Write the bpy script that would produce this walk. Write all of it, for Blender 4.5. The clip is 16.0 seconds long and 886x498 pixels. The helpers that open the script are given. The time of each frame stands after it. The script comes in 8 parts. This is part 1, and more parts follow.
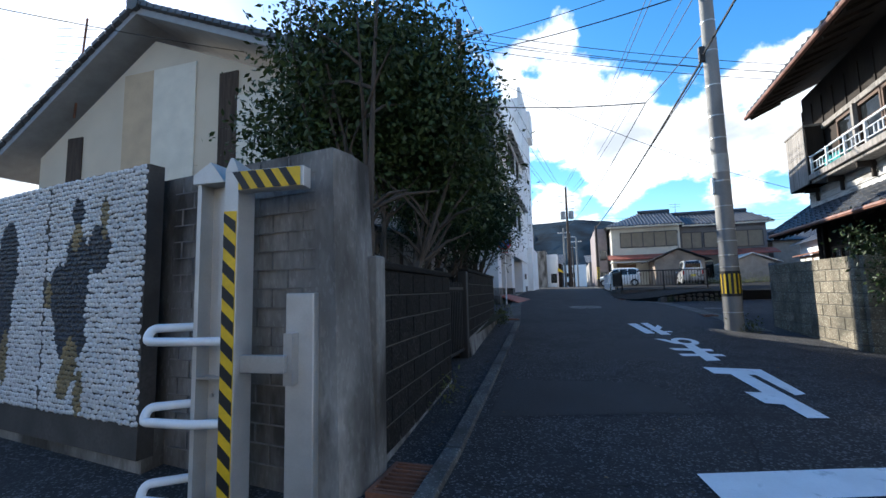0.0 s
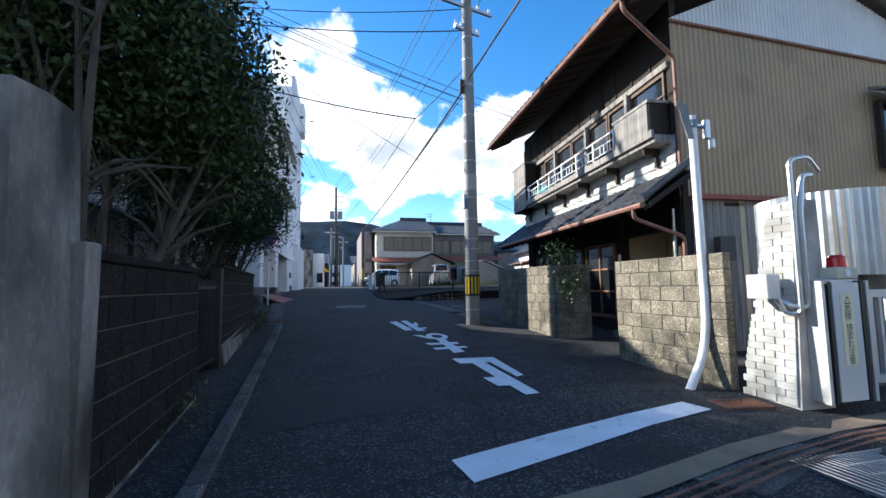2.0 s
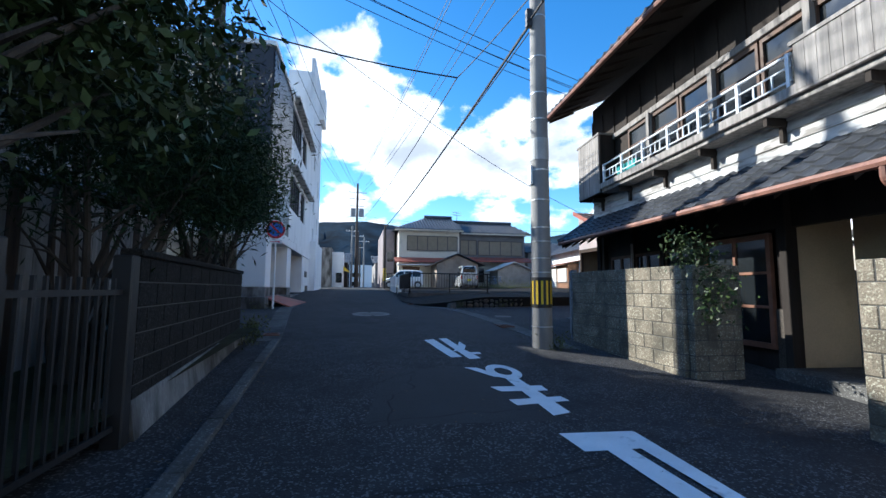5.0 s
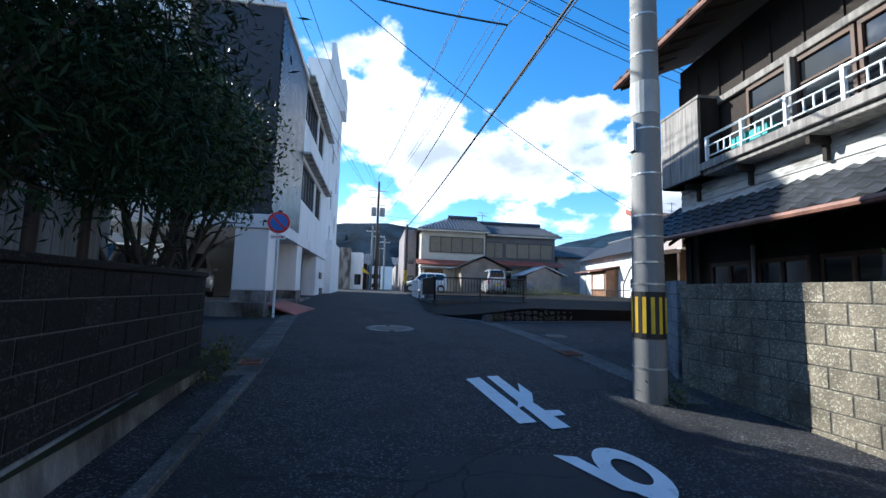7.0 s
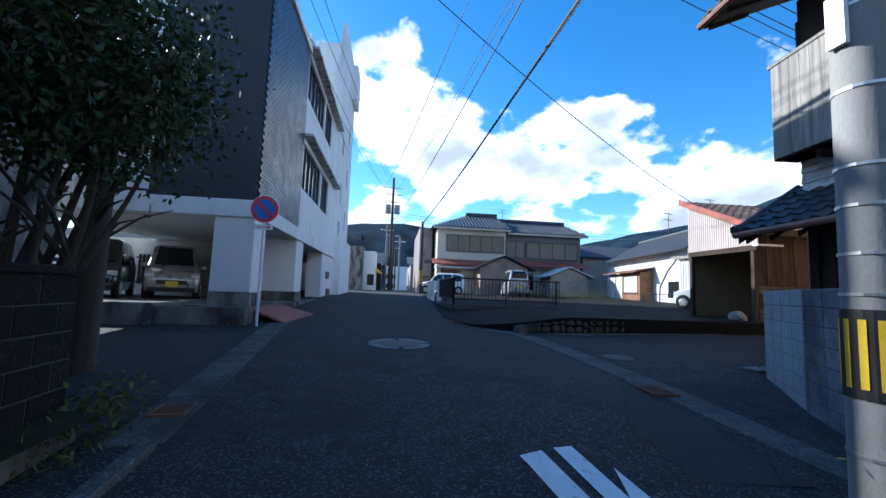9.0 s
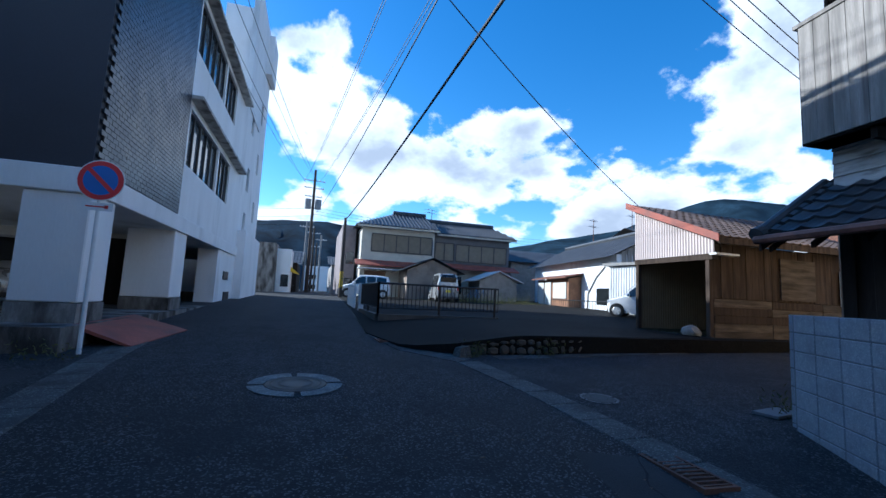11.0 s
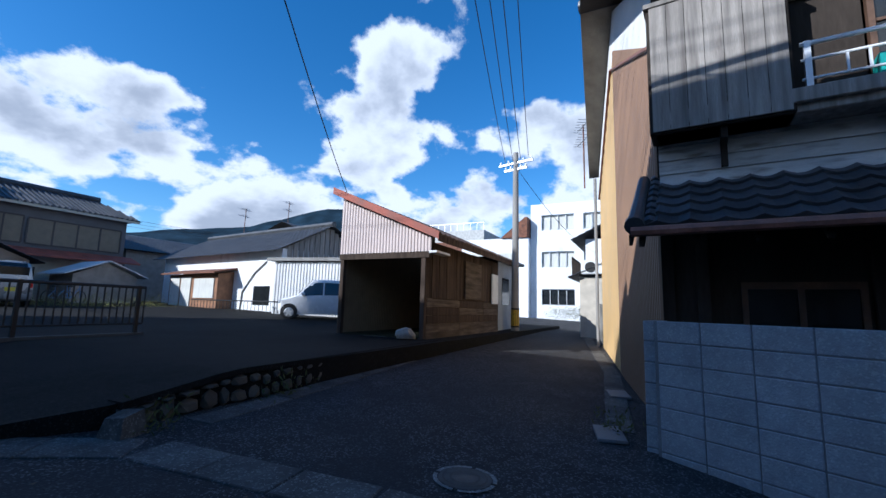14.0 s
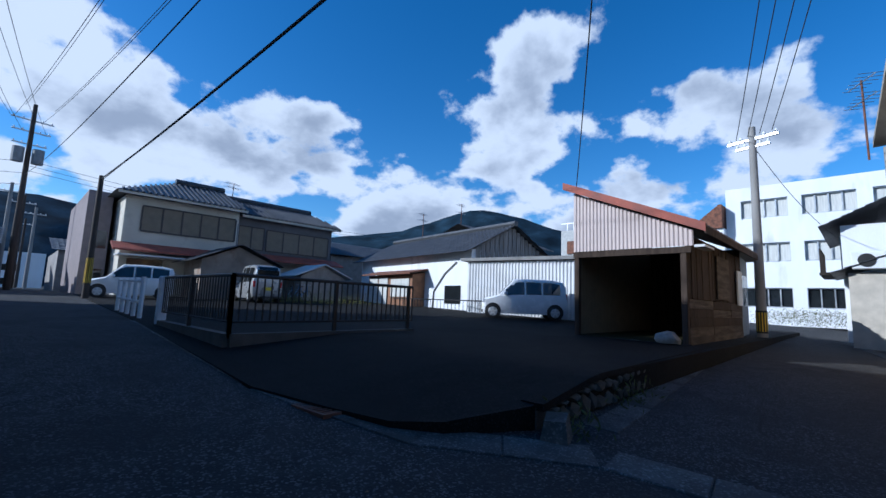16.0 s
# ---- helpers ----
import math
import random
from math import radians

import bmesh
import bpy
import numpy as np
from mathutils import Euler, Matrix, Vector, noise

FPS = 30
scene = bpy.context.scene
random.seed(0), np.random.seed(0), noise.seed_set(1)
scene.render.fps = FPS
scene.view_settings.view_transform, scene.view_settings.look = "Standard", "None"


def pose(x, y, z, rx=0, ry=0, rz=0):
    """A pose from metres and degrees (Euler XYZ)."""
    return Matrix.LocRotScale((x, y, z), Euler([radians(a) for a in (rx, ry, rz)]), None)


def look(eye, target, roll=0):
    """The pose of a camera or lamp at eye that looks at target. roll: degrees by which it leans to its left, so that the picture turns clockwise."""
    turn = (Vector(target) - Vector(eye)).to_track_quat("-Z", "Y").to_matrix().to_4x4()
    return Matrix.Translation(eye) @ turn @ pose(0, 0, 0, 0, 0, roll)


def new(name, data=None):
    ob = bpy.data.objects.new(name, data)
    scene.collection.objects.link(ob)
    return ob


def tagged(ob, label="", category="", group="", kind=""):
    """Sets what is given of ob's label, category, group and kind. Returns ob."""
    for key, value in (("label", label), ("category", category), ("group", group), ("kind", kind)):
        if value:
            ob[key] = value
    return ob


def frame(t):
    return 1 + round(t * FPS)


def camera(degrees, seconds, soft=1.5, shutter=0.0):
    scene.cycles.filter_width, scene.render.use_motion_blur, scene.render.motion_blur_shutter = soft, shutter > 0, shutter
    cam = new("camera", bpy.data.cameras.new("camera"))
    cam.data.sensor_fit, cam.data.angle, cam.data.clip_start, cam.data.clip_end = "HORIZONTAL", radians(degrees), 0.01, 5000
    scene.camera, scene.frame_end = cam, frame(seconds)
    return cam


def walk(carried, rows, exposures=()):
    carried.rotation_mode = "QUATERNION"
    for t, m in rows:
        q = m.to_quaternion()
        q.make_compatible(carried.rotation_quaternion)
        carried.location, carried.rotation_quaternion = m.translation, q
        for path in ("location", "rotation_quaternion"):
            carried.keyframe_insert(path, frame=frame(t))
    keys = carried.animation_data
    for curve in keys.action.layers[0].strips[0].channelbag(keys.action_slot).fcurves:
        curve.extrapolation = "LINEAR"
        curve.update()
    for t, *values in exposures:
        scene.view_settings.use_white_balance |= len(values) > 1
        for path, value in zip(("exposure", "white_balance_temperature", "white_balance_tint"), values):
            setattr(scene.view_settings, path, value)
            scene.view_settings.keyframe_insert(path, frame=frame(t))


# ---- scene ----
from math import pi, sin, cos, tan, atan2, hypot

cam = camera(92.0, 16.0)
PATH = [
    (0, (0.113, -1.324, 1.18), (-0.452, 0.584, 1.377), -1.3),
    (0.5, (0.113, -1.325, 1.199), (-0.021, 0.661, 1.389), -1.0),
    (1, (0.023, -1.275, 1.206), (0.29, 0.699, 1.388), -1.0),
    (1.5, (0.023, -1.201, 1.199), (0.502, 0.733, 1.373), -1.1),
    (2, (0.03, -1.103, 1.187), (0.517, 0.829, 1.361), -0.9),
    (2.5, (0.035, -0.799, 1.191), (0.511, 1.136, 1.366), -0.7),
    (3, (0.071, -0.398, 1.198), (0.543, 1.538, 1.372), -0.4),
    (3.5, (0.095, 0.103, 1.241), (0.561, 2.04, 1.414), -0.0),
    (4, (0.098, 0.688, 1.251), (0.545, 2.629, 1.427), 0.1),
    (6.5, (0.143, 3.894, 1.355), (0.465, 5.858, 1.55), 1.3),
    (7, (0.191, 4.507, 1.411), (0.493, 6.475, 1.607), 1.6),
    (7.5, (0.215, 5.097, 1.431), (0.488, 7.069, 1.627), 1.5),
    (8, (0.28, 5.697, 1.429), (0.522, 7.672, 1.626), 1.7),
    (10.5, (0.541, 8.445, 1.647), (0.782, 10.42, 1.842), 2.7),
    (11, (0.664, 9.047, 1.674), (1.233, 10.951, 1.892), 2.8),
    (11.5, (0.846, 9.703, 1.639), (1.769, 11.46, 1.888), 2.9),
    (12, (0.897, 10.363, 1.664), (2.133, 11.913, 1.929), 2.6),
    (12.5, (0.995, 10.928, 1.683), (2.456, 12.267, 1.954), 2.4),
    (13, (1.118, 11.499, 1.72), (2.758, 12.61, 1.996), 2.3),
    (13.5, (1.145, 12.042, 1.745), (2.897, 12.969, 2.019), 1.8),
    (14, (1.139, 12.558, 1.726), (2.921, 13.424, 1.998), 1.6),
    (14.5, (1.037, 13.057, 1.684), (2.81, 13.938, 1.961), 1.9),
    (15, (0.844, 13.529, 1.681), (2.594, 14.457, 1.953), 2.1),
    (15.5, (0.572, 14.247, 1.702), (2.229, 15.338, 1.961), 2.4),
    (16, (0.077, 14.715, 1.67), (1.485, 16.113, 1.916), 2.2),
]
walk(cam, [(t, look(eye, target, roll)) for t, eye, target, roll in PATH],
     [(0, 1.17, 6150, 8), (1.5, 1.12, 6100, 8), (4, 1.06, 5800, 7), (8, 1.02, 5600, 6), (10.5, 0.8, 5250, 6), (12.5, 0.46, 5150, 7), (14, 0.34, 5350, 10), (16, 0.0, 5050, 9)])

# ---------------------------------------------------------------- light
SUN_AZ, SUN_EL = radians(54.6), radians(28.2)      # azimuth turned left from +y
SUN_DIR = Vector((-sin(SUN_AZ) * cos(SUN_EL), cos(SUN_AZ) * cos(SUN_EL), sin(SUN_EL)))
world = bpy.data.worlds.new("world")
scene.world = world
world.use_nodes = True
sun = new("sun", bpy.data.lights.new("sun", "SUN"))
sun.data.energy, sun.data.angle, sun.data.color = 4.9, radians(0.55), (1.0, 0.93, 0.82)
sun.matrix_world = look(SUN_DIR * 40, (0, 0, 0))


CLOUD_AT = (0.4, 1.7, 0.3)


def sky():
    """Clear sky with broken cumulus, mapped on a flat cloud deck."""
    nt = world.node_tree
    nt.nodes.clear()
    N, L = nt.nodes.new, nt.links.new
    out, bg = N("ShaderNodeOutputWorld"), N("ShaderNodeBackground")
    tex = N("ShaderNodeTexSky")
    tex.sky_type, tex.sun_disc = "NISHITA", False
    tex.sun_elevation, tex.sun_rotation = SUN_EL, -SUN_AZ
    tex.air_density, tex.dust_density, tex.ozone_density = 1.0, 0.3, 2.6
    co = N("ShaderNodeTexCoord")
    sep = N("ShaderNodeSeparateXYZ")
    L(co.outputs["Generated"], sep.inputs[0])

    def m(op, a, b=None, clamp=False):
        n = N("ShaderNodeMath")
        n.operation, n.use_clamp = op, clamp
        for i, v in enumerate((a, b)):
            if v is None:
                continue
            if isinstance(v, (int, float)):
                n.inputs[i].default_value = v
            else:
                L(v, n.inputs[i])
        return n.outputs[0]

    z = sep.outputs[2]
    comb = N("ShaderNodeCombineXYZ")
    L(sep.outputs[0], comb.inputs[0]); L(sep.outputs[1], comb.inputs[1]); L(m("MULTIPLY", m("ADD", z, 0.25), m("SUBTRACT", 2.6, m("MULTIPLY", z, 1.2))), comb.inputs[2])
    mp = N("ShaderNodeMapping")
    mp.inputs["Location"].default_value = CLOUD_AT
    L(comb.outputs[0], mp.inputs[0])
    no, fine, above = N("ShaderNodeTexNoise"), N("ShaderNodeTexNoise"), N("ShaderNodeTexNoise")
    above.inputs["Scale"].default_value, above.inputs["Detail"].default_value, above.inputs["Roughness"].default_value = 4.2, 5, 0.5
    lift = N("ShaderNodeMapping")
    lift.inputs["Location"].default_value = (-0.05, 0.02, 0.15)
    L(mp.outputs[0], lift.inputs[0])
    here = N("ShaderNodeTexNoise")
    here.inputs["Scale"].default_value, here.inputs["Detail"].default_value, here.inputs["Roughness"].default_value = 4.2, 5, 0.5
    L(lift.outputs[0], above.inputs["Vector"]); L(mp.outputs[0], here.inputs["Vector"])
    no.inputs["Scale"].default_value, no.inputs["Detail"].default_value, no.inputs["Roughness"].default_value = 3.1, 3, 0.5
    fine.inputs["Scale"].default_value, fine.inputs["Detail"].default_value, fine.inputs["Roughness"].default_value = 7.5, 8, 0.58
    for q in (no, fine):
        L(mp.outputs[0], q.inputs["Vector"])
    # cloud bank low down, open blue overhead
    low = N("ShaderNodeMapRange")
    low.inputs[1].default_value, low.inputs[2].default_value = 0.375, 0.72
    low.inputs[3].default_value, low.inputs[4].default_value = 0.066, -0.13
    L(z, low.inputs[0])
    d = m("ADD", m("ADD", m("MULTIPLY", no.outputs[0], 0.62), m("MULTIPLY", fine.outputs[0], 0.38)), low.outputs[0])
    cov = N("ShaderNodeMapRange")
    cov.interpolation_type = "SMOOTHSTEP"
    cov.inputs[1].default_value, cov.inputs[2].default_value = 0.530, 0.580
    L(d, cov.inputs[0])
    shade = N("ShaderNodeMapRange")
    shade.interpolation_type = "SMOOTHSTEP"
    shade.inputs[1].default_value, shade.inputs[2].default_value = 0.57, 0.76
    shade.inputs[3].default_value, shade.inputs[4].default_value = 1.0, 0.0
    L(m("ADD", d, m("MULTIPLY", m("SUBTRACT", above.outputs[0], here.outputs[0]), 0.55)), shade.inputs[0])
    hs = N("ShaderNodeHueSaturation")
    hs.inputs["Saturation"].default_value = 1.32
    L(tex.outputs[0], hs.inputs["Color"])
    cl = N("ShaderNodeMix")
    cl.data_type = "RGBA"
    cl.inputs[6].default_value, cl.inputs[7].default_value = (2.9, 3.1, 3.5, 1), (6.0, 6.05, 6.15, 1)
    L(shade.outputs[0], cl.inputs[0])
    mix = N("ShaderNodeMix")
    mix.data_type = "RGBA"
    L(cov.outputs[0], mix.inputs[0]); L(hs.outputs[0], mix.inputs[6]); L(cl.outputs[2], mix.inputs[7])
    L(mix.outputs[2], bg.inputs[0])
    bg.inputs[1].default_value = 0.128
    L(bg.outputs[0], out.inputs[0])


sky()

# ---------------------------------------------------------------- materials
MATS = {}


def mat(name, color, rough=0.8, metal=0.0, var=0.15, scale=3.0, fine=40.0, bump=0.15, tint=None, stain=0.0, stain_col=(0.02, 0.02, 0.018),
        stain_scale=1.2, stretch=(1, 1, 1), island=0.0, trans=0.0, emit=0.0, spec=0.5, speck=0.0):
    """Procedural surface: broad and fine mottling, optional stains and per-piece variation."""
    if name in MATS:
        return MATS[name]
    M = bpy.data.materials.new(name)
    M.use_nodes = True
    nt = M.node_tree
    N, L = nt.nodes.new, nt.links.new
    b = nt.nodes["Principled BSDF"]
    b.inputs["Roughness"].default_value, b.inputs["Metallic"].default_value = rough, metal
    b.inputs["Specular IOR Level"].default_value = spec
    if trans:
        b.inputs["Transmission Weight"].default_value = trans
    co = N("ShaderNodeTexCoord")
    mp = N("ShaderNodeMapping")
    mp.inputs["Scale"].default_value = stretch
    geo = N("ShaderNodeNewGeometry")
    L(geo.outputs["Position"], mp.inputs[0])

    def nz(s, detail=4):
        n = N("ShaderNodeTexNoise")
        n.inputs["Scale"].default_value, n.inputs["Detail"].default_value = s, detail
        L(mp.outputs[0], n.inputs["Vector"])
        return n.outputs["Fac"]

    def mixc(f, a, c, kind="MIX"):
        n = N("ShaderNodeMix")
        n.data_type, n.blend_type = "RGBA", kind
        for i, v in ((0, f), (6, a), (7, c)):
            if isinstance(v, (float, int)):
                n.inputs[i].default_value = v
            elif isinstance(v, tuple):
                n.inputs[i].default_value = (*v, 1) if len(v) == 3 else v
            else:
                L(v, n.inputs[i])
        return n.outputs[2]

    def rng(v, a, c, lo, hi):
        n = N("ShaderNodeMapRange")
        n.inputs[1].default_value, n.inputs[2].default_value, n.inputs[3].default_value, n.inputs[4].default_value = a, c, lo, hi
        L(v, n.inputs[0])
        return n.outputs[0]

    dark = tuple(c * (1 - var * 1.6) for c in color)
    lite = tint or tuple(min(1, c * (1 + var)) for c in color)
    big, small = nz(scale), nz(fine, 3)
    c = mixc(rng(big, 0.3, 0.7, 0, 1), dark, lite)
    c = mixc(rng(small, 0.3, 0.75, 0, 0.55 * min(1, var * 4)), c, tuple(x * 0.55 for x in color))
    if speck:
        mid = nz(scale * 7, 6)
        c = mixc(rng(mid, 0.42, 0.6, 0, min(0.7, speck * 2)), c, tuple(x * 0.5 for x in color))
        grain = N("ShaderNodeTexVoronoi")
        grain.inputs["Scale"].default_value = 70
        L(mp.outputs[0], grain.inputs["Vector"])
        sep = N("ShaderNodeSeparateColor")
        L(grain.outputs["Color"], sep.inputs[0])
        c = mixc(rng(sep.outputs[0], 0.8, 0.9, 0, speck), c, tuple(min(1, x * 4.0) for x in color))
    if island:
        oi = N("ShaderNodeObjectInfo")
        add = N("ShaderNodeMath")
        add.operation = "ADD"
        L(oi.outputs["Random"], add.inputs[0]); L(geo.outputs["Random Per Island"], add.inputs[1])
        fr = N("ShaderNodeMath")
        fr.operation = "FRACT"
        L(add.outputs[0], fr.inputs[0])
        c = mixc(rng(fr.outputs[0], 0, 1, 0, island), c, tuple(x * 0.3 for x in color))
    if stain:
        s = nz(stain_scale, 8)
        c = mixc(rng(s, 0.62 - 0.25 * stain, 0.72 - 0.15 * stain, 0, min(1, 0.5 + stain * 0.5)), c, stain_col)
    L(c, b.inputs["Base Color"])
    L(rng(big, 0.3, 0.7, max(0.02, rough - 0.08), min(1, rough + 0.08)), b.inputs["Roughness"])
    if bump:
        bp = N("ShaderNodeBump")
        bp.inputs["Strength"].default_value, bp.inputs["Distance"].default_value = bump, 0.01
        L(small, bp.inputs["Height"])
        L(bp.outputs[0], b.inputs["Normal"])
    if emit:
        b.inputs["Emission Color"].default_value, b.inputs["Emission Strength"].default_value = (*color, 1), emit
    MATS[name] = M
    return M


ASPHALT = mat("asphalt", (0.044, 0.0435, 0.0445), 0.88, var=0.3, scale=0.6, fine=55, bump=0.9, stain=0.45, stain_col=(0.027, 0.027, 0.029), stain_scale=0.9, speck=0.6, spec=0.22)
# much darker than street asphalt: the building's shade is put into the colour
LOT = mat("lot_asphalt_shaded", (0.0125, 0.012, 0.0115), 0.92, var=0.25, scale=0.5, fine=60, bump=0.5, stain=0.35, stain_col=(0.013, 0.013, 0.0125), stain_scale=0.4, speck=0.3, spec=0.15)
KERB = mat("kerb_concrete", (0.14, 0.136, 0.127), 0.92, var=0.3, scale=2, fine=60, bump=0.6, speck=0.25, stain=0.45, stain_col=(0.045, 0.043, 0.038), stain_scale=1.6, island=0.3, spec=0.2)
PAINT = mat("road_paint", (0.78, 0.79, 0.80), 0.75, var=0.06, scale=4, fine=70, bump=0.3, stain=0.05, stain_col=(0.3, 0.3, 0.3), stain_scale=9)
OLD_CONC = mat("old_concrete", (0.27, 0.26, 0.245), 0.92, var=0.4, scale=1.6, fine=28, bump=1.0, speck=0.05, stain=0.75, stain_col=(0.035, 0.032, 0.029), stain_scale=2.4, stretch=(1, 1, 0.35), spec=0.15)
BLOCK = mat("block_weathered", (0.30, 0.255, 0.19), 0.93, spec=0.2, var=0.35, scale=3, fine=50, bump=0.9, speck=0.25, stain=0.5, stain_col=(0.085, 0.078, 0.06), stain_scale=2.2, island=0.35)
# black growth plus the deep shade under the trees, both in this colour
BLOCK_DARK = mat("block_dark_shaded", (0.029, 0.027, 0.025), 0.93, var=0.3, scale=3, fine=50, bump=0.9, speck=0.3, stain=0.6, stain_col=(0.018, 0.017, 0.016), stain_scale=1.8, island=0.5, spec=0.12)
BLOCK_NEW = mat("block_grey", (0.36, 0.38, 0.40), 0.9, var=0.1, scale=2, fine=70, bump=0.5, speck=0.12, stain=0.25, stain_col=(0.16, 0.17, 0.18), stain_scale=1.5, island=0.12)
BLOCK_STAINED = mat("block_grey_stained", (0.27, 0.285, 0.30), 0.92, var=0.2, scale=2, fine=60, bump=0.6, speck=0.15, stain=0.6, stain_col=(0.06, 0.062, 0.065), stain_scale=1.4, island=0.2, spec=0.2)
RING = mat("pale_ring_concrete", (0.26, 0.255, 0.24), 0.9, var=0.25, scale=6, fine=60, bump=0.4, speck=0.15, spec=0.2)
PLATE = mat("dull_cover_plate", (0.17, 0.18, 0.19), 0.6, var=0.15, scale=6, fine=80, bump=0.2, spec=0.3)
MORTAR_PALE = mat("mortar_pale", (0.20, 0.21, 0.22), 0.95, var=0.2)
MORTAR = mat("mortar", (0.10, 0.095, 0.085), 0.95, var=0.25)
WHITE_WALL = mat("white_render", (0.80, 0.81, 0.82), 0.85, var=0.05, scale=1, fine=30, bump=0.15, stain=0.1, stain_col=(0.45, 0.45, 0.44), stain_scale=0.7, stretch=(1, 1, 0.3))
NAVY_TILE = mat("navy_tile", (0.045, 0.050, 0.066), 0.35, var=0.15, scale=2, fine=60, bump=0.1, island=0.25)
NAVY = mat("navy_render", (0.035, 0.038, 0.05), 0.6, var=0.15, scale=1)
ROOF_TILE = mat("roof_tile", (0.085, 0.09, 0.10), 0.45, var=0.35, scale=2, fine=30, bump=0.3, island=0.5)
DARK_WOOD = mat("dark_wood", (0.045, 0.036, 0.030), 0.85, spec=0.2, var=0.35, scale=2, fine=30, bump=0.4, stretch=(1, 1, 0.2))
GREY_WOOD = mat("grey_wood", (0.36, 0.33, 0.30), 0.9, var=0.3, scale=3, fine=40, bump=0.5, stretch=(5, 5, 0.35), stain=0.2, stain_col=(0.12, 0.10, 0.09), stain_scale=2.5, island=0.3)
BROWN_WOOD = mat("brown_wood", (0.105, 0.077, 0.06), 0.9, spec=0.15, var=0.4, scale=3, fine=40, bump=0.5, stretch=(4, 4, 0.35), stain=0.35, stain_col=(0.035, 0.025, 0.02), stain_scale=2, island=0.45)
SHED_GREY = mat("weathered_shed_board", (0.17, 0.14, 0.115), 0.92, var=0.4, scale=3, fine=40, bump=0.6, stretch=(0.5, 4, 4), stain=0.35, stain_col=(0.05, 0.04, 0.032), stain_scale=2.5, island=0.5, spec=0.15)
PEEL = mat("peeling_white_boards", (0.62, 0.61, 0.58), 0.85, var=0.12, scale=3, fine=40, bump=0.4, stain=0.45, stain_col=(0.13, 0.11, 0.09), stain_scale=3.5, stretch=(1, 0.6, 3), island=0.2)
CREAM = mat("cream_plaster", (0.62, 0.50, 0.33), 0.9, var=0.12, scale=1, fine=40, stain=0.15, stain_col=(0.35, 0.27, 0.17))
TAN_METAL = mat("tan_corrugated_steel", (0.42, 0.30, 0.175), 0.55, var=0.1, scale=0.8, fine=30, bump=0.1, stain=0.1, stain_col=(0.25, 0.16, 0.09))
OCHRE_METAL = mat("ochre_steel", (0.72, 0.47, 0.20), 0.6, var=0.08, scale=0.8, fine=30, bump=0.1)
BROWN_METAL = mat("brown_corrugated_steel", (0.25, 0.145, 0.085), 0.55, var=0.12, scale=0.8, fine=30, bump=0.1)
WHITE_METAL = mat("white_corrugated_steel", (0.70, 0.70, 0.69), 0.5, var=0.08, scale=1, fine=30, bump=0.1)
RED_STEEL = mat("red_oxide_steel", (0.36, 0.10, 0.065), 0.7, var=0.25, scale=2, fine=30, bump=0.3, stain=0.2, stain_col=(0.12, 0.05, 0.035))
STEEL = mat("galvanised_steel", (0.55, 0.56, 0.57), 0.38, metal=0.85, var=0.1, scale=4, fine=60, bump=0.08)
ALU = mat("dull_aluminium", (0.60, 0.60, 0.59), 0.5, metal=0.55, var=0.08, scale=5, fine=90, bump=0.05)
WHITE_PAINT = mat("white_paint", (0.80, 0.82, 0.84), 0.35, var=0.05, scale=4, fine=60, bump=0.05)
BLACK_PAINT = mat("black_paint", (0.015, 0.015, 0.016), 0.5, var=0.2)
YELLOW = mat("yellow_paint", (0.80, 0.52, 0.02), 0.5, var=0.1, scale=6, stain=0.05, stain_col=(0.3, 0.2, 0.05))
COPPER = mat("rusty_copper_pipe", (0.28, 0.13, 0.09), 0.6, var=0.25, scale=6)
POLE_CONC = mat("pole_concrete", (0.30, 0.29, 0.275), 0.85, var=0.15, scale=2, fine=60, bump=0.25, stain=0.2, stain_col=(0.16, 0.15, 0.14), stretch=(1, 1, 0.4))
WIRE = mat("cable_black", (0.02, 0.02, 0.022), 0.6, var=0.1)
GLASS_DARK = mat("window_glass", (0.015, 0.018, 0.02), 0.06, var=0.05, bump=0.0, spec=0.8)
CURTAIN = mat("curtain", (0.62, 0.62, 0.58), 0.9, var=0.15, scale=6, stretch=(6, 6, 0.2))
SIGN_RED, SIGN_BLUE = mat("sign_red", (0.62, 0.03, 0.04), 0.4, var=0.04), mat("sign_blue", (0.03, 0.16, 0.55), 0.4, var=0.05)
RUST = mat("rust", (0.20, 0.085, 0.05), 0.85, var=0.4, scale=4, fine=50, bump=0.4)
BARK = mat("bark", (0.085, 0.068, 0.054), 0.95, var=0.35, scale=6, fine=40, bump=0.6, stretch=(2, 2, 0.6))
LEAF = mat("leaf_broad", (0.058, 0.092, 0.026), 0.5, spec=0.3, var=0.3, scale=3, fine=8, bump=0.0, island=0.5)
LEAF_CON = mat("leaf_conifer", (0.022, 0.045, 0.016), 0.7, spec=0.15, var=0.3, scale=3, fine=8, bump=0.0, island=0.5)
GRASS = mat("grass", (0.13, 0.14, 0.04), 0.8, var=0.3, scale=3, fine=8, bump=0.0, island=0.5)
SOIL = mat("soil_moss", (0.04, 0.04, 0.02), 0.95, spec=0.1, var=0.4, scale=2, fine=30, bump=0.6)
# woodland with the blue haze of distance mixed into its base colour
MOUNT = mat("mountain_wood_hazed", (0.02, 0.04, 0.06), 0.95, var=0.45, scale=0.03, fine=0.25, bump=0.0, spec=0.05)
STONE = mat("rubble_stone", (0.15, 0.13, 0.105), 0.9, var=0.3, scale=4, fine=40, bump=0.5, stain=0.4, stain_col=(0.06, 0.055, 0.045), island=0.5)


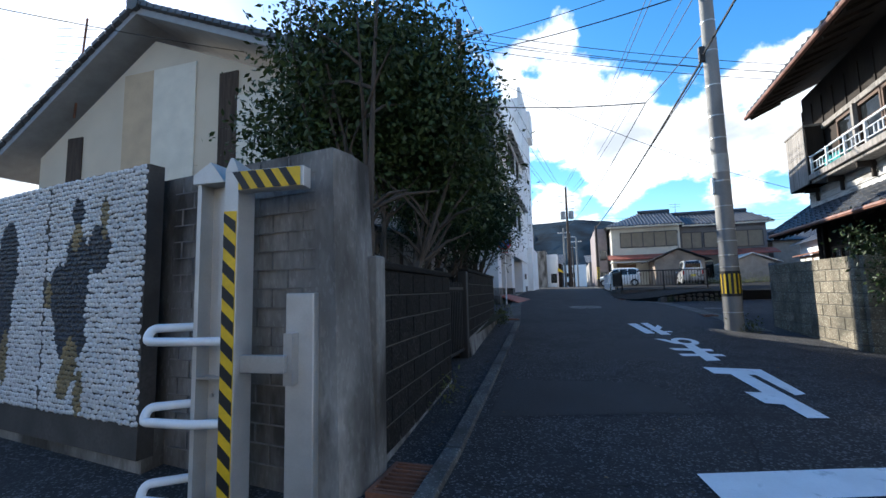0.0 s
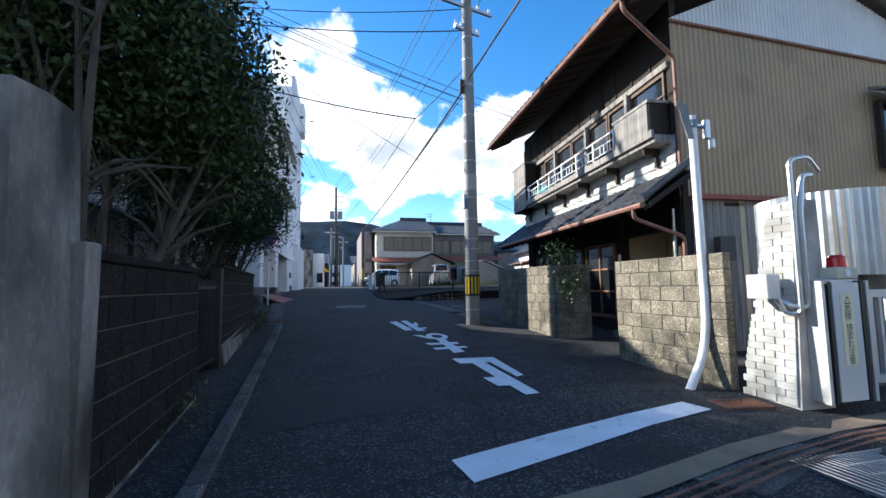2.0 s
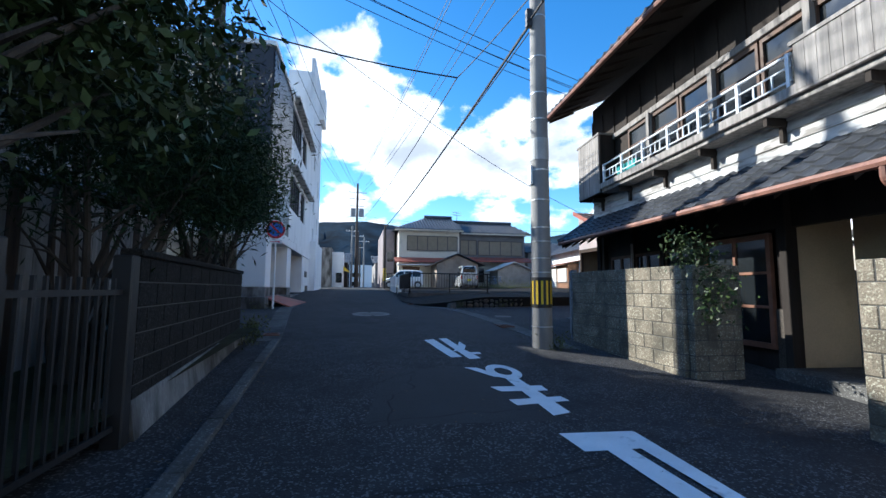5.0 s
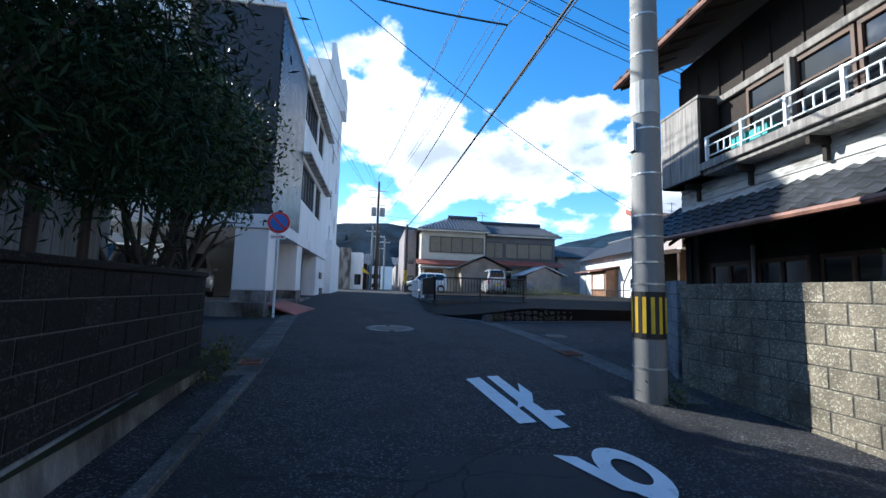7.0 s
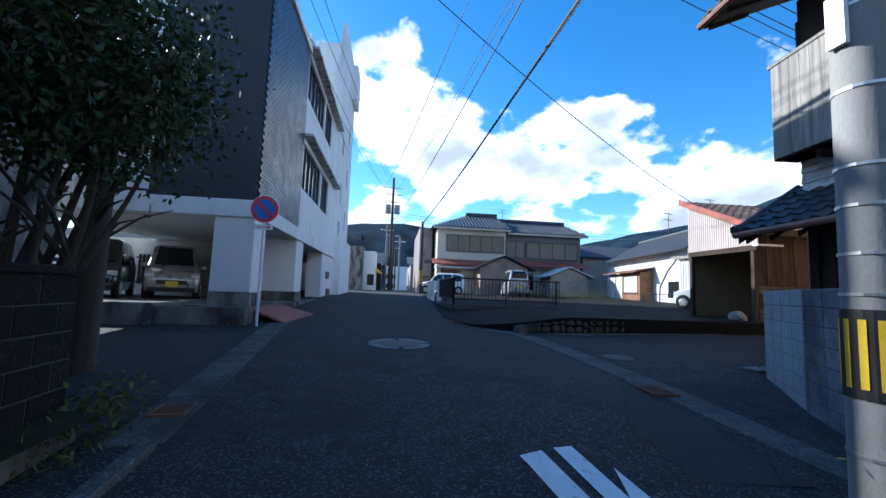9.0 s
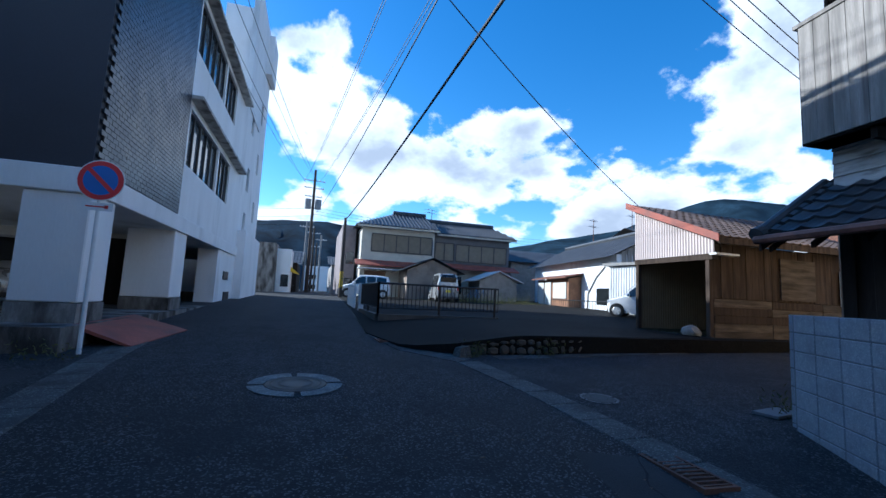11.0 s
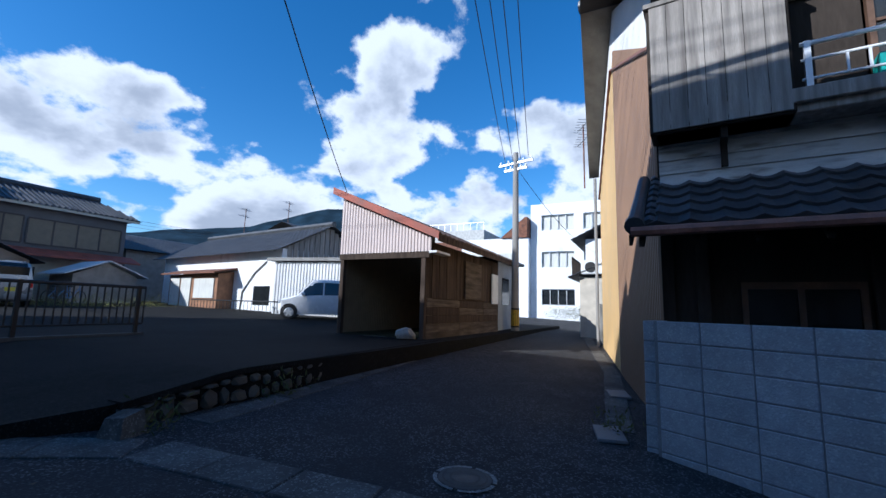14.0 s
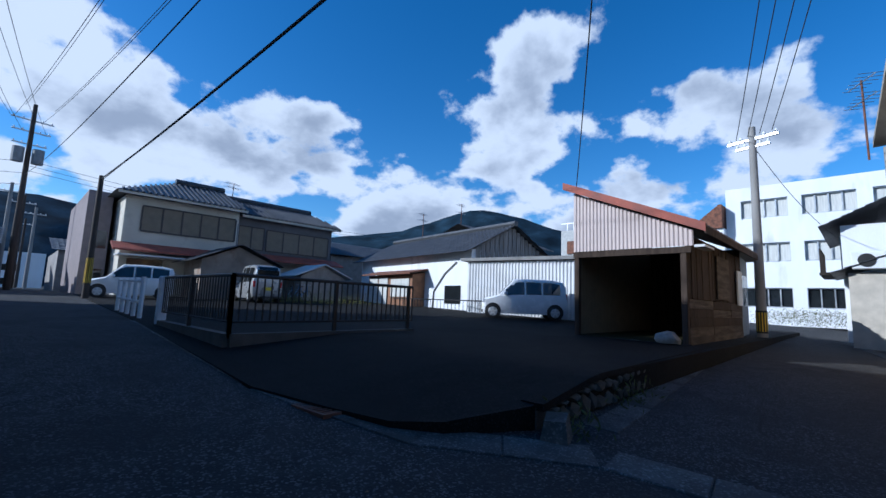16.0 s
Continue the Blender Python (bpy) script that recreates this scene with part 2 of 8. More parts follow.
# ---------------------------------------------------------------- mesh helpers
def mesh_of(bm, name):
    me = bpy.data.meshes.new(name)
    bm.normal_update()
    bm.to_mesh(me)
    bm.free()
    return me


def smooth(me, angle=40):
    me.polygons.foreach_set("use_smooth", [True] * len(me.polygons))
    me.set_sharp_from_angle(angle=radians(angle))
    return me


def part(name, bm, material, parent=None, label="", soft=False):
    me = mesh_of(bm, name)
    if soft:
        smooth(me)
    me.materials.append(material)
    ob = new(name, me)
    if parent is not None:
        ob.parent = parent
    if label:
        ob["label"] = label
    return ob


def sash(name, bm, material, parent, label="", maker=None):
    """Like part(), with each loose bar of a frame as a part of its own under the first."""
    left, first = set(bm.verts), None
    while left:
        todo, isle = [left.pop()], set()
        while todo:
            v = todo.pop()
            isle.add(v)
            for e in v.link_edges:
                o = e.other_vert(v)
                if o in left:
                    left.discard(o)
                    todo.append(o)
        one, at = bmesh.new(), {}
        for v in isle:
            at[v] = one.verts.new(v.co)
        for f in {f for v in isle for f in v.link_faces}:
            one.faces.new([at[v] for v in f.verts])
        if first is None:
            first = (maker or part)(name, one, material, parent, label)
        else:
            part("frame_bar", one, material, first)
    bm.free()
    return first


def thing(name, at=(0, 0, 0), rz=0.0, label="", category="", group="", kind=""):
    ob = new(name)
    ob.matrix_world = pose(*at, 0, 0, rz)
    ob.empty_display_size = 0.1
    return tagged(ob, label, category, group, kind)


def box(bm, lo, hi, m=None, bevel=0.0):
    """An axis-aligned box; m moves it."""
    r = bmesh.ops.create_cube(bm, size=1)
    vs = r["verts"]
    s = [max(1e-4, hi[i] - lo[i]) for i in range(3)]
    c = [(hi[i] + lo[i]) / 2 for i in range(3)]
    for v in vs:
        v.co = Vector((v.co.x * s[0] + c[0], v.co.y * s[1] + c[1], v.co.z * s[2] + c[2]))
    if bevel:
        es = list({e for v in vs for e in v.link_edges})
        vs = list({v for f in bmesh.ops.bevel(bm, geom=es, offset=bevel, segments=1, affect="EDGES")["faces"] for v in f.verts} | {v for v in vs if v.is_valid})
    if m is not None:
        bmesh.ops.transform(bm, matrix=m, verts=vs)
    return bm


def B(*boxes, bevel=0.0):
    bm = bmesh.new()
    for b in boxes:
        box(bm, b[0], b[1], b[2] if len(b) > 2 else None, bevel)
    return bm


def tube(bm, pts, radii, seg=10, cap=True):
    """A round bar along points."""
    pts = [Vector(p) for p in pts]
    if not hasattr(radii, "__len__"):
        radii = [radii] * len(pts)
    rings, ref = [], None
    for i, p in enumerate(pts):
        d = (pts[min(i + 1, len(pts) - 1)] - pts[max(i - 1, 0)]).normalized()
        if ref is None:
            ref = Vector((0, 0, 1)) if abs(d.z) < 0.9 else Vector((1, 0, 0))
        u = (ref - d * ref.dot(d)).normalized()
        w = d.cross(u)
        ref = u
        rings.append([bm.verts.new(p + (u * cos(a) + w * sin(a)) * radii[i]) for a in (2 * pi * k / seg for k in range(seg))])
    for a, b in zip(rings, rings[1:]):
        for k in range(seg):
            bm.faces.new((a[k], a[(k + 1) % seg], b[(k + 1) % seg], b[k]))
    if cap:
        bm.faces.new(rings[0][::-1]); bm.faces.new(rings[-1])
    return bm


def T(pts, radii, seg=10):
    return tube(bmesh.new(), pts, radii, seg)


def bent(pts, r=0.12, n=5):
    """Round the inner corners of a polyline."""
    pts = [Vector(p) for p in pts]
    out = [pts[0]]
    for a, b, c in zip(pts, pts[1:], pts[2:]):
        d1, d2 = (a - b), (c - b)
        k = min(r, d1.length * 0.45, d2.length * 0.45)
        p, q = b + d1.normalized() * k, b + d2.normalized() * k
        for i in range(n + 1):
            t = i / n
            out.append(p * (1 - t) ** 2 + b * 2 * t * (1 - t) + q * t * t)
    return out + [pts[-1]]


def prism(bm, poly, z0, z1):
    """Upright prism over a plan polygon; z0, z1 may be functions of x, y."""
    f0 = z0 if callable(z0) else (lambda x, y: z0)
    f1 = z1 if callable(z1) else (lambda x, y: z1)
    lo = [bm.verts.new((x, y, f0(x, y))) for x, y in poly]
    hi = [bm.verts.new((x, y, f1(x, y))) for x, y in poly]
    n = len(poly)
    for i in range(n):
        j = (i + 1) % n
        bm.faces.new((lo[i], lo[j], hi[j], hi[i]))
    bm.faces.new(hi); bm.faces.new(lo[::-1])
    bmesh.ops.recalc_face_normals(bm, faces=bm.faces)
    return bm


def solid(bm, lo, hi):
    """Closed solid between two matching loops."""
    a, b = [bm.verts.new(p) for p in lo], [bm.verts.new(p) for p in hi]
    n = len(a)
    for i in range(n):
        j = (i + 1) % n
        bm.faces.new((a[i], a[j], b[j], b[i]))
    bm.faces.new(b); bm.faces.new(a[::-1])
    bmesh.ops.recalc_face_normals(bm, faces=bm.faces)
    return bm


def wall_with_holes(w, h, t, holes):
    """Wall in local x (0..w), z (0..h), thickness y (0..t), with rectangular openings (x0, z0, x1, z1)."""
    xs = sorted({0, w, *[v for o in holes for v in (o[0], o[2])]})
    zs = sorted({0, h, *[v for o in holes for v in (o[1], o[3])]})
    bm = bmesh.new()
    for a, b in zip(xs, xs[1:]):
        for c, d in zip(zs, zs[1:]):
            mx, mz = (a + b) / 2, (c + d) / 2
            if not any(o[0] < mx < o[2] and o[1] < mz < o[3] for o in holes):
                box(bm, (a, 0, c), (b, t, d))
    bmesh.ops.remove_doubles(bm, verts=bm.verts, dist=1e-4)
    seen = {}
    for f in bm.faces:
        seen.setdefault(tuple(sorted(v.index for v in f.verts)), []).append(f)
    bm.verts.index_update()
    seen = {}
    for f in bm.faces:
        seen.setdefault(tuple(sorted(v.index for v in f.verts)), []).append(f)
    bmesh.ops.delete(bm, geom=[f for fs in seen.values() if len(fs) > 1 for f in fs], context="FACES_ONLY")
    return bm


def corrugated(p0, p1, z0, z1, pitch=0.076, depth=0.018):
    """Ribbed sheet between two plan points; z0, z1 are functions of the share of its length."""
    f0 = z0 if callable(z0) else (lambda s: z0)
    f1 = z1 if callable(z1) else (lambda s: z1)
    a, b = Vector((*p0, 0)), Vector((*p1, 0))
    ln = (b - a).length
    d = (b - a) / ln
    n = Vector((d.y, -d.x, 0))
    bm = bmesh.new()
    k = max(2, int(ln / pitch) * 4)
    prof = (0, 0, 1, 1)
    rows = []
    for i in range(k + 1):
        s = i / k
        p = a + d * ln * s + n * depth * prof[i % 4]
        rows.append((bm.verts.new((p.x, p.y, f0(s))), bm.verts.new((p.x, p.y, f1(s)))))
    for (a0, a1), (b0, b1) in zip(rows, rows[1:]):
        bm.faces.new((a0, b0, b1, a1))
    return bm


def tile_roof(bm, o, along, up, n_w, n_h, thick=0.035, amp=0.03):
    """Field of curved roof tiles: o is the eave corner, along the eave and up the slope are vectors; each course overlaps the next."""
    o, along, up = Vector(o), Vector(along), Vector(up)
    nrm = along.cross(up).normalized()
    if nrm.z < 0:
        nrm = -nrm
    prof = [(0, 0.3), (0.18, 1.0), (0.36, 0.3), (0.55, -0.25), (0.78, -0.3), (1.0, 0.3)]
    for j in range(n_h):
        a0, a1 = j / n_h, min(1.0, (j + 1.12) / n_h)
        for i in range(n_w):
            lo, hi, lip = [], [], []
            for u, h in prof:
                base = o + along * ((i + u) / n_w)
                lo.append(bm.verts.new(base + up * a0 + nrm * (amp * h + thick)))
                hi.append(bm.verts.new(base + up * a1 + nrm * (amp * h)))
                lip.append(bm.verts.new(base + up * a0 + nrm * (amp * h - 0.005)))
            for k in range(len(prof) - 1):
                bm.faces.new((lo[k], lo[k + 1], hi[k + 1], hi[k]))
                bm.faces.new((lip[k], lip[k + 1], lo[k + 1], lo[k]))
    return bm


# ---------------------------------------------------------------- ground levels
def ramp(v, xs, zs):
    return float(np.interp(v, xs, zs))


def gz(x, y):
    """Street level."""
    z = ramp(y, (-60, -10, 20, 26, 44, 80), (-0.8, -0.61, 0.738, 0.98, 1.35, 1.4))
    return z + max(0, min(x, 20) - 5) * 0.015 - 0.06 * ramp(x, (3.4, 4.3), (0, 1)) * ramp(y, (9, 12), (1, 0))


def lz(x, y):
    """Level of the raised lot across the side street."""
    top = ramp(y, (16, 26, 44, 60), (0.95, 1.06, 1.35, 1.42))
    k = ramp(x, (2.2, 4.6), (0.12, 1.0))
    return max(gz(x, y) * (1 - k) + top * k, gz(x, y) + 0.02)


def sheet(name, poly_x, poly_y, zf, material, label, kind="structure"):
    """A fine level sheet over a rectangle of plan coordinates."""
    bm = bmesh.new()
    g = [[bm.verts.new((x, y, zf(x, y))) for x in poly_x] for y in poly_y]
    for a, b in zip(g, g[1:]):
        for i in range(len(a) - 1):
            bm.faces.new((a[i], a[i + 1], b[i + 1], b[i]))
    ob = part(name, bm, material, None, soft=True)
    return tagged(ob, label, name.split("_")[0], "", kind)


def steps(a, b, d):
    n = max(1, round((b - a) / d))
    return [a + (b - a) * i / n for i in range(n + 1)]


GX = [-3000, -800, -200, -80, -40] + steps(-25, 45, 1.0) + [60, 100, 220, 800, 3000]
GY = [-3000, -800, -200, -60] + steps(-30, 60, 1.0) + [80, 120, 250, 800, 3000]
sheet("ground", GX, GY, gz, ASPHALT, "dark grey worn asphalt street rising gently")


def wpart(name, bm, material, parent, label="", soft=False):
    """A part whose mesh is given in world places, kept under a thing that stands elsewhere."""
    ob = part(name, bm, material, None, label, soft)
    ob.parent = parent
    root = parent
    while root.parent is not None:
        root = root.parent
    if parent is root:
        ob.matrix_parent_inverse = root.matrix_basis.inverted()
    return ob


def quad(bm, *ps):
    return bm.faces.new([bm.verts.new(p) for p in ps])


# ---------------------------------------------------------------- raised lot across the side street
def lot():
    bm = bmesh.new()
    xs = steps(2.1, 4.6, 0.25) + steps(5.2, 24, 0.8)
    ys = steps(16.85, 20, 0.35) + steps(20.6, 44, 1.2)
    def left(y):
        return ramp(y, (16.85, 17.3, 19.3, 26, 44), (3.4, 2.45, 1.95, 2.15, 2.6))
    g = []
    for y in ys:
        row = []
        for x in xs:
            xx = max(x, left(y)) if x > 2.1 else left(y)
            row.append(bm.verts.new((xx + (0.0005 * (x - 2.1) if xx > x else 0), y, lz(xx, y))))
        g.append(row)
    for a, b in zip(g, g[1:]):
        for i in range(len(a) - 1):
            bm.faces.new((a[i], a[i + 1], b[i + 1], b[i]))
    r = bmesh.ops.extrude_edge_only(bm, edges=[e for e in bm.edges if e.is_boundary])
    for v in r["geom"]:
        if isinstance(v, bmesh.types.BMVert):
            v.co.z -= 0.5
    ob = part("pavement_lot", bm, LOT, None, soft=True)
    return tagged(ob, "worn asphalt of a raised parking lot, building shade in its dark colour", "pavement", "", "structure")


lot()


def stone_wall():
    """Low retaining wall of rubble along the side street."""
    w = thing("wall_stone", (9, 16.85, 0.6), 0, "low rubble stone retaining wall under the lot", "wall", "", "structure")
    core = bmesh.new()
    n = 40
    pts = [(3.45 + (16.4 - 3.45) * i / n, 16.78 + 0.5 * i / n) for i in range(n + 1)]
    for (x0, y0), (x1, y1) in zip(pts, pts[1:]):
        solid(core, [(x0, y0 + 0.05, gz(x0, y0) - 0.1), (x1, y1 + 0.05, gz(x1, y1) - 0.1), (x1, y1 + 0.3, gz(x1, y1) - 0.1), (x0, y0 + 0.3, gz(x0, y0) - 0.1)],
              [(x0, y0 + 0.05, lz(x0, 17) - 0.03), (x1, y1 + 0.05, lz(x1, 17) - 0.03), (x1, y1 + 0.3, lz(x1, 17) - 0.03), (x0, y0 + 0.3, lz(x0, 17) - 0.03)])
    wpart("core", core, MORTAR, w)
    cap = bmesh.new()
    for (x0, y0), (x1, y1) in zip(pts, pts[1:]):
        if x0 > 10.2:
            break
        solid(cap, [(x0, y0 - 0.02, lz(x0, 17) - 0.05), (x1, y1 - 0.02, lz(x1, 17) - 0.05), (x1, y1 + 0.22, lz(x1, 17) - 0.05), (x0, y0 + 0.22, lz(x0, 17) - 0.05)],
              [(x0, y0 - 0.01, lz(x0, 17) + 0.012), (x1, y1 - 0.01, lz(x1, 17) + 0.012), (x1, y1 + 0.22, lz(x1, 17) + 0.012), (x0, y0 + 0.22, lz(x0, 17) + 0.012)])
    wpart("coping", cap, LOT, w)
    rnd = random.Random(4)
    x = 3.6
    while x < 16.2:
        wid = rnd.uniform(0.14, 0.26)
        y = 16.78 + 0.5 * (x - 3.45) / 12.95
        z, top = gz(x, y) - 0.02, lz(x, 17) - 0.05
        while z < top - 0.04:
            h = min(rnd.uniform(0.13, 0.24), top - z)
            bm = bmesh.new()
            bmesh.ops.create_icosphere(bm, subdivisions=1, radius=0.5)
            for v in bm.verts:
                v.co = Vector((v.co.x * wid * rnd.uniform(0.95, 1.15), v.co.y * 0.2, v.co.z * h * rnd.uniform(0.95, 1.12)))
            bmesh.ops.translate(bm, verts=bm.verts, vec=(x + wid / 2, y + 0.05, z + h / 2))
            wpart("stone", bm, STONE, w, soft=True)
            z += h
        x += wid


stone_wall()


# ---------------------------------------------------------------- kerb strips of concrete slabs
def strip(name, pts, width, label, seg=0.6, lift=0.012, gap=0.012):
    """A row of concrete gutter slabs along a polyline (inner edge), widening to its left."""
    st = thing(name, (pts[0][0], pts[0][1], gz(*pts[0])), 0, label, "kerb", "", "structure")
    P = [Vector((*p, 0)) for p in pts]
    for a, b in zip(P, P[1:]):
        ln = (b - a).length
        d = (b - a) / ln
        nrm = Vector((-d.y, d.x, 0))
        n = max(1, round(ln / seg))
        for i in range(n):
            q0, q1 = a + d * (ln * i / n + gap / 2), a + d * (ln * (i + 1) / n - gap / 2)
            loop = [q0, q1, q1 + nrm * width, q0 + nrm * width]
            bm = bmesh.new()
            up = [(p.x, p.y, gz(p.x, p.y) + lift) for p in loop]
            solid(bm, [(x, y, z - 0.1) for x, y, z in up], up)
            bmesh.ops.bevel(bm, geom=[e for e in bm.edges if all(v.co.z > min(u[2] for u in up) - 0.02 for v in e.verts)], offset=0.008, segments=1, affect="EDGES")
            wpart("slab", bm, KERB, st)
    return st


strip("kerb_left", [(-0.70, -1.5), (-0.76, 2.0), (-0.86, 4.0), (-0.97, 6.0), (-1.1, 8.2), (-1.22, 10.2)], 0.13, "worn raised kerb stones along the garden walls", 0.9, 0.05)
strip("kerb_slabs", [(-1.22, 10.25), (-1.4, 12.0), (-1.62, 14.0), (-1.85, 16.0), (-2.1, 19.8)], 0.42, "stained concrete gutter slabs along the street")
strip("kerb_right", [(3.62, 9.0), (3.55, 12.0), (3.4, 14.2), (3.12, 16.1), (2.3, 17.2), (1.95, 19.2), (2.1, 26.5)], -0.42, "cracked concrete gutter slabs round the corner")
strip("kerb_side", [(6.4, 12.75), (10.5, 13.15), (15.9, 14.15), (22.5, 15.3)], 0.3, "concrete gutter slabs along the side street")
strip("kerb_lot", [(4.0, 16.35), (9.4, 16.9), (16.0, 17.15)], 0.3, "concrete gutter slabs below the stone wall")


# ---------------------------------------------------------------- right-hand old house
HM = pose(5.72, 4.9, 0, 0, 0, -5.4)
HL = 7.55


def old_house():
    h = new("old_house")
    h.matrix_world = HM
    tagged(h, "old two-storey wooden house with tiled roofs and ribbed metal gables", "house")
    inv = HM.inverted()
    L = lambda x, y, z: inv @ Vector((x, y, z))
    q = lambda x, y: (L(x, y, 0).x, L(x, y, 0).y)
    far0, far1 = q(12.6, 4.75), q(15.85, 13.95)
    c1 = q(6.02, 12.2)
    # ridge ends and eaves
    R0, R1 = L(8.9, 4.55, 7.35), L(10.6, 13.6, 8.45)
    # ground floor
    part("ground_floor_wall", B(((0.12, 3.6, -0.2), (0.26, HL, 3.1)), ((0.12, -0.02, 2.15), (0.26, 3.6, 3.1)), ((0.12, 1.95, -0.2), (0.26, 2.15, 2.15)),
                                ((0.12, 2.15, -0.2), (0.26, 3.6, 0.42))), DARK_WOOD, h)
    part("entrance_back_wall", B(((1.15, 0.0, -0.2), (1.25, 1.95, 2.6))), CREAM, h, "cream plaster back wall of the entrance")
    part("entrance_side_wall", B(((0.26, 1.97, -0.2), (1.15, 2.07, 2.6))), CREAM, h, "cream plaster wall")
    part("entrance_side_wall", B(((0.26, 0.02, -0.2), (1.15, 0.1, 2.6))), GREY_WOOD, h)
    part("entrance_ceiling", B(((0.26, 0.0, 2.5), (1.25, 2.0, 2.56))), DARK_WOOD, h)
    part("entrance_door", B(((1.1, 0.25, 0.0), (1.14, 1.0, 1.95))), DARK_WOOD, h, "dark sliding door")
    part("step", B(((-0.25, 0.3, -0.1), (1.1, 1.9, 0.22))), KERB, h, "concrete step")
    part("dado", B(((0.1, 1.93, 0.0), (0.13, 2.2, 1.0))), mat("pebble_dash", (0.09, 0.075, 0.06), 0.9, var=0.6, scale=60, fine=90, bump=0.8), h, "pebble-dash panel")
    part("interior", B(((1.3, 2.2, -0.2), (1.36, 7.1, 5.6))), DARK_WOOD, h)
    for y in (0.0, 1.95, 3.6, 4.7, 5.8, 7.18):
        part("post", B(((0.02, y - 0.06, -0.1), (0.14, y + 0.06, 3.1)), bevel=0.008), DARK_WOOD, h)
    # lattice window beside the entrance
    w = sash("lattice_window", B(((0.06, 2.2, 0.42), (0.12, 3.55, 0.5)), ((0.06, 2.2, 2.02), (0.12, 3.55, 2.1)), ((0.06, 2.2, 0.5), (0.12, 2.27, 2.02)), ((0.06, 2.85, 0.5), (0.12, 2.9, 2.02)), ((0.06, 3.48, 0.5), (0.12, 3.55, 2.02)),
                                  ((0.07, 2.27, 1.0), (0.11, 3.48, 1.04)), ((0.07, 2.27, 1.5), (0.11, 3.48, 1.54))), mat("red_brown_wood", (0.25, 0.11, 0.06), 0.7, var=0.25, scale=5), h, "red-brown wooden lattice window")
    part("pane", B(((0.09, 2.27, 0.5), (0.095, 3.48, 2.02))), GLASS_DARK, w)
    part("pipe", T([(-0.1, 0.05, 0.3), (-0.1, 0.05, 2.45)], 0.028, 8), STEEL, h)
    # windows behind the block wall
    for y0 in (3.72, 4.8, 5.9):
        w = sash("window", B(((0.06, y0, 0.85), (0.13, y0 + 0.95, 0.92)), ((0.06, y0, 2.0), (0.13, y0 + 0.95, 2.07)), ((0.06, y0, 0.92), (0.13, y0 + 0.05, 2.0)), ((0.06, y0 + 0.45, 0.92), (0.13, y0 + 0.5, 2.0)),
                                 ((0.06, y0 + 0.9, 0.92), (0.13, y0 + 0.95, 2.0)), ((0.07, y0 + 0.05, 1.4), (0.12, y0 + 0.9, 1.43))), mat("brown_frame", (0.12, 0.065, 0.04), 0.7, var=0.25, scale=5), h, "brown wooden window frame")
        part("pane", B(((0.09, y0 + 0.05, 0.92), (0.096, y0 + 0.9, 2.0))), GLASS_DARK, w)
    part("downpipe", T([(-0.02, 5.72, 0.2), (-0.02, 5.72, 2.3)], 0.03, 8), POLE_CONC, h)
    # lower tiled roof
    al, upv = Vector((0, HL + 0.55, 0.06)) / 30, Vector((0.92, 0, 0.66)) / 5
    one = mesh_of(tile_roof(bmesh.new(), (0, 0, 0), al, upv * 1.1, 1, 1), "roof_tile")
    one.materials.append(ROOF_TILE)
    for j in range(5):
        for i in range(30):
            ob = new("roof_tile", one)
            ob.parent = h
            ob.location = Vector((-0.86, -0.35, 2.48)) + al * i + upv * j
    part("lower_roof_deck", solid(bmesh.new(), [(-0.84, -0.33, 2.40), (-0.84, HL + 0.18, 2.46), (0.1, HL + 0.18, 3.08), (0.1, -0.33, 3.02)],
                                  [(-0.84, -0.33, 2.46), (-0.84, HL + 0.18, 2.52), (0.1, HL + 0.18, 3.14), (0.1, -0.33, 3.08)]), DARK_WOOD, h)
    for y in steps(-0.2, HL + 0.1, 0.46):
        part("rafter", solid(bmesh.new(), [(-0.8, y, 2.36), (-0.8, y + 0.05, 2.36), (0.1, y + 0.05, 2.97), (0.1, y, 2.97)], [(-0.8, y, 2.42), (-0.8, y + 0.05, 2.42), (0.1, y + 0.05, 3.04), (0.1, y, 3.04)]), DARK_WOOD, h)
    for y, s in ((-0.33, 1), (HL + 0.17, -1)):
        bm = bmesh.new()
        tube(bm, [(-0.9, y, 2.56), (-0.4, y, 2.92), (0.08, y, 3.26)], [0.075, 0.065, 0.065], 10)
        tube(bm, [(-0.95, y, 2.54), (-0.88, y, 2.58)], 0.09, 12)
        for k in range(8):
            t = k / 7
            tube(bm, [(-0.85 + 0.9 * t, y + s * 0.12, 2.56 + 0.66 * t), (-0.76 + 0.9 * t, y + s * 0.12, 2.62 + 0.66 * t)], 0.06, 8)
        part("verge_ridge", bm, ROOF_TILE, h)
        part("barge_board", solid(bmesh.new(), [(-0.85, y - s * 0.06, 2.37), (0.1, y - s * 0.06, 2.99), (0.1, y - s * 0.03, 2.99), (-0.85, y - s * 0.03, 2.37)], [(-0.85, y - s * 0.06, 2.47), (0.1, y - s * 0.06, 3.1), (0.1, y - s * 0.03, 3.1), (-0.85, y - s * 0.03, 2.47)]), DARK_WOOD, h)
    part("lower_gutter", T([(-0.93, -0.35, 2.43), (-0.93, HL + 0.2, 2.49)], 0.05, 8), COPPER, h, "rusty copper gutter")
    part("lower_downpipe", T(bent([(-0.93, -0.1, 2.42), (-0.93, -0.1, 2.25), (-0.05, -0.12, 1.95), (-0.05, -0.12, 0.1)], 0.1), 0.035, 8), COPPER, h)
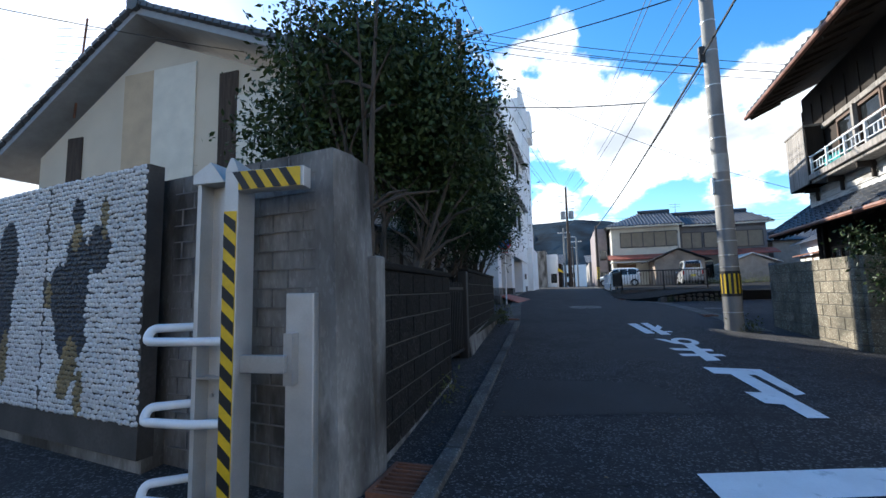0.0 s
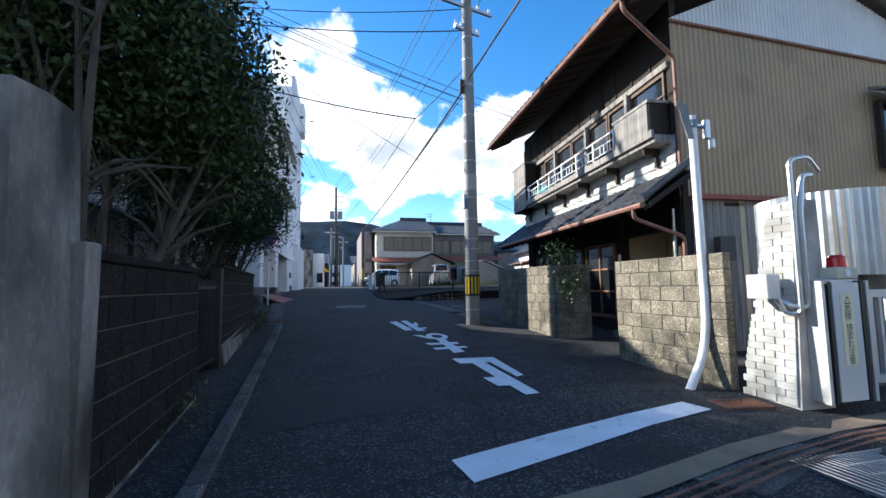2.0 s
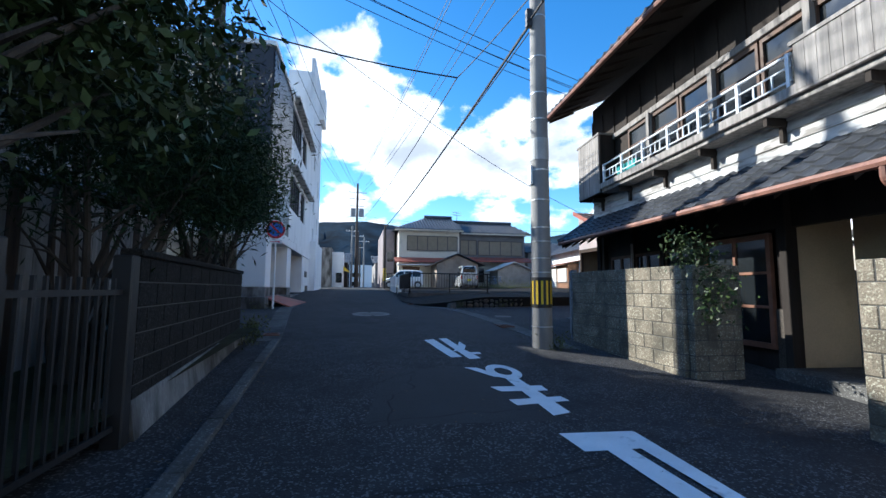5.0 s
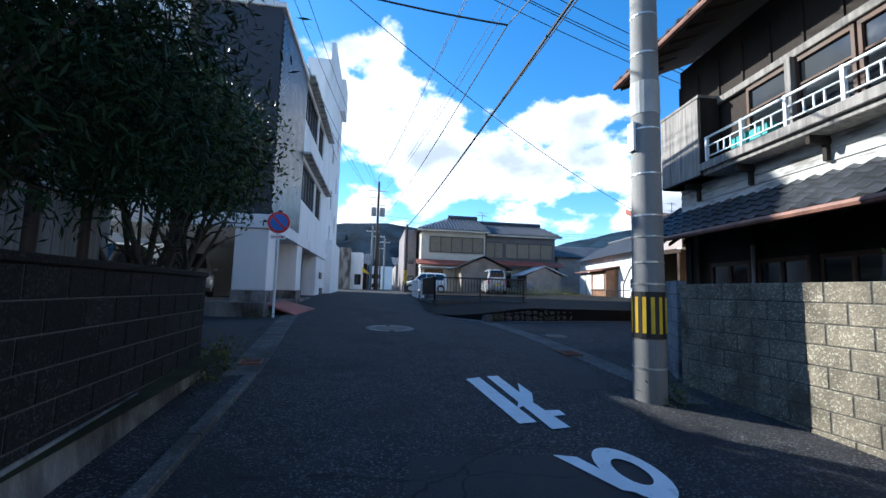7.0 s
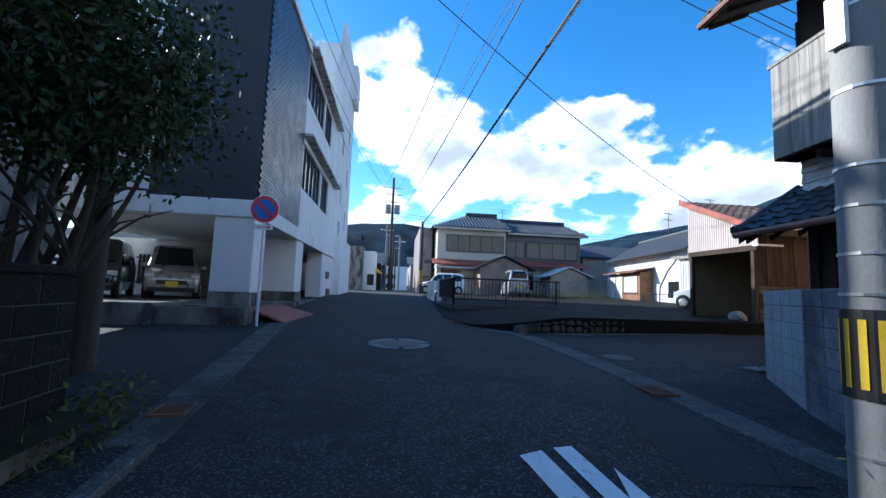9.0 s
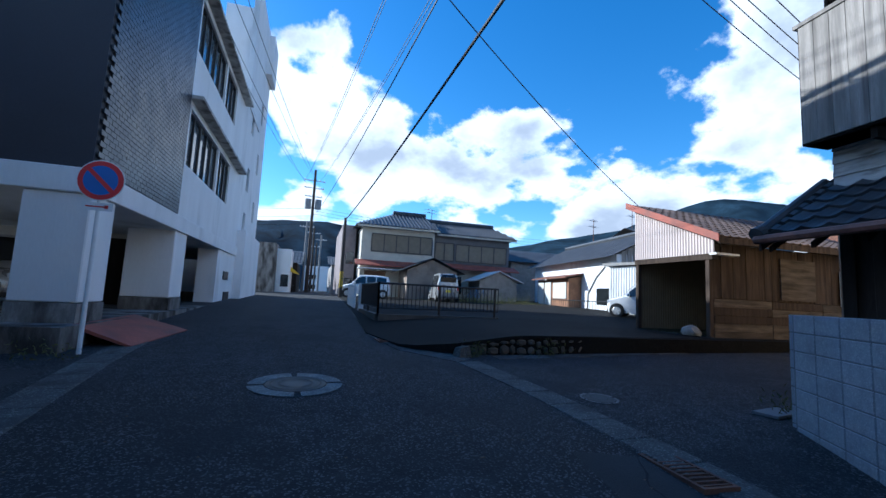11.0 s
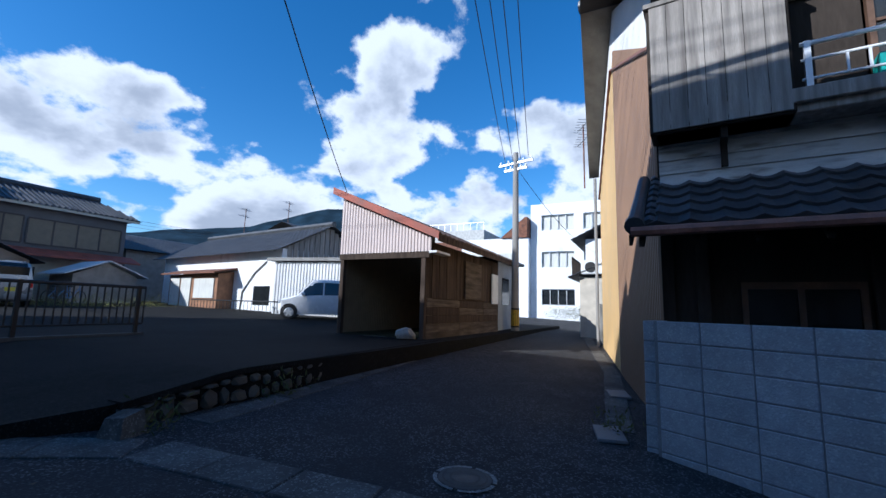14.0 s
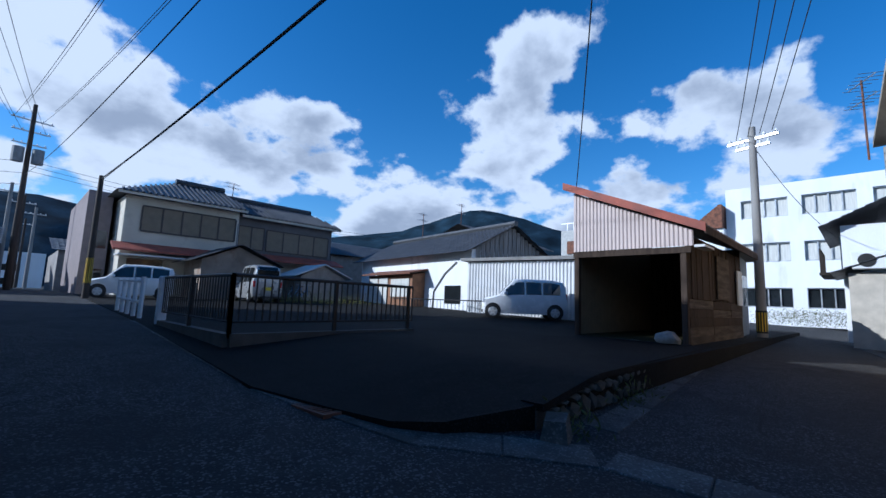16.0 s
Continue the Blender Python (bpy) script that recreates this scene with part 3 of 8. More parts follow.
    # boards under the windows
    for k in range(4):
        z = 3.12 + 0.155 * k
        part("board", solid(bmesh.new(), [(-0.035, 0.0, z), (-0.035, HL, z), (0.02, HL, z), (0.02, 0.0, z)], [(-0.012, 0.0, z + 0.165), (-0.012, HL, z + 0.165), (0.02, HL, z + 0.165), (0.02, 0.0, z + 0.165)]), PEEL, h, "peeling white weatherboard")
    part("upper_wall", B(((0.02, -0.01, 3.05), (0.14, HL, 3.75)), ((0.02, -0.01, 5.0), (0.14, HL, 6.2)), ((0.02, -0.01, 3.75), (0.14, 0.15, 5.0)), ((0.02, 5.75, 3.75), (0.14, HL, 5.0))), DARK_WOOD, h, "dark-stained board wall")
    for y in steps(0.0, HL, 0.6):
        part("batten", B(((-0.005, y - 0.02, 5.06), (0.018, y + 0.02, 5.85))), DARK_WOOD, h)
    # gallery: sill beam, brackets, railing
    part("sill_beam", B(((-0.36, 0.05, 3.62), (0.02, HL, 3.76)), bevel=0.01), GREY_WOOD, h)
    part("sill_fascia", B(((-0.42, 0.05, 3.70), (-0.362, HL, 3.84)), bevel=0.008), GREY_WOOD, h)
    for y in (0.4, 1.7, 3.0, 4.3, 5.6, 6.9):
        part("bracket", B(((-0.33, y, 3.5), (0.0, y + 0.06, 3.62)), ((-0.1, y, 3.28), (-0.04, y + 0.06, 3.5))), DARK_WOOD, h)
    part("header_beam", B(((-0.06, 0.05, 4.98), (0.018, HL, 5.1)), bevel=0.008), GREY_WOOD, h)
    part("back_wall", B(((1.2, 0.1, 3.0), (1.26, HL - 0.1, 5.7))), DARK_WOOD, h)
    rail = part("railing", T([(-0.36, 1.25, 4.28), (-0.36, 6.3, 4.28)], 0.022, 8), WHITE_PAINT, h, "white-painted wooden railing")
    part("lower_rail", T([(-0.36, 1.25, 4.12), (-0.36, 6.3, 4.12)], 0.014, 8), WHITE_PAINT, rail)
    part("bottom_rail", T([(-0.36, 1.25, 3.93), (-0.36, 6.3, 3.93)], 0.014, 8), WHITE_PAINT, rail)
    for y in steps(1.3, 6.25, 0.82):
        part("rail_post", B(((-0.385, y - 0.025, 3.82), (-0.335, y + 0.025, 4.3))), WHITE_PAINT, rail)
        for k in (0.25, 0.4, 0.55):
            if y + k < 6.2:
                part("baluster", B(((-0.37, y + k - 0.01, 3.93), (-0.35, y + k + 0.01, 4.12))), WHITE_PAINT, rail)
    # upper windows
    for i, y0 in enumerate((0.18, 1.28, 2.1, 3.0, 3.92, 4.84)):
        y1 = y0 + (1.06 if i == 0 else 0.78 if i == 1 else 0.88)
        w = sash("window", B(((-0.02, y0, 3.84), (0.06, y0 + 0.05, 4.98)), ((-0.02, y1 - 0.05, 3.84), (0.06, y1, 4.98)), ((-0.02, y0 + 0.05, 4.9), (0.06, y1 - 0.05, 4.98)), ((-0.02, y0 + 0.05, 3.84), (0.06, y1 - 0.05, 3.92)),
                             ((0.0, y0 + 0.05, 4.54), (0.04, y1 - 0.05, 4.57))), mat("brown_frame", (0.12, 0.065, 0.04), 0.7), h, "brown wooden sash window")
        part("pane", B(((0.02, y0 + 0.05, 3.92), (0.026, y1 - 0.05, 4.9))), GLASS_DARK, w)
    for y in (1.26, 3.0, 4.83):
        part("gallery_post", B(((-0.1, y - 0.05, 3.8), (-0.02, y + 0.05, 5.0))), GREY_WOOD, h)
    # shutter boxes
    for y0, y1, z0, z1 in ((0.1, 1.2, 3.72, 4.36), (6.36, HL + 0.05, 3.62, 5.1)):
        s = part("shutter_box", B(((-0.40, y0, z0), (-0.02, y1, z1)), bevel=0.01), DARK_WOOD, h, "weathered grey board shutter box")
        n = 7
        for k in range(n):
            a, b = y0 + 0.03 + (y1 - y0 - 0.06) * k / n, y0 + 0.03 + (y1 - y0 - 0.06) * (k + 1) / n - 0.006
            part("board", B(((-0.425, a, z0 + 0.02), (-0.402, b, z1 - 0.02))), GREY_WOOD, s)
        part("top_rail", B(((-0.44, y0 - 0.02, z1 - 0.02), (-0.0, y1 + 0.02, z1 + 0.03))), GREY_WOOD, s)
    part("bucket", B(((-0.3, 5.0, 3.86), (-0.1, 5.75, 4.08))), mat("teal_plastic", (0.03, 0.35, 0.33), 0.4, var=0.08), h, "teal plastic storage box")
    # upper roof over a tapering plan
    e0, e1 = Vector((-0.98, -0.42, 5.9)), Vector((-1.06, HL + 0.62, 6.08))
    b0, b1 = L(13.1, 4.3, 5.75), L(16.4, 14.35, 6.35)
    r0, r1 = R0 + Vector((0, -0.25, 0.12)), R1 + Vector((0, 0.2, 0.12))
    bm = bmesh.new()
    up = Vector((0, 0, 0.14))
    solid(bm, [e0, e1, r1, r0], [e0 + up, e1 + up, r1 + up, r0 + up])
    part("roof_front", bm, DARK_WOOD, h)
    bm = bmesh.new()
    tile_roof(bm, e0 + up - Vector((0.05, 0, 0.0)), e1 - e0, r0 - e0, 29, 16)
    part("roof_tiles", bm, ROOF_TILE, h)
    bm = bmesh.new()
    solid(bm, [r0, r1, b1, b0], [r0 + up, r1 + up, b1 + up, b0 + up])
    part("roof_back", bm, mat("pale_eave_board", (0.42, 0.38, 0.31), 0.85, var=0.2, scale=2), h, "pale eave boards")
    part("ridge", T([r0 + up, r1 + up], 0.16, 10), ROOF_TILE, h)
    for y in steps(-0.3, HL + 0.25, 0.44):
        t = (y + 0.42) / (HL + 0.77)
        p, s = e0.lerp(e1, t), r0.lerp(r1, t)
        d = (s - p).normalized() * 0.95
        part("rafter", solid(bmesh.new(), [p + Vector((0.03, -0.025, -0.07)), p + Vector((0.03, 0.025, -0.07)), p + d + Vector((0, 0.025, -0.07)), p + d + Vector((0, -0.025, -0.07))],
                             [p + Vector((0.03, -0.025, 0)), p + Vector((0.03, 0.025, 0)), p + d + Vector((0, 0.025, 0)), p + d + Vector((0, -0.025, 0))]), DARK_WOOD, h)
    part("upper_gutter", T([e0 + Vector((-0.07, 0, 0.03)), e1 + Vector((-0.07, 0, 0.03))], 0.055, 8), COPPER, h)
    part("upper_downpipe", T(bent([e0 + Vector((-0.07, 0.15, 0)), e0 + Vector((-0.05, 0.15, -0.15)), (0.0, -0.08, 5.1), (0.0, -0.08, 3.2)], 0.1), 0.035, 8), COPPER, h)
    # gables
    def rake(a, b, s):
        return a.lerp(b, s)
    def gable(p0, p1, ridge, eave_z, back_z, col, n_out, lowcol, share=1.0, col2=None, band=0.0):
        p0, p1 = Vector((*p0, 0)), Vector((*p1, 0))
        ln = (p1 - p0).length
        d = (p1 - p0) / ln
        sr = min(max((Vector((ridge.x, ridge.y, 0)) - p0).dot(d) / ln, 0.1), 0.9)
        top = lambda s: (eave_z + (ridge.z - eave_z) * s / sr) if s < sr else (ridge.z + (back_z - ridge.z) * (s - sr) / (1 - sr))
        split = (lambda s: top(s) - band) if band else (lambda s: min(top(s) - 0.02, eave_z - 0.06 - 0.3 * s))
        out = n_out
        core = bmesh.new()
        rim = [(0.0, -0.2), (1.0, -0.2), (1.0, top(1.0)), (sr, top(sr)), (0.0, top(0.0))]
        face = [p0 + d * ln * q + Vector((0, 0, z)) for q, z in rim]
        solid(core, face, [p - out * 0.12 for p in face])
        part("gable_core", core, DARK_WOOD, h)
        a, b = p0 + out * 0.004, p1 + out * 0.004
        flip = d.cross(Vector((0, 0, 1))).dot(out) < 0
        f = (lambda z: (lambda s: z(1 - s))) if flip else (lambda z: z)
        aa, bb = ((b.x, b.y), (a.x, a.y)) if flip else ((a.x, a.y), (b.x, b.y))
        if col2:
            m0 = a.lerp(b, share)
            part("gable_cladding", corrugated((m0.x, m0.y), (a.x, a.y), lowcol, lambda s: split(share * (1 - s)), 0.11, 0.025), col, h, "brown ribbed sheet steel cladding")
            part("gable_cladding", corrugated((b.x, b.y), (m0.x, m0.y), lowcol, lambda s: split(share + (1 - share) * (1 - s)), 0.4, 0.012), col2, h, "ochre sheet steel cladding")
        else:
            part("gable_cladding", corrugated(aa, bb, f(lambda s: lowcol), f(split), 0.11, 0.02), col, h, "ribbed sheet steel cladding")
        part("gable_top", corrugated(aa, bb, f(split), f(top), 0.09, 0.015), WHITE_METAL, h, "white corrugated gable")
        fl = bmesh.new()
        tube(fl, [a + out * 0.03 + Vector((0, 0, split(0))), a.lerp(b, 0.5) + out * 0.03 + Vector((0, 0, split(0.5))), b + out * 0.03 + Vector((0, 0, split(1)))], 0.035, 6)
        part("flashing", fl, COPPER, h)
    gable((0.0, -0.02), far0, R0, 5.85, 5.85, TAN_METAL, Vector((0, -1, 0)), 2.66)
    gdir = (Vector((*far1, 0)) - Vector((*c1, 0))).normalized()
    gable((0.05, HL + 0.02), far1, R1, 5.85, 6.4, BROWN_METAL, Vector((-gdir.y, gdir.x, 0)), 0.5, 0.46, OCHRE_METAL, 0.95)
    # lean-to flashing and boards under the near gable
    skew = math.radians(3.05)
    part("lean_to_flashing", B(((0.2, -0.16, 2.6), (2.9, -0.02, 2.68))), RED_STEEL, h, "rust-red flashing strip").rotation_euler.z = skew
    for k in range(12):
        part("lower_board", B(((0.2 + 0.14 * k, -0.045, -0.1), (0.33 + 0.14 * k, -0.015, 2.6))), GREY_WOOD, h).rotation_euler.z = skew
    part("yellow_sheet", corrugated((1.9, -0.03), (6.8, -0.03), 0.0, 2.6, 0.09, 0.02), OCHRE_METAL, h, "ochre corrugated sheet").rotation_euler.z = skew
    part("meter_box", B(((0.55, -0.2, 1.55), (0.85, -0.05, 1.95)), bevel=0.01), mat("dark_box", (0.07, 0.07, 0.07), 0.6), h, "dark meter box")
    # gable window
    w = sash("gable_window", B(((4.55, -0.1, 3.35), (6.2, -0.02, 3.43)), ((4.55, -0.1, 4.6), (6.2, -0.02, 4.68)), ((4.55, -0.1, 3.43), (4.63, -0.02, 4.6)), ((6.12, -0.1, 3.43), (6.2, -0.02, 4.6)), ((5.34, -0.1, 3.43), (5.4, -0.02, 4.6))), DARK_WOOD, h, "dark-framed window with railing")
    w.rotation_euler.z = skew
    part("pane", B(((4.63, -0.05, 3.43), (6.12, -0.045, 4.6))), GLASS_DARK, w)
    part("canopy", solid(bmesh.new(), [(4.4, -0.5, 4.72), (6.4, -0.5, 4.72), (6.4, -0.02, 4.9), (4.4, -0.02, 4.9)], [(4.4, -0.5, 4.77), (6.4, -0.5, 4.77), (6.4, -0.02, 4.95), (4.4, -0.02, 4.95)]), GREY_WOOD, w)
    for k in range(9):
        part("baluster", B(((4.6 + 0.19 * k, -0.3, 3.4), (4.63 + 0.19 * k, -0.28, 3.85))), WHITE_PAINT, w)
    part("hand_rail", B(((4.55, -0.31, 3.85), (6.25, -0.27, 3.89)), ((4.55, -0.31, 3.36), (6.25, -0.27, 3.4))), WHITE_PAINT, w)
    return h


old_house()


# ---------------------------------------------------------------- white concrete building
def white_building():
    b = thing("office_building", (-8, 26, 0.95), 0, "white three-storey concrete building with navy tiled corner and open car bay", "building")
    z0 = 0.95
    W = lambda n, bm, m, l="", s=False: wpart(n, bm, m, b, l, s)
    WS = lambda n, bm, m, l="": sash(n, bm, m, b, l, wpart)
    X1 = -2.9
    # columns of the car bay
    for x0, x1, y0, y1 in ((-3.82, X1, 17.3, 18.2), (-4.0, X1, 21.85, 22.9), (-10.4, -9.6, 17.3, 18.2)):
        c = W("column", B(((x0, y0, z0 + 0.33), (x1, y1, 3.05)), bevel=0.02), WHITE_WALL)
        part("plinth", B(((x0 - 0.01, y0 - 0.01, 0.4), (x1 + 0.01, y1 + 0.01, z0 + 0.32))), OLD_CONC, c, "dark concrete plinth")
    # floor slab and beam band
    W("beam_band", B(((-8.5, 17.22, 3.05), (X1 + 0.06, 36.5, 3.46)), bevel=0.015), WHITE_WALL)
    # navy corner
    W("navy_front", B(((-5.3, 17.26, 3.47), (X1 - 0.03, 17.5, 9.75))), NAVY, "dark navy rendered wall")
    side = W("navy_side", B(((X1 - 0.2, 17.52, 3.47), (X1, 21.8, 9.75))), NAVY, "navy mosaic tiled wall")
    rows = 66
    for r in range(rows):
        zz = 3.5 + r * (6.22 / rows)
        bm = bmesh.new()
        for k in range(21):
            y = 17.3 + 0.214 * k + (0.107 if r % 2 else 0)
            box(bm, (X1 + 0.002, y + 0.006, zz + 0.005), (X1 + 0.016, min(y + 0.208, 21.8), zz + 6.22 / rows - 0.005))
        ob = part("tile_course", bm, NAVY_TILE, side)
        ob["kind"] = "stuff"
    W("parapet_cap", B(((-8.4, 17.2, 9.76), (X1 + 0.08, 21.85, 9.95)), bevel=0.02), WHITE_WALL)
    # white front with window
    holes = [(0.6, 1.25, 2.82, 2.6), (0.6, 4.3, 2.82, 5.6)]
    bm = wall_with_holes(3.08, 6.28, 0.25, holes)
    bmesh.ops.translate(bm, verts=bm.verts, vec=(-8.4, 17.3, 3.47))
    W("front_wall", bm, WHITE_WALL)
    for a, c, d, e in holes:
        win = WS("window", B(((-8.4 + a, 17.36, 3.47 + c), (-8.4 + d, 17.44, 3.52 + c)), ((-8.4 + a, 17.36, 3.42 + e), (-8.4 + d, 17.44, 3.47 + e)), *[((-8.4 + a + (d - a) * k / 4 - 0.03, 17.36, 3.52 + c), (-8.4 + a + (d - a) * k / 4 + 0.03, 17.44, 3.42 + e)) for k in range(5)]), BLACK_PAINT, "dark aluminium window frame")
        part("pane", B(((-8.4 + a, 17.40, 3.5 + c), (-8.4 + d, 17.405, 3.45 + e))), mat("pale_glass", (0.30, 0.34, 0.38), 0.08, var=0.1, spec=0.9), win)
        part("sill", B(((-8.4 + a - 0.05, 17.2, 3.42 + c), (-8.4 + d + 0.05, 17.3, 3.47 + c))), WHITE_WALL, win)
        part("hood", B(((-8.4 + a - 0.1, 17.15, 3.5 + e), (-8.4 + d + 0.1, 17.3, 3.6 + e))), WHITE_WALL, win)
    # street side, two window bands
    y0, y1 = 21.82, 31.0
    hs = []
    for zb, zt in ((1.45, 3.05), (4.75, 6.3)):
        hs += [(0.25, zb, 3.9, zt), (4.1, zb, 6.1, zt)]
    bm = wall_with_holes(y1 - y0, 6.85, 0.25, hs)
    bmesh.ops.transform(bm, matrix=Matrix.Translation((X1 - 0.03, y0, 3.47)) @ Matrix.Rotation(pi / 2, 4, "Z"), verts=bm.verts)
    W("side_wall", bm, WHITE_WALL)
    for a, c, d, e in hs:
        n = 5 if d - a > 3 else 3
        win = WS("window", B(((X1 - 0.2, y0 + a, 3.47 + c), (X1 - 0.1, y0 + d, 3.53 + c)), ((X1 - 0.2, y0 + a, 3.41 + e), (X1 - 0.1, y0 + d, 3.47 + e)), *[((X1 - 0.2, y0 + a + (d - a) * k / n - 0.035, 3.53 + c), (X1 - 0.1, y0 + a + (d - a) * k / n + 0.035, 3.41 + e)) for k in range(n + 1)]), BLACK_PAINT, "dark aluminium window frame")
        part("pane", B(((X1 - 0.16, y0 + a, 3.5 + c), (X1 - 0.155, y0 + d, 3.44 + e))), mat("sky_glass", (0.10, 0.12, 0.14), 0.04, var=0.05, bump=0, spec=1.0), win)
    for zt in (6.72, 9.95):
        W("canopy_strip", B(((X1 - 0.1, y0, zt), (X1 + 0.3, y1 - 1.0, zt + 0.1)), bevel=0.01), mat("stained_white", (0.55, 0.55, 0.53), 0.9, var=0.2, stain=0.5, stain_col=(0.08, 0.08, 0.075), stain_scale=2.5))
    W("roof_slab", B(((-8.2, 17.55, 9.6), (X1 - 0.3, 34.4, 9.74))), OLD_CONC)
    W("roof_parapet", B(((X1 - 0.25, y0, 10.32), (X1 + 0.02, 34.4, 10.5))), WHITE_WALL)
    # stair section and tower
    hs = [(1.2, 0.8, 1.9, 1.9), (1.2, 3.0, 1.9, 4.2), (1.2, 6.0, 1.9, 7.2), (4.0, 1.8, 4.7, 3.0), (4.0, 4.6, 4.7, 5.8), (4.0, 7.6, 4.7, 8.8)]
    bm = wall_with_holes(6.4, 13.4, 0.25, hs)
    bmesh.ops.transform(bm, matrix=Matrix.Translation((X1 - 0.031, 31.0, 3.47)) @ Matrix.Rotation(pi / 2, 4, "Z"), verts=bm.verts)
    W("stair_wall", bm, WHITE_WALL)
    for a, c, d, e in hs:
        win = WS("window", B(((X1 - 0.2, 31 + a, 3.47 + c), (X1 - 0.12, 31 + d, 3.52 + c)), ((X1 - 0.2, 31 + a, 3.42 + e), (X1 - 0.12, 31 + d, 3.47 + e)), ((X1 - 0.2, 31 + a, 3.52 + c), (X1 - 0.12, 31.05 + a, 3.42 + e)), ((X1 - 0.2, 30.95 + d, 3.52 + c), (X1 - 0.12, 31 + d, 3.42 + e))), BLACK_PAINT)
        part("pane", B(((X1 - 0.17, 31 + a, 3.5 + c), (X1 - 0.165, 31 + d, 3.45 + e))), GLASS_DARK, win)
    W("tower", B(((-5.2, 34.4, 9.6), (X1 - 0.29, 37.4, 17.6))), WHITE_WALL)
    W("tower_box", B(((-5.3, 35.2, 14.2), (X1 + 0.3, 37.35, 16.6))), WHITE_WALL)
    W("end_wall", B(((-9.5, 37.2, 0.9), (X1 - 0.3, 37.4, 9.6))), WHITE_WALL)
    W("back_wall", B(((-8.6, 24.3, 0.9), (-8.42, 37.4, 9.6)), ((-8.6, 17.57, 3.47), (-8.42, 24.3, 9.6))), WHITE_WALL)
    # ground floor behind the bay
    W("bay_back_wall", B(((-16, 24.0, 0.9), (-4.05, 24.2, 3.05))), mat("cream_wall", (0.60, 0.57, 0.50), 0.9, var=0.1, scale=1), "cream wall behind the parked cars")
    W("bay_grille", B(*[((-9.0 + 0.14 * k, 23.9, 1.35), (-8.94 + 0.14 * k, 23.98, 2.45)) for k in range(14)], ((-9.1, 23.93, 2.3), (-7.0, 23.97, 2.36)), ((-9.1, 23.93, 1.4), (-7.0, 23.97, 1.46))), DARK_WOOD, "dark slatted grille")
    W("bay_door", B(((-5.5, 23.92, 0.95), (-4.5, 23.99, 2.9))), DARK_WOOD, "dark brown door")
    W("bay_pipe", T([(-5.2, 17.4, 3.3), (-5.2, 17.25, 3.3), (-5.2, 17.22, 2.9)], 0.03, 8), POLE_CONC)
    W("side_ground_wall", B(((-3.6, 27.3, 0.9), (X1 - 0.02, 31.0, 3.05)), ((-3.6, 31.0, 0.9), (X1 + 0.35, 36.5, 4.3))), WHITE_WALL)
    W("entrance_frame", B(((-4.2, 23.2, 0.95), (-4.1, 27.3, 3.05))), mat("brown_glass_wall", (0.10, 0.07, 0.05), 0.3, var=0.2), "brown glazed entrance")
    for y in (23.4, 24.6, 25.9, 27.1):
        W("entrance_post", B(((-4.1, y - 0.05, 0.95), (-4.0, y + 0.05, 3.05))), mat("bronze", (0.20, 0.13, 0.08), 0.4, metal=0.5), "bronze door frame")
    W("nameplate", B(((X1 - 0.015, 28.6, 1.9), (X1 + 0.02, 29.6, 2.25))), BLACK_PAINT, "black name plate")
    W("vent", B(((X1 - 0.015, 29.0, 1.05), (X1 + 0.02, 30.1, 1.4))), BLACK_PAINT)
    # lot slab
    tagged(part("pavement_bay", B(((-16, 16.6, 0.3), (-2.75, 38, 0.955))), OLD_CONC), "raised concrete yard under the building", "pavement", "", "structure")
    return b


white_building()


# ---------------------------------------------------------------- houses across the lot
def hip_roof(bm, x0, x1, y0, y1, ze, rx0, rx1, zr, n=(30, 10)):
    """Tiled roof: front and back slopes between eave z ze and a ridge along x at zr."""
    ym = (y0 + y1) / 2
    tile_roof(bm, (x0, y0, ze), (x1 - x0, 0, 0), (0, ym - y0, zr - ze), n[0], n[1])
    return bm


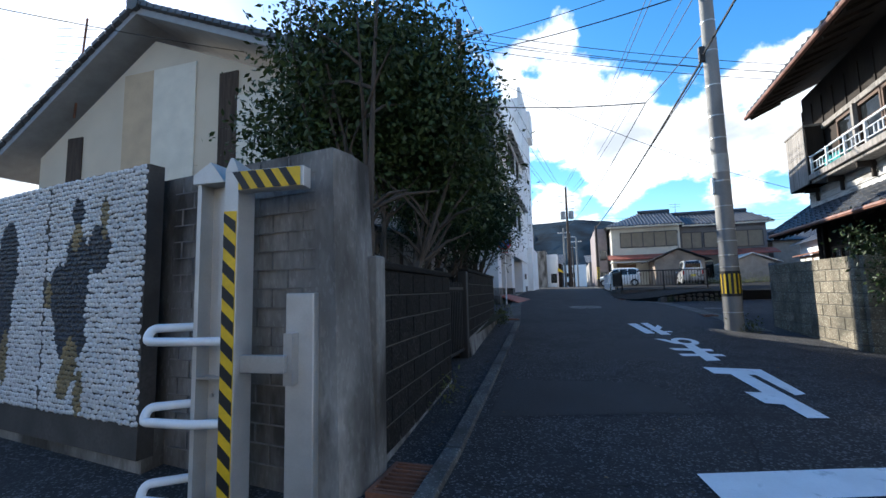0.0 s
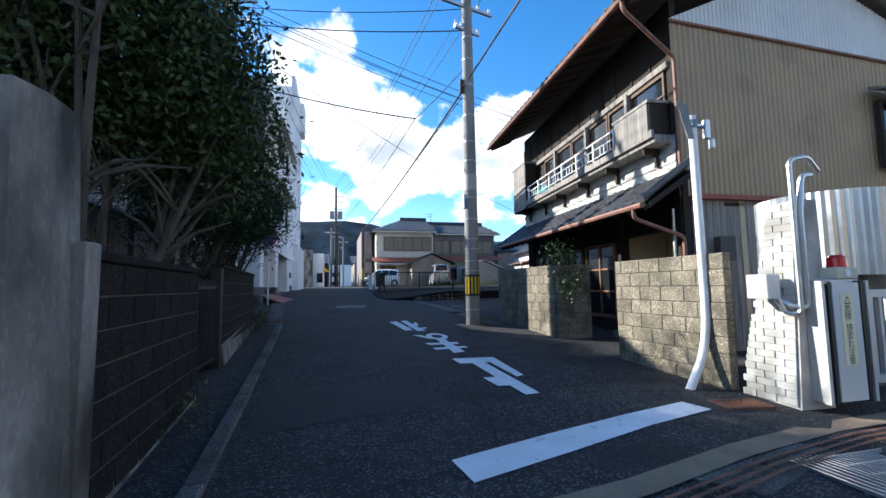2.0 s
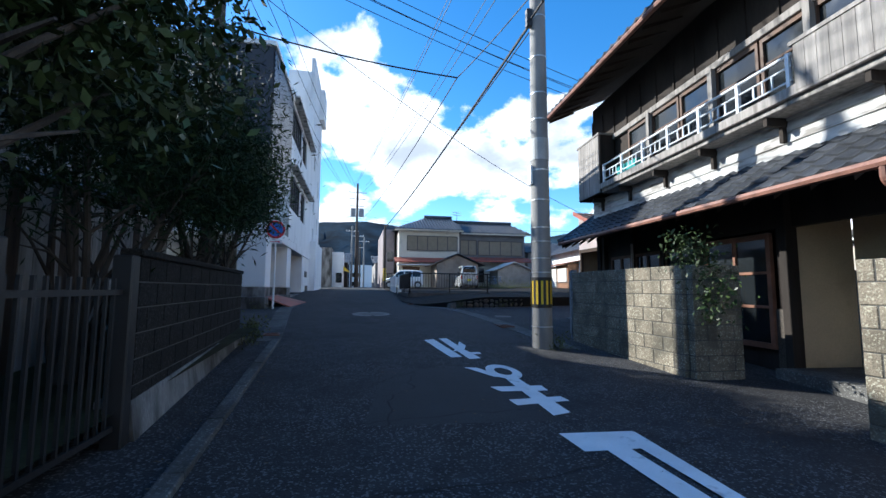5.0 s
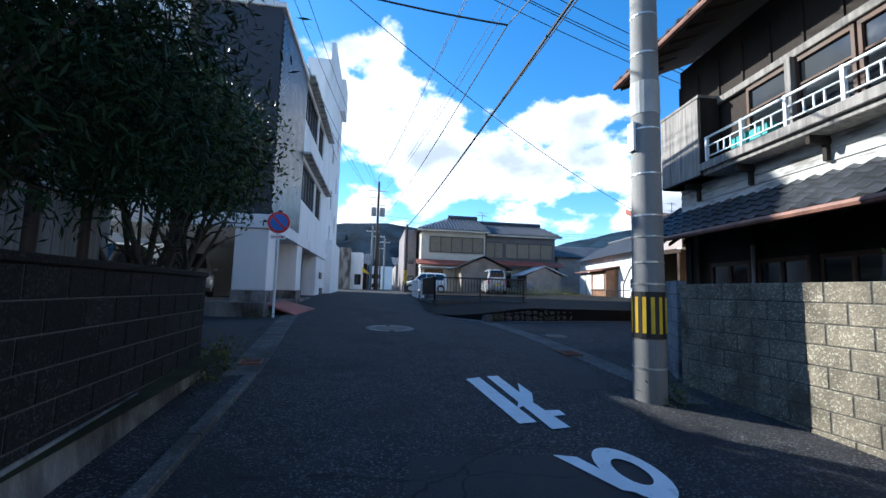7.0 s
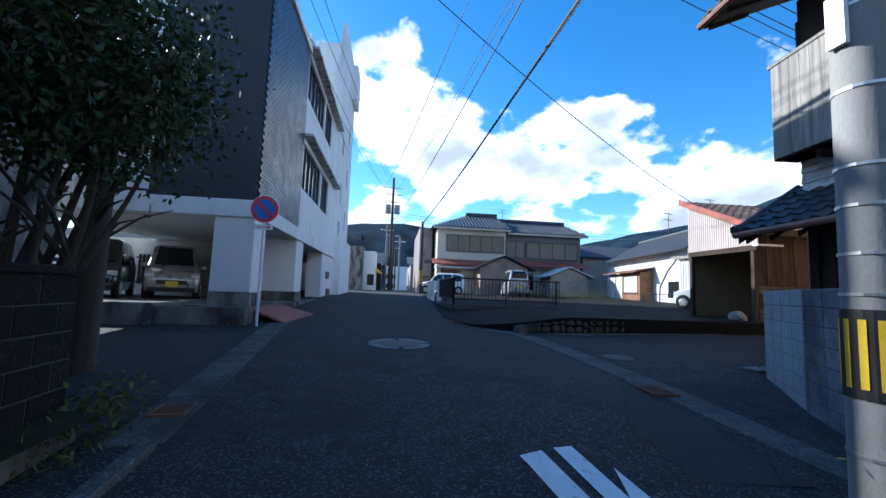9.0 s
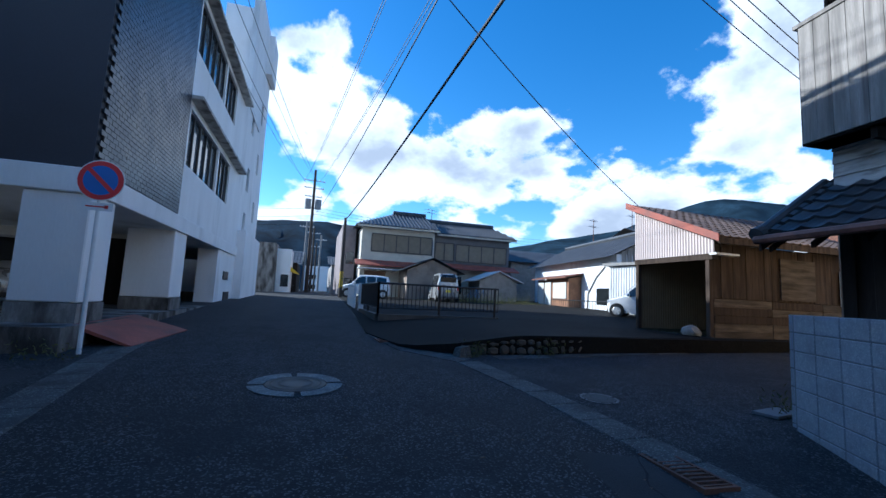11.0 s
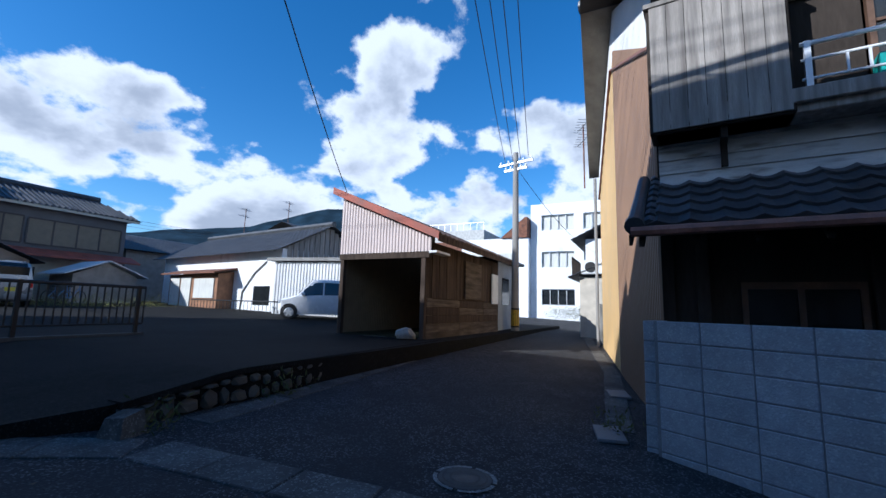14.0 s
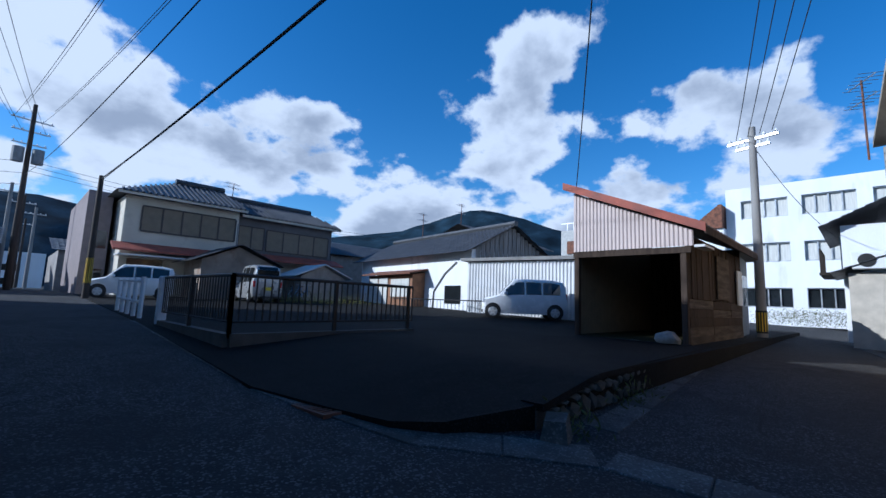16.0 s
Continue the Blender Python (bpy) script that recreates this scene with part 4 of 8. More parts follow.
def far_house():
    h = thing("two_storey_house", (10.5, 46, 1.35), 0, "cream and grey two-storey house with grey pantile roofs", "house")
    W = lambda n, bm, m, l="", s=False: wpart(n, bm, m, h, l, s)
    g = 1.3
    cream = mat("cream_render", (0.60, 0.56, 0.47), 0.9, var=0.08, scale=0.8, stain=0.15, stain_col=(0.35, 0.32, 0.27))
    grey = mat("grey_boarding", (0.15, 0.145, 0.15), 0.85, var=0.15, scale=1.2)
    W("left_wing", B(((4.15, 43.6, g), (10.2, 50, 6.95))), cream)
    W("right_wing", B(((10.22, 44.4, g), (17.5, 50, 6.9))), grey)
    W("right_base", B(((10.22, 44.36, g), (17.5, 44.4, 4.0))), cream)
    # roofs with sloping tile fields
    def hipped(x0, x1, y0, y1, ze, r0, r1, zr, m):
        yr = (y0 + y1) / 2
        bm = bmesh.new()
        E = [Vector(p) for p in ((x0, y0, ze), (x1, y0, ze), (x1, y1, ze), (x0, y1, ze))]
        R = [Vector((r0, yr, zr)), Vector((r1, yr, zr))]
        quads = ([E[0], E[1], R[1], R[0]], [E[1], E[2], R[1]], [E[2], E[3], R[0], R[1]], [E[3], E[0], R[0]])
        vs = {}
        vv = lambda p: vs.setdefault(tuple(p), bm.verts.new(p))
        for qd in quads:
            bm.faces.new([vv(p) for p in qd])
        bm.faces.new([vv(p) for p in E[::-1]])
        W("roof", bm, ROOF_TILE)
        # rolls of tile down the front slope
        rb = bmesh.new()
        n = int((x1 - x0) / 0.3)
        for k in range(n + 1):
            x = x0 + (x1 - x0) * k / n
            if x < r0:
                t = (x - x0) / (r0 - x0)
            elif x > r1:
                t = (x1 - x) / (x1 - r1) if x1 > r1 else 1
            else:
                t = 1
            if t > 0.05:
                tube(rb, [(x, y0, ze + 0.03), (x, y0 + (yr - y0) * t, ze + (zr - ze) * t + 0.03)], 0.07, 6)
        W("rolled_tiling", rb, ROOF_TILE)["kind"] = "stuff"
        W("ridge", T([(r0 - 0.1, yr, zr + 0.1), (r1 + 0.1, yr, zr + 0.1)], 0.22, 8), ROOF_TILE)
        W("eave_board", B(((x0 + 0.1, y0 + 0.05, ze - 0.16), (x1 - 0.1, y0 + 0.12, ze - 0.01))), cream)
    hipped(3.6, 10.6, 42.9, 50.6, 7.05, 7.2, 10.0, 8.75, 0)
    hipped(10.4, 18.1, 43.8, 50.6, 6.95, 10.4, 16.9, 8.4, 0)
    for x0, x1, z0, z1, y, n in ((4.95, 10.0, 5.05, 6.4, 43.55, 5), (10.5, 12.2, 4.75, 6.2, 44.35, 2), (12.4, 17.2, 4.75, 6.15, 44.35, 4)):
        w = W("shutter_window", B(((x0, y, z0), (x1, y + 0.05, z1))), mat("tan_shutter", (0.20, 0.165, 0.115), 0.6, var=0.1, scale=3), "closed tan shutters")
        for k in range(n + 1):
            xx = x0 + (x1 - x0) * k / n
            part("mullion", B(((xx - 0.04, y - 0.03, z0), (xx + 0.04, y, z1))), mat("dark_frame", (0.07, 0.06, 0.055), 0.6), w)
        part("rail", B(((x0, y - 0.04, z1), (x1, y, z1 + 0.08)), ((x0, y - 0.04, z0 - 0.08), (x1, y, z0))), mat("dark_frame", (0.07, 0.06, 0.055), 0.6), w)
    W("pent_roof", solid(bmesh.new(), [(3.7, 42.5, 3.75), (10.4, 42.5, 3.75), (10.4, 43.6, 4.2), (3.7, 43.6, 4.2)], [(3.7, 42.5, 3.85), (10.4, 42.5, 3.85), (10.4, 43.6, 4.3), (3.7, 43.6, 4.3)]), RED_STEEL, "rust-brown pent roof")
    W("awning", B(((3.9, 42.2, 3.5), (7.2, 43.5, 3.58))), WHITE_METAL, "pale awning")
    W("pent_roof", solid(bmesh.new(), [(10.4, 43.2, 3.95), (18.0, 43.2, 3.95), (18.0, 44.4, 4.4), (10.4, 44.4, 4.4)], [(10.4, 43.2, 4.05), (18.0, 43.2, 4.05), (18.0, 44.4, 4.5), (10.4, 44.4, 4.5)]), RED_STEEL)
    for x0, x1 in ((4.5, 6.2), (11.5, 13.0), (14.5, 16.8)):
        W("ground_window", B(((x0, 43.5 if x0 < 10 else 44.3, 1.9), (x1, 43.58 if x0 < 10 else 44.38, 3.4))), GLASS_DARK)
    W("mast", T([(9.7, 42.2, 1.3), (9.7, 42.2, 6.0)], 0.05, 6), POLE_CONC)
    # gabled annex in front
    ann = thing("annex", (9, 40, 1.3), 0, "small rendered annex with tiled gable roof", "outbuilding")
    bm = bmesh.new()
    A = [(7.3, 40.2, g), (11.2, 40.2, g), (11.2, 40.2, 3.5), (9.2, 40.2, 4.35), (7.3, 40.2, 3.5)]
    solid(bm, A, [(x, 43.4, z) for x, y, z in A])
    wpart("body", bm, mat("dusty_brown_render", (0.32, 0.26, 0.21), 0.9, var=0.2, scale=1.5, stain=0.3, stain_col=(0.2, 0.12, 0.08)), ann)
    for s in (-1, 1):
        bm = bmesh.new()
        tile_roof(bm, (9.2 + s * 2.5, 39.8, 3.36), (0, 3.8, 0), (-s * 2.5, 0, 1.1), 12, 9)
        wpart("roof", bm, ROOF_TILE, ann)
    hut = thing("shed_hut", (15, 41, 1.3), 0, "small hut with a pale tin roof", "hut")
    bm = bmesh.new()
    A = [(13.2, 40.5, g), (16.4, 40.5, g), (16.4, 40.5, 3.0), (14.8, 40.5, 3.75), (13.2, 40.5, 3.0)]
    solid(bm, A, [(x, 43, z) for x, y, z in A])
    wpart("body", bm, mat("hut_wall", (0.36, 0.32, 0.28), 0.9, var=0.15), hut)
    for s in (-1, 1):
        wpart("roof", solid(bmesh.new(), [(14.8, 40.2, 3.8), (14.8, 43.2, 3.8), (14.8 + s * 2.1, 43.2, 2.95), (14.8 + s * 2.1, 40.2, 2.95)], [(14.8, 40.2, 3.87), (14.8, 43.2, 3.87), (14.8 + s * 2.1, 43.2, 3.02), (14.8 + s * 2.1, 40.2, 3.02)]), WHITE_METAL, hut)


far_house()


def low_house():
    """White single-storey house along the lot's far edge, and the ribbed store beside it."""
    h = thing("low_white_house", (20, 36, 1.2), 0, "white-rendered single-storey house with grey tile roof", "house")
    W = lambda n, bm, m, l="", s=False: wpart(n, bm, m, h, l, s)
    a, b = Vector((17.25, 29.6, 0)), Vector((18.9, 42.0, 0))
    d = (b - a).normalized()
    n = Vector((d.y, -d.x, 0))
    P = lambda s, o, z: tuple(a + d * s + n * o + Vector((0, 0, z)))
    ln = (b - a).length
    W("body", solid(bmesh.new(), [P(0, 0, 1), P(ln, 0, 1), P(ln, 6, 1), P(0, 6, 1)], [P(0, 0, 4.55), P(ln, 0, 4.55), P(ln, 6, 4.55), P(0, 6, 4.55)]), WHITE_WALL)
    bm = bmesh.new()
    solid(bm, [P(0.02, 0, 4.5), P(0.02, 6, 4.5), P(0.02, 3, 6.1)], [P(ln, 0, 4.5), P(ln, 6, 4.5), P(ln, 3, 6.1)])
    W("gable", bm, GREY_WOOD)
    bm = bmesh.new()
    o = Vector(P(-0.4, -0.6, 4.35))
    tile_roof(bm, o, d * (ln + 0.8), n * 3.6 + Vector((0, 0, 1.85)), 42, 13)
    o = Vector(P(-0.4, 6.6, 4.35))
    tile_roof(bm, o, d * (ln + 0.8), -n * 3.6 + Vector((0, 0, 1.85)), 42, 6)
    W("roof", bm, ROOF_TILE)
    W("ridge", T([P(-0.4, 3, 6.3), P(ln + 0.4, 3, 6.3)], 0.17, 8), ROOF_TILE)
    for k in range(16):
        W("gable_board", solid(bmesh.new(), [P(-0.03, 0.3 + 0.35 * k, 3.4), P(-0.03, 0.6 + 0.35 * k, 3.4), P(0, 0.6 + 0.35 * k, 3.4), P(0, 0.3 + 0.35 * k, 3.4)],
                               [P(-0.03, 0.3 + 0.35 * k, 4.6 + 0.5 * min(0.3 + 0.35 * k, 5.7 - 0.35 * k)), P(-0.03, 0.6 + 0.35 * k, 4.6 + 0.5 * min(0.3 + 0.35 * k, 5.7 - 0.35 * k)), P(0, 0.6 + 0.35 * k, 4.6 + 0.5 * min(0.3 + 0.35 * k, 5.7 - 0.35 * k)), P(0, 0.3 + 0.35 * k, 4.6 + 0.5 * min(0.3 + 0.35 * k, 5.7 - 0.35 * k))]), GREY_WOOD)
    # glazed porch with rusty roof
    W("porch", solid(bmesh.new(), [P(4.2, -0.9, 1.1), P(9.6, -0.9, 1.1), P(9.6, 0, 1.1), P(4.2, 0, 1.1)], [P(4.2, -0.9, 3.25), P(9.6, -0.9, 3.25), P(9.6, 0, 3.4), P(4.2, 0, 3.4)]), mat("rust_wood", (0.30, 0.15, 0.08), 0.8, var=0.3, scale=3))
    W("porch_roof", solid(bmesh.new(), [P(3.9, -1.3, 3.25), P(10, -1.3, 3.25), P(10, 0, 3.55), P(3.9, 0, 3.55)], [P(3.9, -1.3, 3.33), P(10, -1.3, 3.33), P(10, 0, 3.63), P(3.9, 0, 3.63)]), RUST, "rusty sheet roof")
    for s0, s1, z0, z1 in ((4.5, 6.6, 1.9, 3.0), (7.0, 8.1, 1.4, 3.1), (8.3, 9.4, 1.4, 3.1)):
        W("window", solid(bmesh.new(), [P(s0, -0.95, z0), P(s1, -0.95, z0), P(s1, -0.9, z0), P(s0, -0.9, z0)], [P(s0, -0.95, z1), P(s1, -0.95, z1), P(s1, -0.9, z1), P(s0, -0.9, z1)]), CURTAIN, "curtained window")
    W("dark_opening", solid(bmesh.new(), [P(0.8, -0.03, 1.6), P(2.2, -0.03, 1.6), P(2.2, 0, 1.6), P(0.8, 0, 1.6)], [P(0.8, -0.03, 2.6), P(2.2, -0.03, 2.6), P(2.2, 0, 2.6), P(0.8, 0, 2.6)]), GLASS_DARK)
    W("conduit", T([P(1.2, -0.05, 3.9), P(2.2, -0.05, 3.3), P(3.2, -0.05, 2.3), P(3.3, -0.05, 1.3)], 0.04, 6), POLE_CONC)
    s = thing("ribbed_store", (19.5, 25.5, 1.1), 0, "pale ribbed steel store with flat roof", "shed")
    wpart("front", corrugated((16.2, 28.9), (17.6, 22.6), 1.0, 3.7, 0.16, 0.03), WHITE_METAL, s)
    wpart("core", prism(bmesh.new(), [(16.26, 28.9), (17.66, 22.6), (21, 23.2), (20, 29.3)], 1.0, 3.68), WHITE_METAL, s)
    wpart("roof", prism(bmesh.new(), [(15.95, 29.2), (17.5, 22.2), (21.3, 23), (20.2, 29.6)], 3.75, 3.9), POLE_CONC, s)
    wpart("dark_screen", B(*[((17.0 + 0.02 * k, 23.2 - 0.09 * k, 1.05), (17.05 + 0.02 * k, 23.25 - 0.09 * k, 2.6)) for k in range(9)]), DARK_WOOD, s)
    # houses behind
    for x0, x1, y0, y1, zt in ((18.5, 26, 46, 54, 5.2), (24, 30, 33, 40, 6.0)):
        hh = thing("tiled_house", (x0 + 3, y0 + 3, 1.3), 0, "grey-roofed house behind the lot", "house", "houses behind")
        wpart("body", B(((x0, y0, 1.2), (x1, y1, zt))), mat("grey_render", (0.32, 0.30, 0.28), 0.9, var=0.15), hh)
        bm = bmesh.new()
        tile_roof(bm, (x0 - 0.5, y0 - 0.6, zt), (x1 - x0 + 1, 0, 0), (0, (y1 - y0) / 2 + 0.6, 1.6), 30, 10)
        tile_roof(bm, (x0 - 0.5, y1 + 0.6, zt), (x1 - x0 + 1, 0, 0), (0, -(y1 - y0) / 2 - 0.6, 1.6), 30, 5)
        wpart("roof", bm, ROOF_TILE, hh)


low_house()


def shed():
    """Open-fronted timber shed with a sloping red-edged roof."""
    s = thing("timber_shed", (12.9, 18.8, 0.98), 0, "open-fronted timber shed with corrugated gable and red roof edge", "shed")
    W = lambda n, bm, m, l="", sf=False: wpart(n, bm, m, s, l, sf)
    x0, x1, y0, y1 = 10.2, 15.7, 17.42, 20.0
    zt = lambda y: 3.42 + (y - 17.12) * (4.72 - 3.42) / 2.95
    W("post", B(((x0, y0, 0.9), (x0 + 0.12, y0 + 0.12, 3.0)), bevel=0.006), BROWN_WOOD)
    W("post", B(((x0, y1 - 0.12, 0.9), (x0 + 0.12, y1, 3.0)), bevel=0.006), BROWN_WOOD)
    W("beam", B(((x0 - 0.02, y0 - 0.1, 2.92), (x0 + 0.12, y1 + 0.02, 3.06))), BROWN_WOOD)
    # ribbed gable, facing -x
    W("gable_sheet", corrugated((x0 + 0.0, y1 + 0.02), (x0 + 0.0, y0 - 0.15), 3.07, lambda t: zt(y1 + 0.02 - t * (y1 - y0 + 0.17)) - 0.08, 0.09, 0.02), mat("pinkish_ribbed_sheet", (0.56, 0.47, 0.44), 0.55, var=0.08, scale=1.5), "pinkish white corrugated gable")
    # roof
    bm = bmesh.new()
    ys = (17.05, 20.2)
    solid(bm, [(x0 - 0.12, ys[0], zt(ys[0])), (x1 + 0.2, ys[0], zt(ys[0])), (x1 + 0.2, ys[1], zt(ys[1])), (x0 - 0.12, ys[1], zt(ys[1]))],
          [(x0 - 0.12, ys[0], zt(ys[0]) + 0.06), (x1 + 0.2, ys[0], zt(ys[0]) + 0.06), (x1 + 0.2, ys[1], zt(ys[1]) + 0.06), (x0 - 0.12, ys[1], zt(ys[1]) + 0.06)])
    W("roof_deck", bm, BROWN_WOOD)
    bm = bmesh.new()
    tile_roof(bm, (x0 - 0.1, ys[0] - 0.03, zt(ys[0]) + 0.07), (5.9, 0, 0), (0, 3.2, zt(ys[1]) - zt(ys[0])), 22, 12, 0.025, 0.025)
    W("roof_tiles", bm, mat("brown_roof_tile", (0.17, 0.12, 0.10), 0.8, var=0.3, scale=3, island=0.5), "brown mossy roof tiles")
    bm = bmesh.new()
    solid(bm, [(x0 - 0.17, ys[0] - 0.05, zt(ys[0]) - 0.06), (x0 - 0.13, ys[0] - 0.05, zt(ys[0]) - 0.06), (x0 - 0.13, ys[1] + 0.05, zt(ys[1]) - 0.06), (x0 - 0.17, ys[1] + 0.05, zt(ys[1]) - 0.06)],
          [(x0 - 0.17, ys[0] - 0.05, zt(ys[0]) + 0.13), (x0 - 0.13, ys[0] - 0.05, zt(ys[0]) + 0.13), (x0 - 0.13, ys[1] + 0.05, zt(ys[1]) + 0.13), (x0 - 0.17, ys[1] + 0.05, zt(ys[1]) + 0.13)])
    W("barge_board", bm, RED_STEEL, "red-oxide steel barge board")
    W("eave_board", B(((x0 - 0.15, ys[0] - 0.06, zt(ys[0]) - 0.1), (x1 + 0.2, ys[0] - 0.02, zt(ys[0]) + 0.05))), BROWN_WOOD)
    W("gutter_end", B(((x0 - 0.25, 17.0, 3.0), (x0 + 0.5, 17.2, 3.05))), WHITE_METAL, "bent pale sheet")
    # plank side wall facing the side street
    rnd = random.Random(2)
    x = x0 + 0.13
    while x < x1 - 0.05:
        w = min(rnd.uniform(0.16, 0.26), x1 - x)
        W("plank", B(((x, y0 + rnd.uniform(0, 0.02), 1.95), (x + w - 0.008, y0 + 0.05, 3.35))), BROWN_WOOD)
        x += w
    for k in range(5):
        z = 0.92 + 0.205 * k
        for a, b in ((x0 + 0.13, 12.3), (12.32, 14.2), (14.22, x1)):
            W("plank", B(((a, y0 - 0.02 + rnd.uniform(0, 0.02), z), (b, y0 + 0.04, z + 0.198))), BROWN_WOOD if rnd.random() < 0.45 else SHED_GREY)
    W("board_panel", B(((12.6, y0 - 0.05, 2.0), (13.9, y0 - 0.02, 3.1))), SHED_GREY)
    W("notice_board", B(((14.9, y0 - 0.07, 1.9), (15.5, y0 - 0.03, 2.9))), WHITE_PAINT, "blank white notice board")
    for yy in (y1 - 0.02,):
        W("back_side", corrugated((x1, yy), (x0, yy), 0.95, lambda t: zt(yy) - 0.05, 0.09, 0.02), mat("olive_ribbed_sheet", (0.20, 0.16, 0.10), 0.7, var=0.12), "olive brown corrugated wall")
    W("rear_wall", B(((x1 - 0.05, y0, 0.95), (x1, y1, 3.6))), BROWN_WOOD)
    W("floor", B(((x0 + 0.02, y0 + 0.05, 0.9), (x1 - 0.05, y1 - 0.02, 1.0))), SOIL)
    W("sill", B(((x0 - 0.02, y0 - 0.06, 0.88), (x0 + 0.14, y1, 0.985))), OLD_CONC)
    # rear store behind the shed
    st = thing("grey_store", (17.2, 18.7, 0.9), 0, "grey ribbed steel store behind the shed", "shed")
    wpart("wall", corrugated((15.75, 17.5), (18.6, 17.75), 0.85, 3.5, 0.1, 0.02), mat("bluegrey_ribbed_sheet", (0.38, 0.42, 0.46), 0.5, var=0.1), st)
    wpart("body", B(((15.8, 17.8, 0.85), (18.6, 21, 3.5))), WHITE_METAL, st)
    wpart("roof", B(((15.7, 17.3, 3.52), (18.8, 21.2, 3.62))), POLE_CONC, st)
    wpart("window", B(((16.6, 17.55, 1.9), (17.4, 17.6, 2.9))), GLASS_DARK, st)
    # rubble and a bag in the opening
    st = thing("stone_lump", (9.95, 17.75, 1.0), 0, "rough pale stone lying at the shed opening", "stone")
    bm = bmesh.new()
    bmesh.ops.create_icosphere(bm, subdivisions=2, radius=0.2)
    for v in bm.verts:
        v.co = Vector((v.co.x * 1.0, v.co.y * 1.3, max(-0.08, v.co.z * 0.9))) * (1 + 0.25 * noise.noise(v.co * 6))
    bmesh.ops.translate(bm, verts=bm.verts, vec=(0, 0, 0.07))
    part("lump", bm, mat("pale_stone", (0.36, 0.34, 0.31), 0.9, var=0.25, scale=8), st, soft=True)


shed()


def school():
    s = thing("school_building", (46, 15, 1.0), 0, "white three-storey concrete building with curtained windows", "building")
    W = lambda n, bm, m, l="", sf=False: wpart(n, bm, m, s, l, sf)
    holes, wid, ht = [], 34.0, 10.6
    for fl in range(3):
        for k in range(9):
            x = 1.0 + k * 3.7
            holes.append((x, 1.3 + fl * 3.4, x + 2.9, 2.75 + fl * 3.4))
    bm = wall_with_holes(wid, ht, 0.3, holes)
    M = Matrix.Translation((40, 22.4, 0.9)) @ Matrix.Rotation(-pi / 2, 4, "Z")
    bmesh.ops.transform(bm, matrix=M, verts=bm.verts)
    W("front_wall", bm, WHITE_WALL)
    for a, c, d, e in holes:
        w = sash("window", B(*[((40.12, 22.4 - a - (d - a) * k / 4 - 0.04, 0.9 + c), (40.2, 22.4 - a - (d - a) * k / 4 + 0.04, 0.9 + e)) for k in range(5)], ((40.12, 22.4 - d, 0.9 + c), (40.2, 22.4 - a, 0.98 + c)), ((40.12, 22.4 - d, 0.82 + e), (40.2, 22.4 - a, 0.9 + e))), STEEL, s, "", wpart)
        part("curtain", B(((40.26, 22.4 - d, 0.9 + c), (40.29, 22.4 - a, 0.9 + e))), CURTAIN if c > 2 else GLASS_DARK, w)
    W("body", B(((40.31, -11.6, 0.9), (50, 22.4, 11.4))), WHITE_WALL)
    W("side_block", B(((39.2, 22.42, 0.9), (49, 29.0, 8.3))), WHITE_WALL)
    W("slope_roof", solid(bmesh.new(), [(39, 22.5, 8.32), (39, 25, 8.32), (49, 25, 8.32), (49, 22.5, 8.32)], [(39, 22.5, 10.2), (39, 22.7, 10.2), (49, 22.7, 10.2), (49, 22.5, 10.2)]), RUST)
    for y in (23.4, 26.0):
        for z in (2.0, 5.4):
            W("side_window", B(((39.12, y, z), (39.19, y + 1.9, z + 1.5))), CURTAIN)
    # roof house with railing farther back
    t = thing("rooftop_block", (70, 42, 1), 0, "concrete building with roof railing and rusty beams", "building")
    wpart("body", B(((56, 33, 1), (70, 46, 12.6))), mat("grey_concrete_far", (0.50, 0.50, 0.48), 0.9, var=0.15), t)
    wpart("band", B(((55.8, 34, 9.2), (55.98, 45, 11.0))), RUST, t)
    wpart("rail", B(((56, 33, 13.6), (56.1, 46, 13.7)), *[((56, 33 + k, 12.6), (56.08, 33.08 + k, 13.6)) for k in range(13)]), STEEL, t)
    # hedge at the end of the side street
    return s


school()


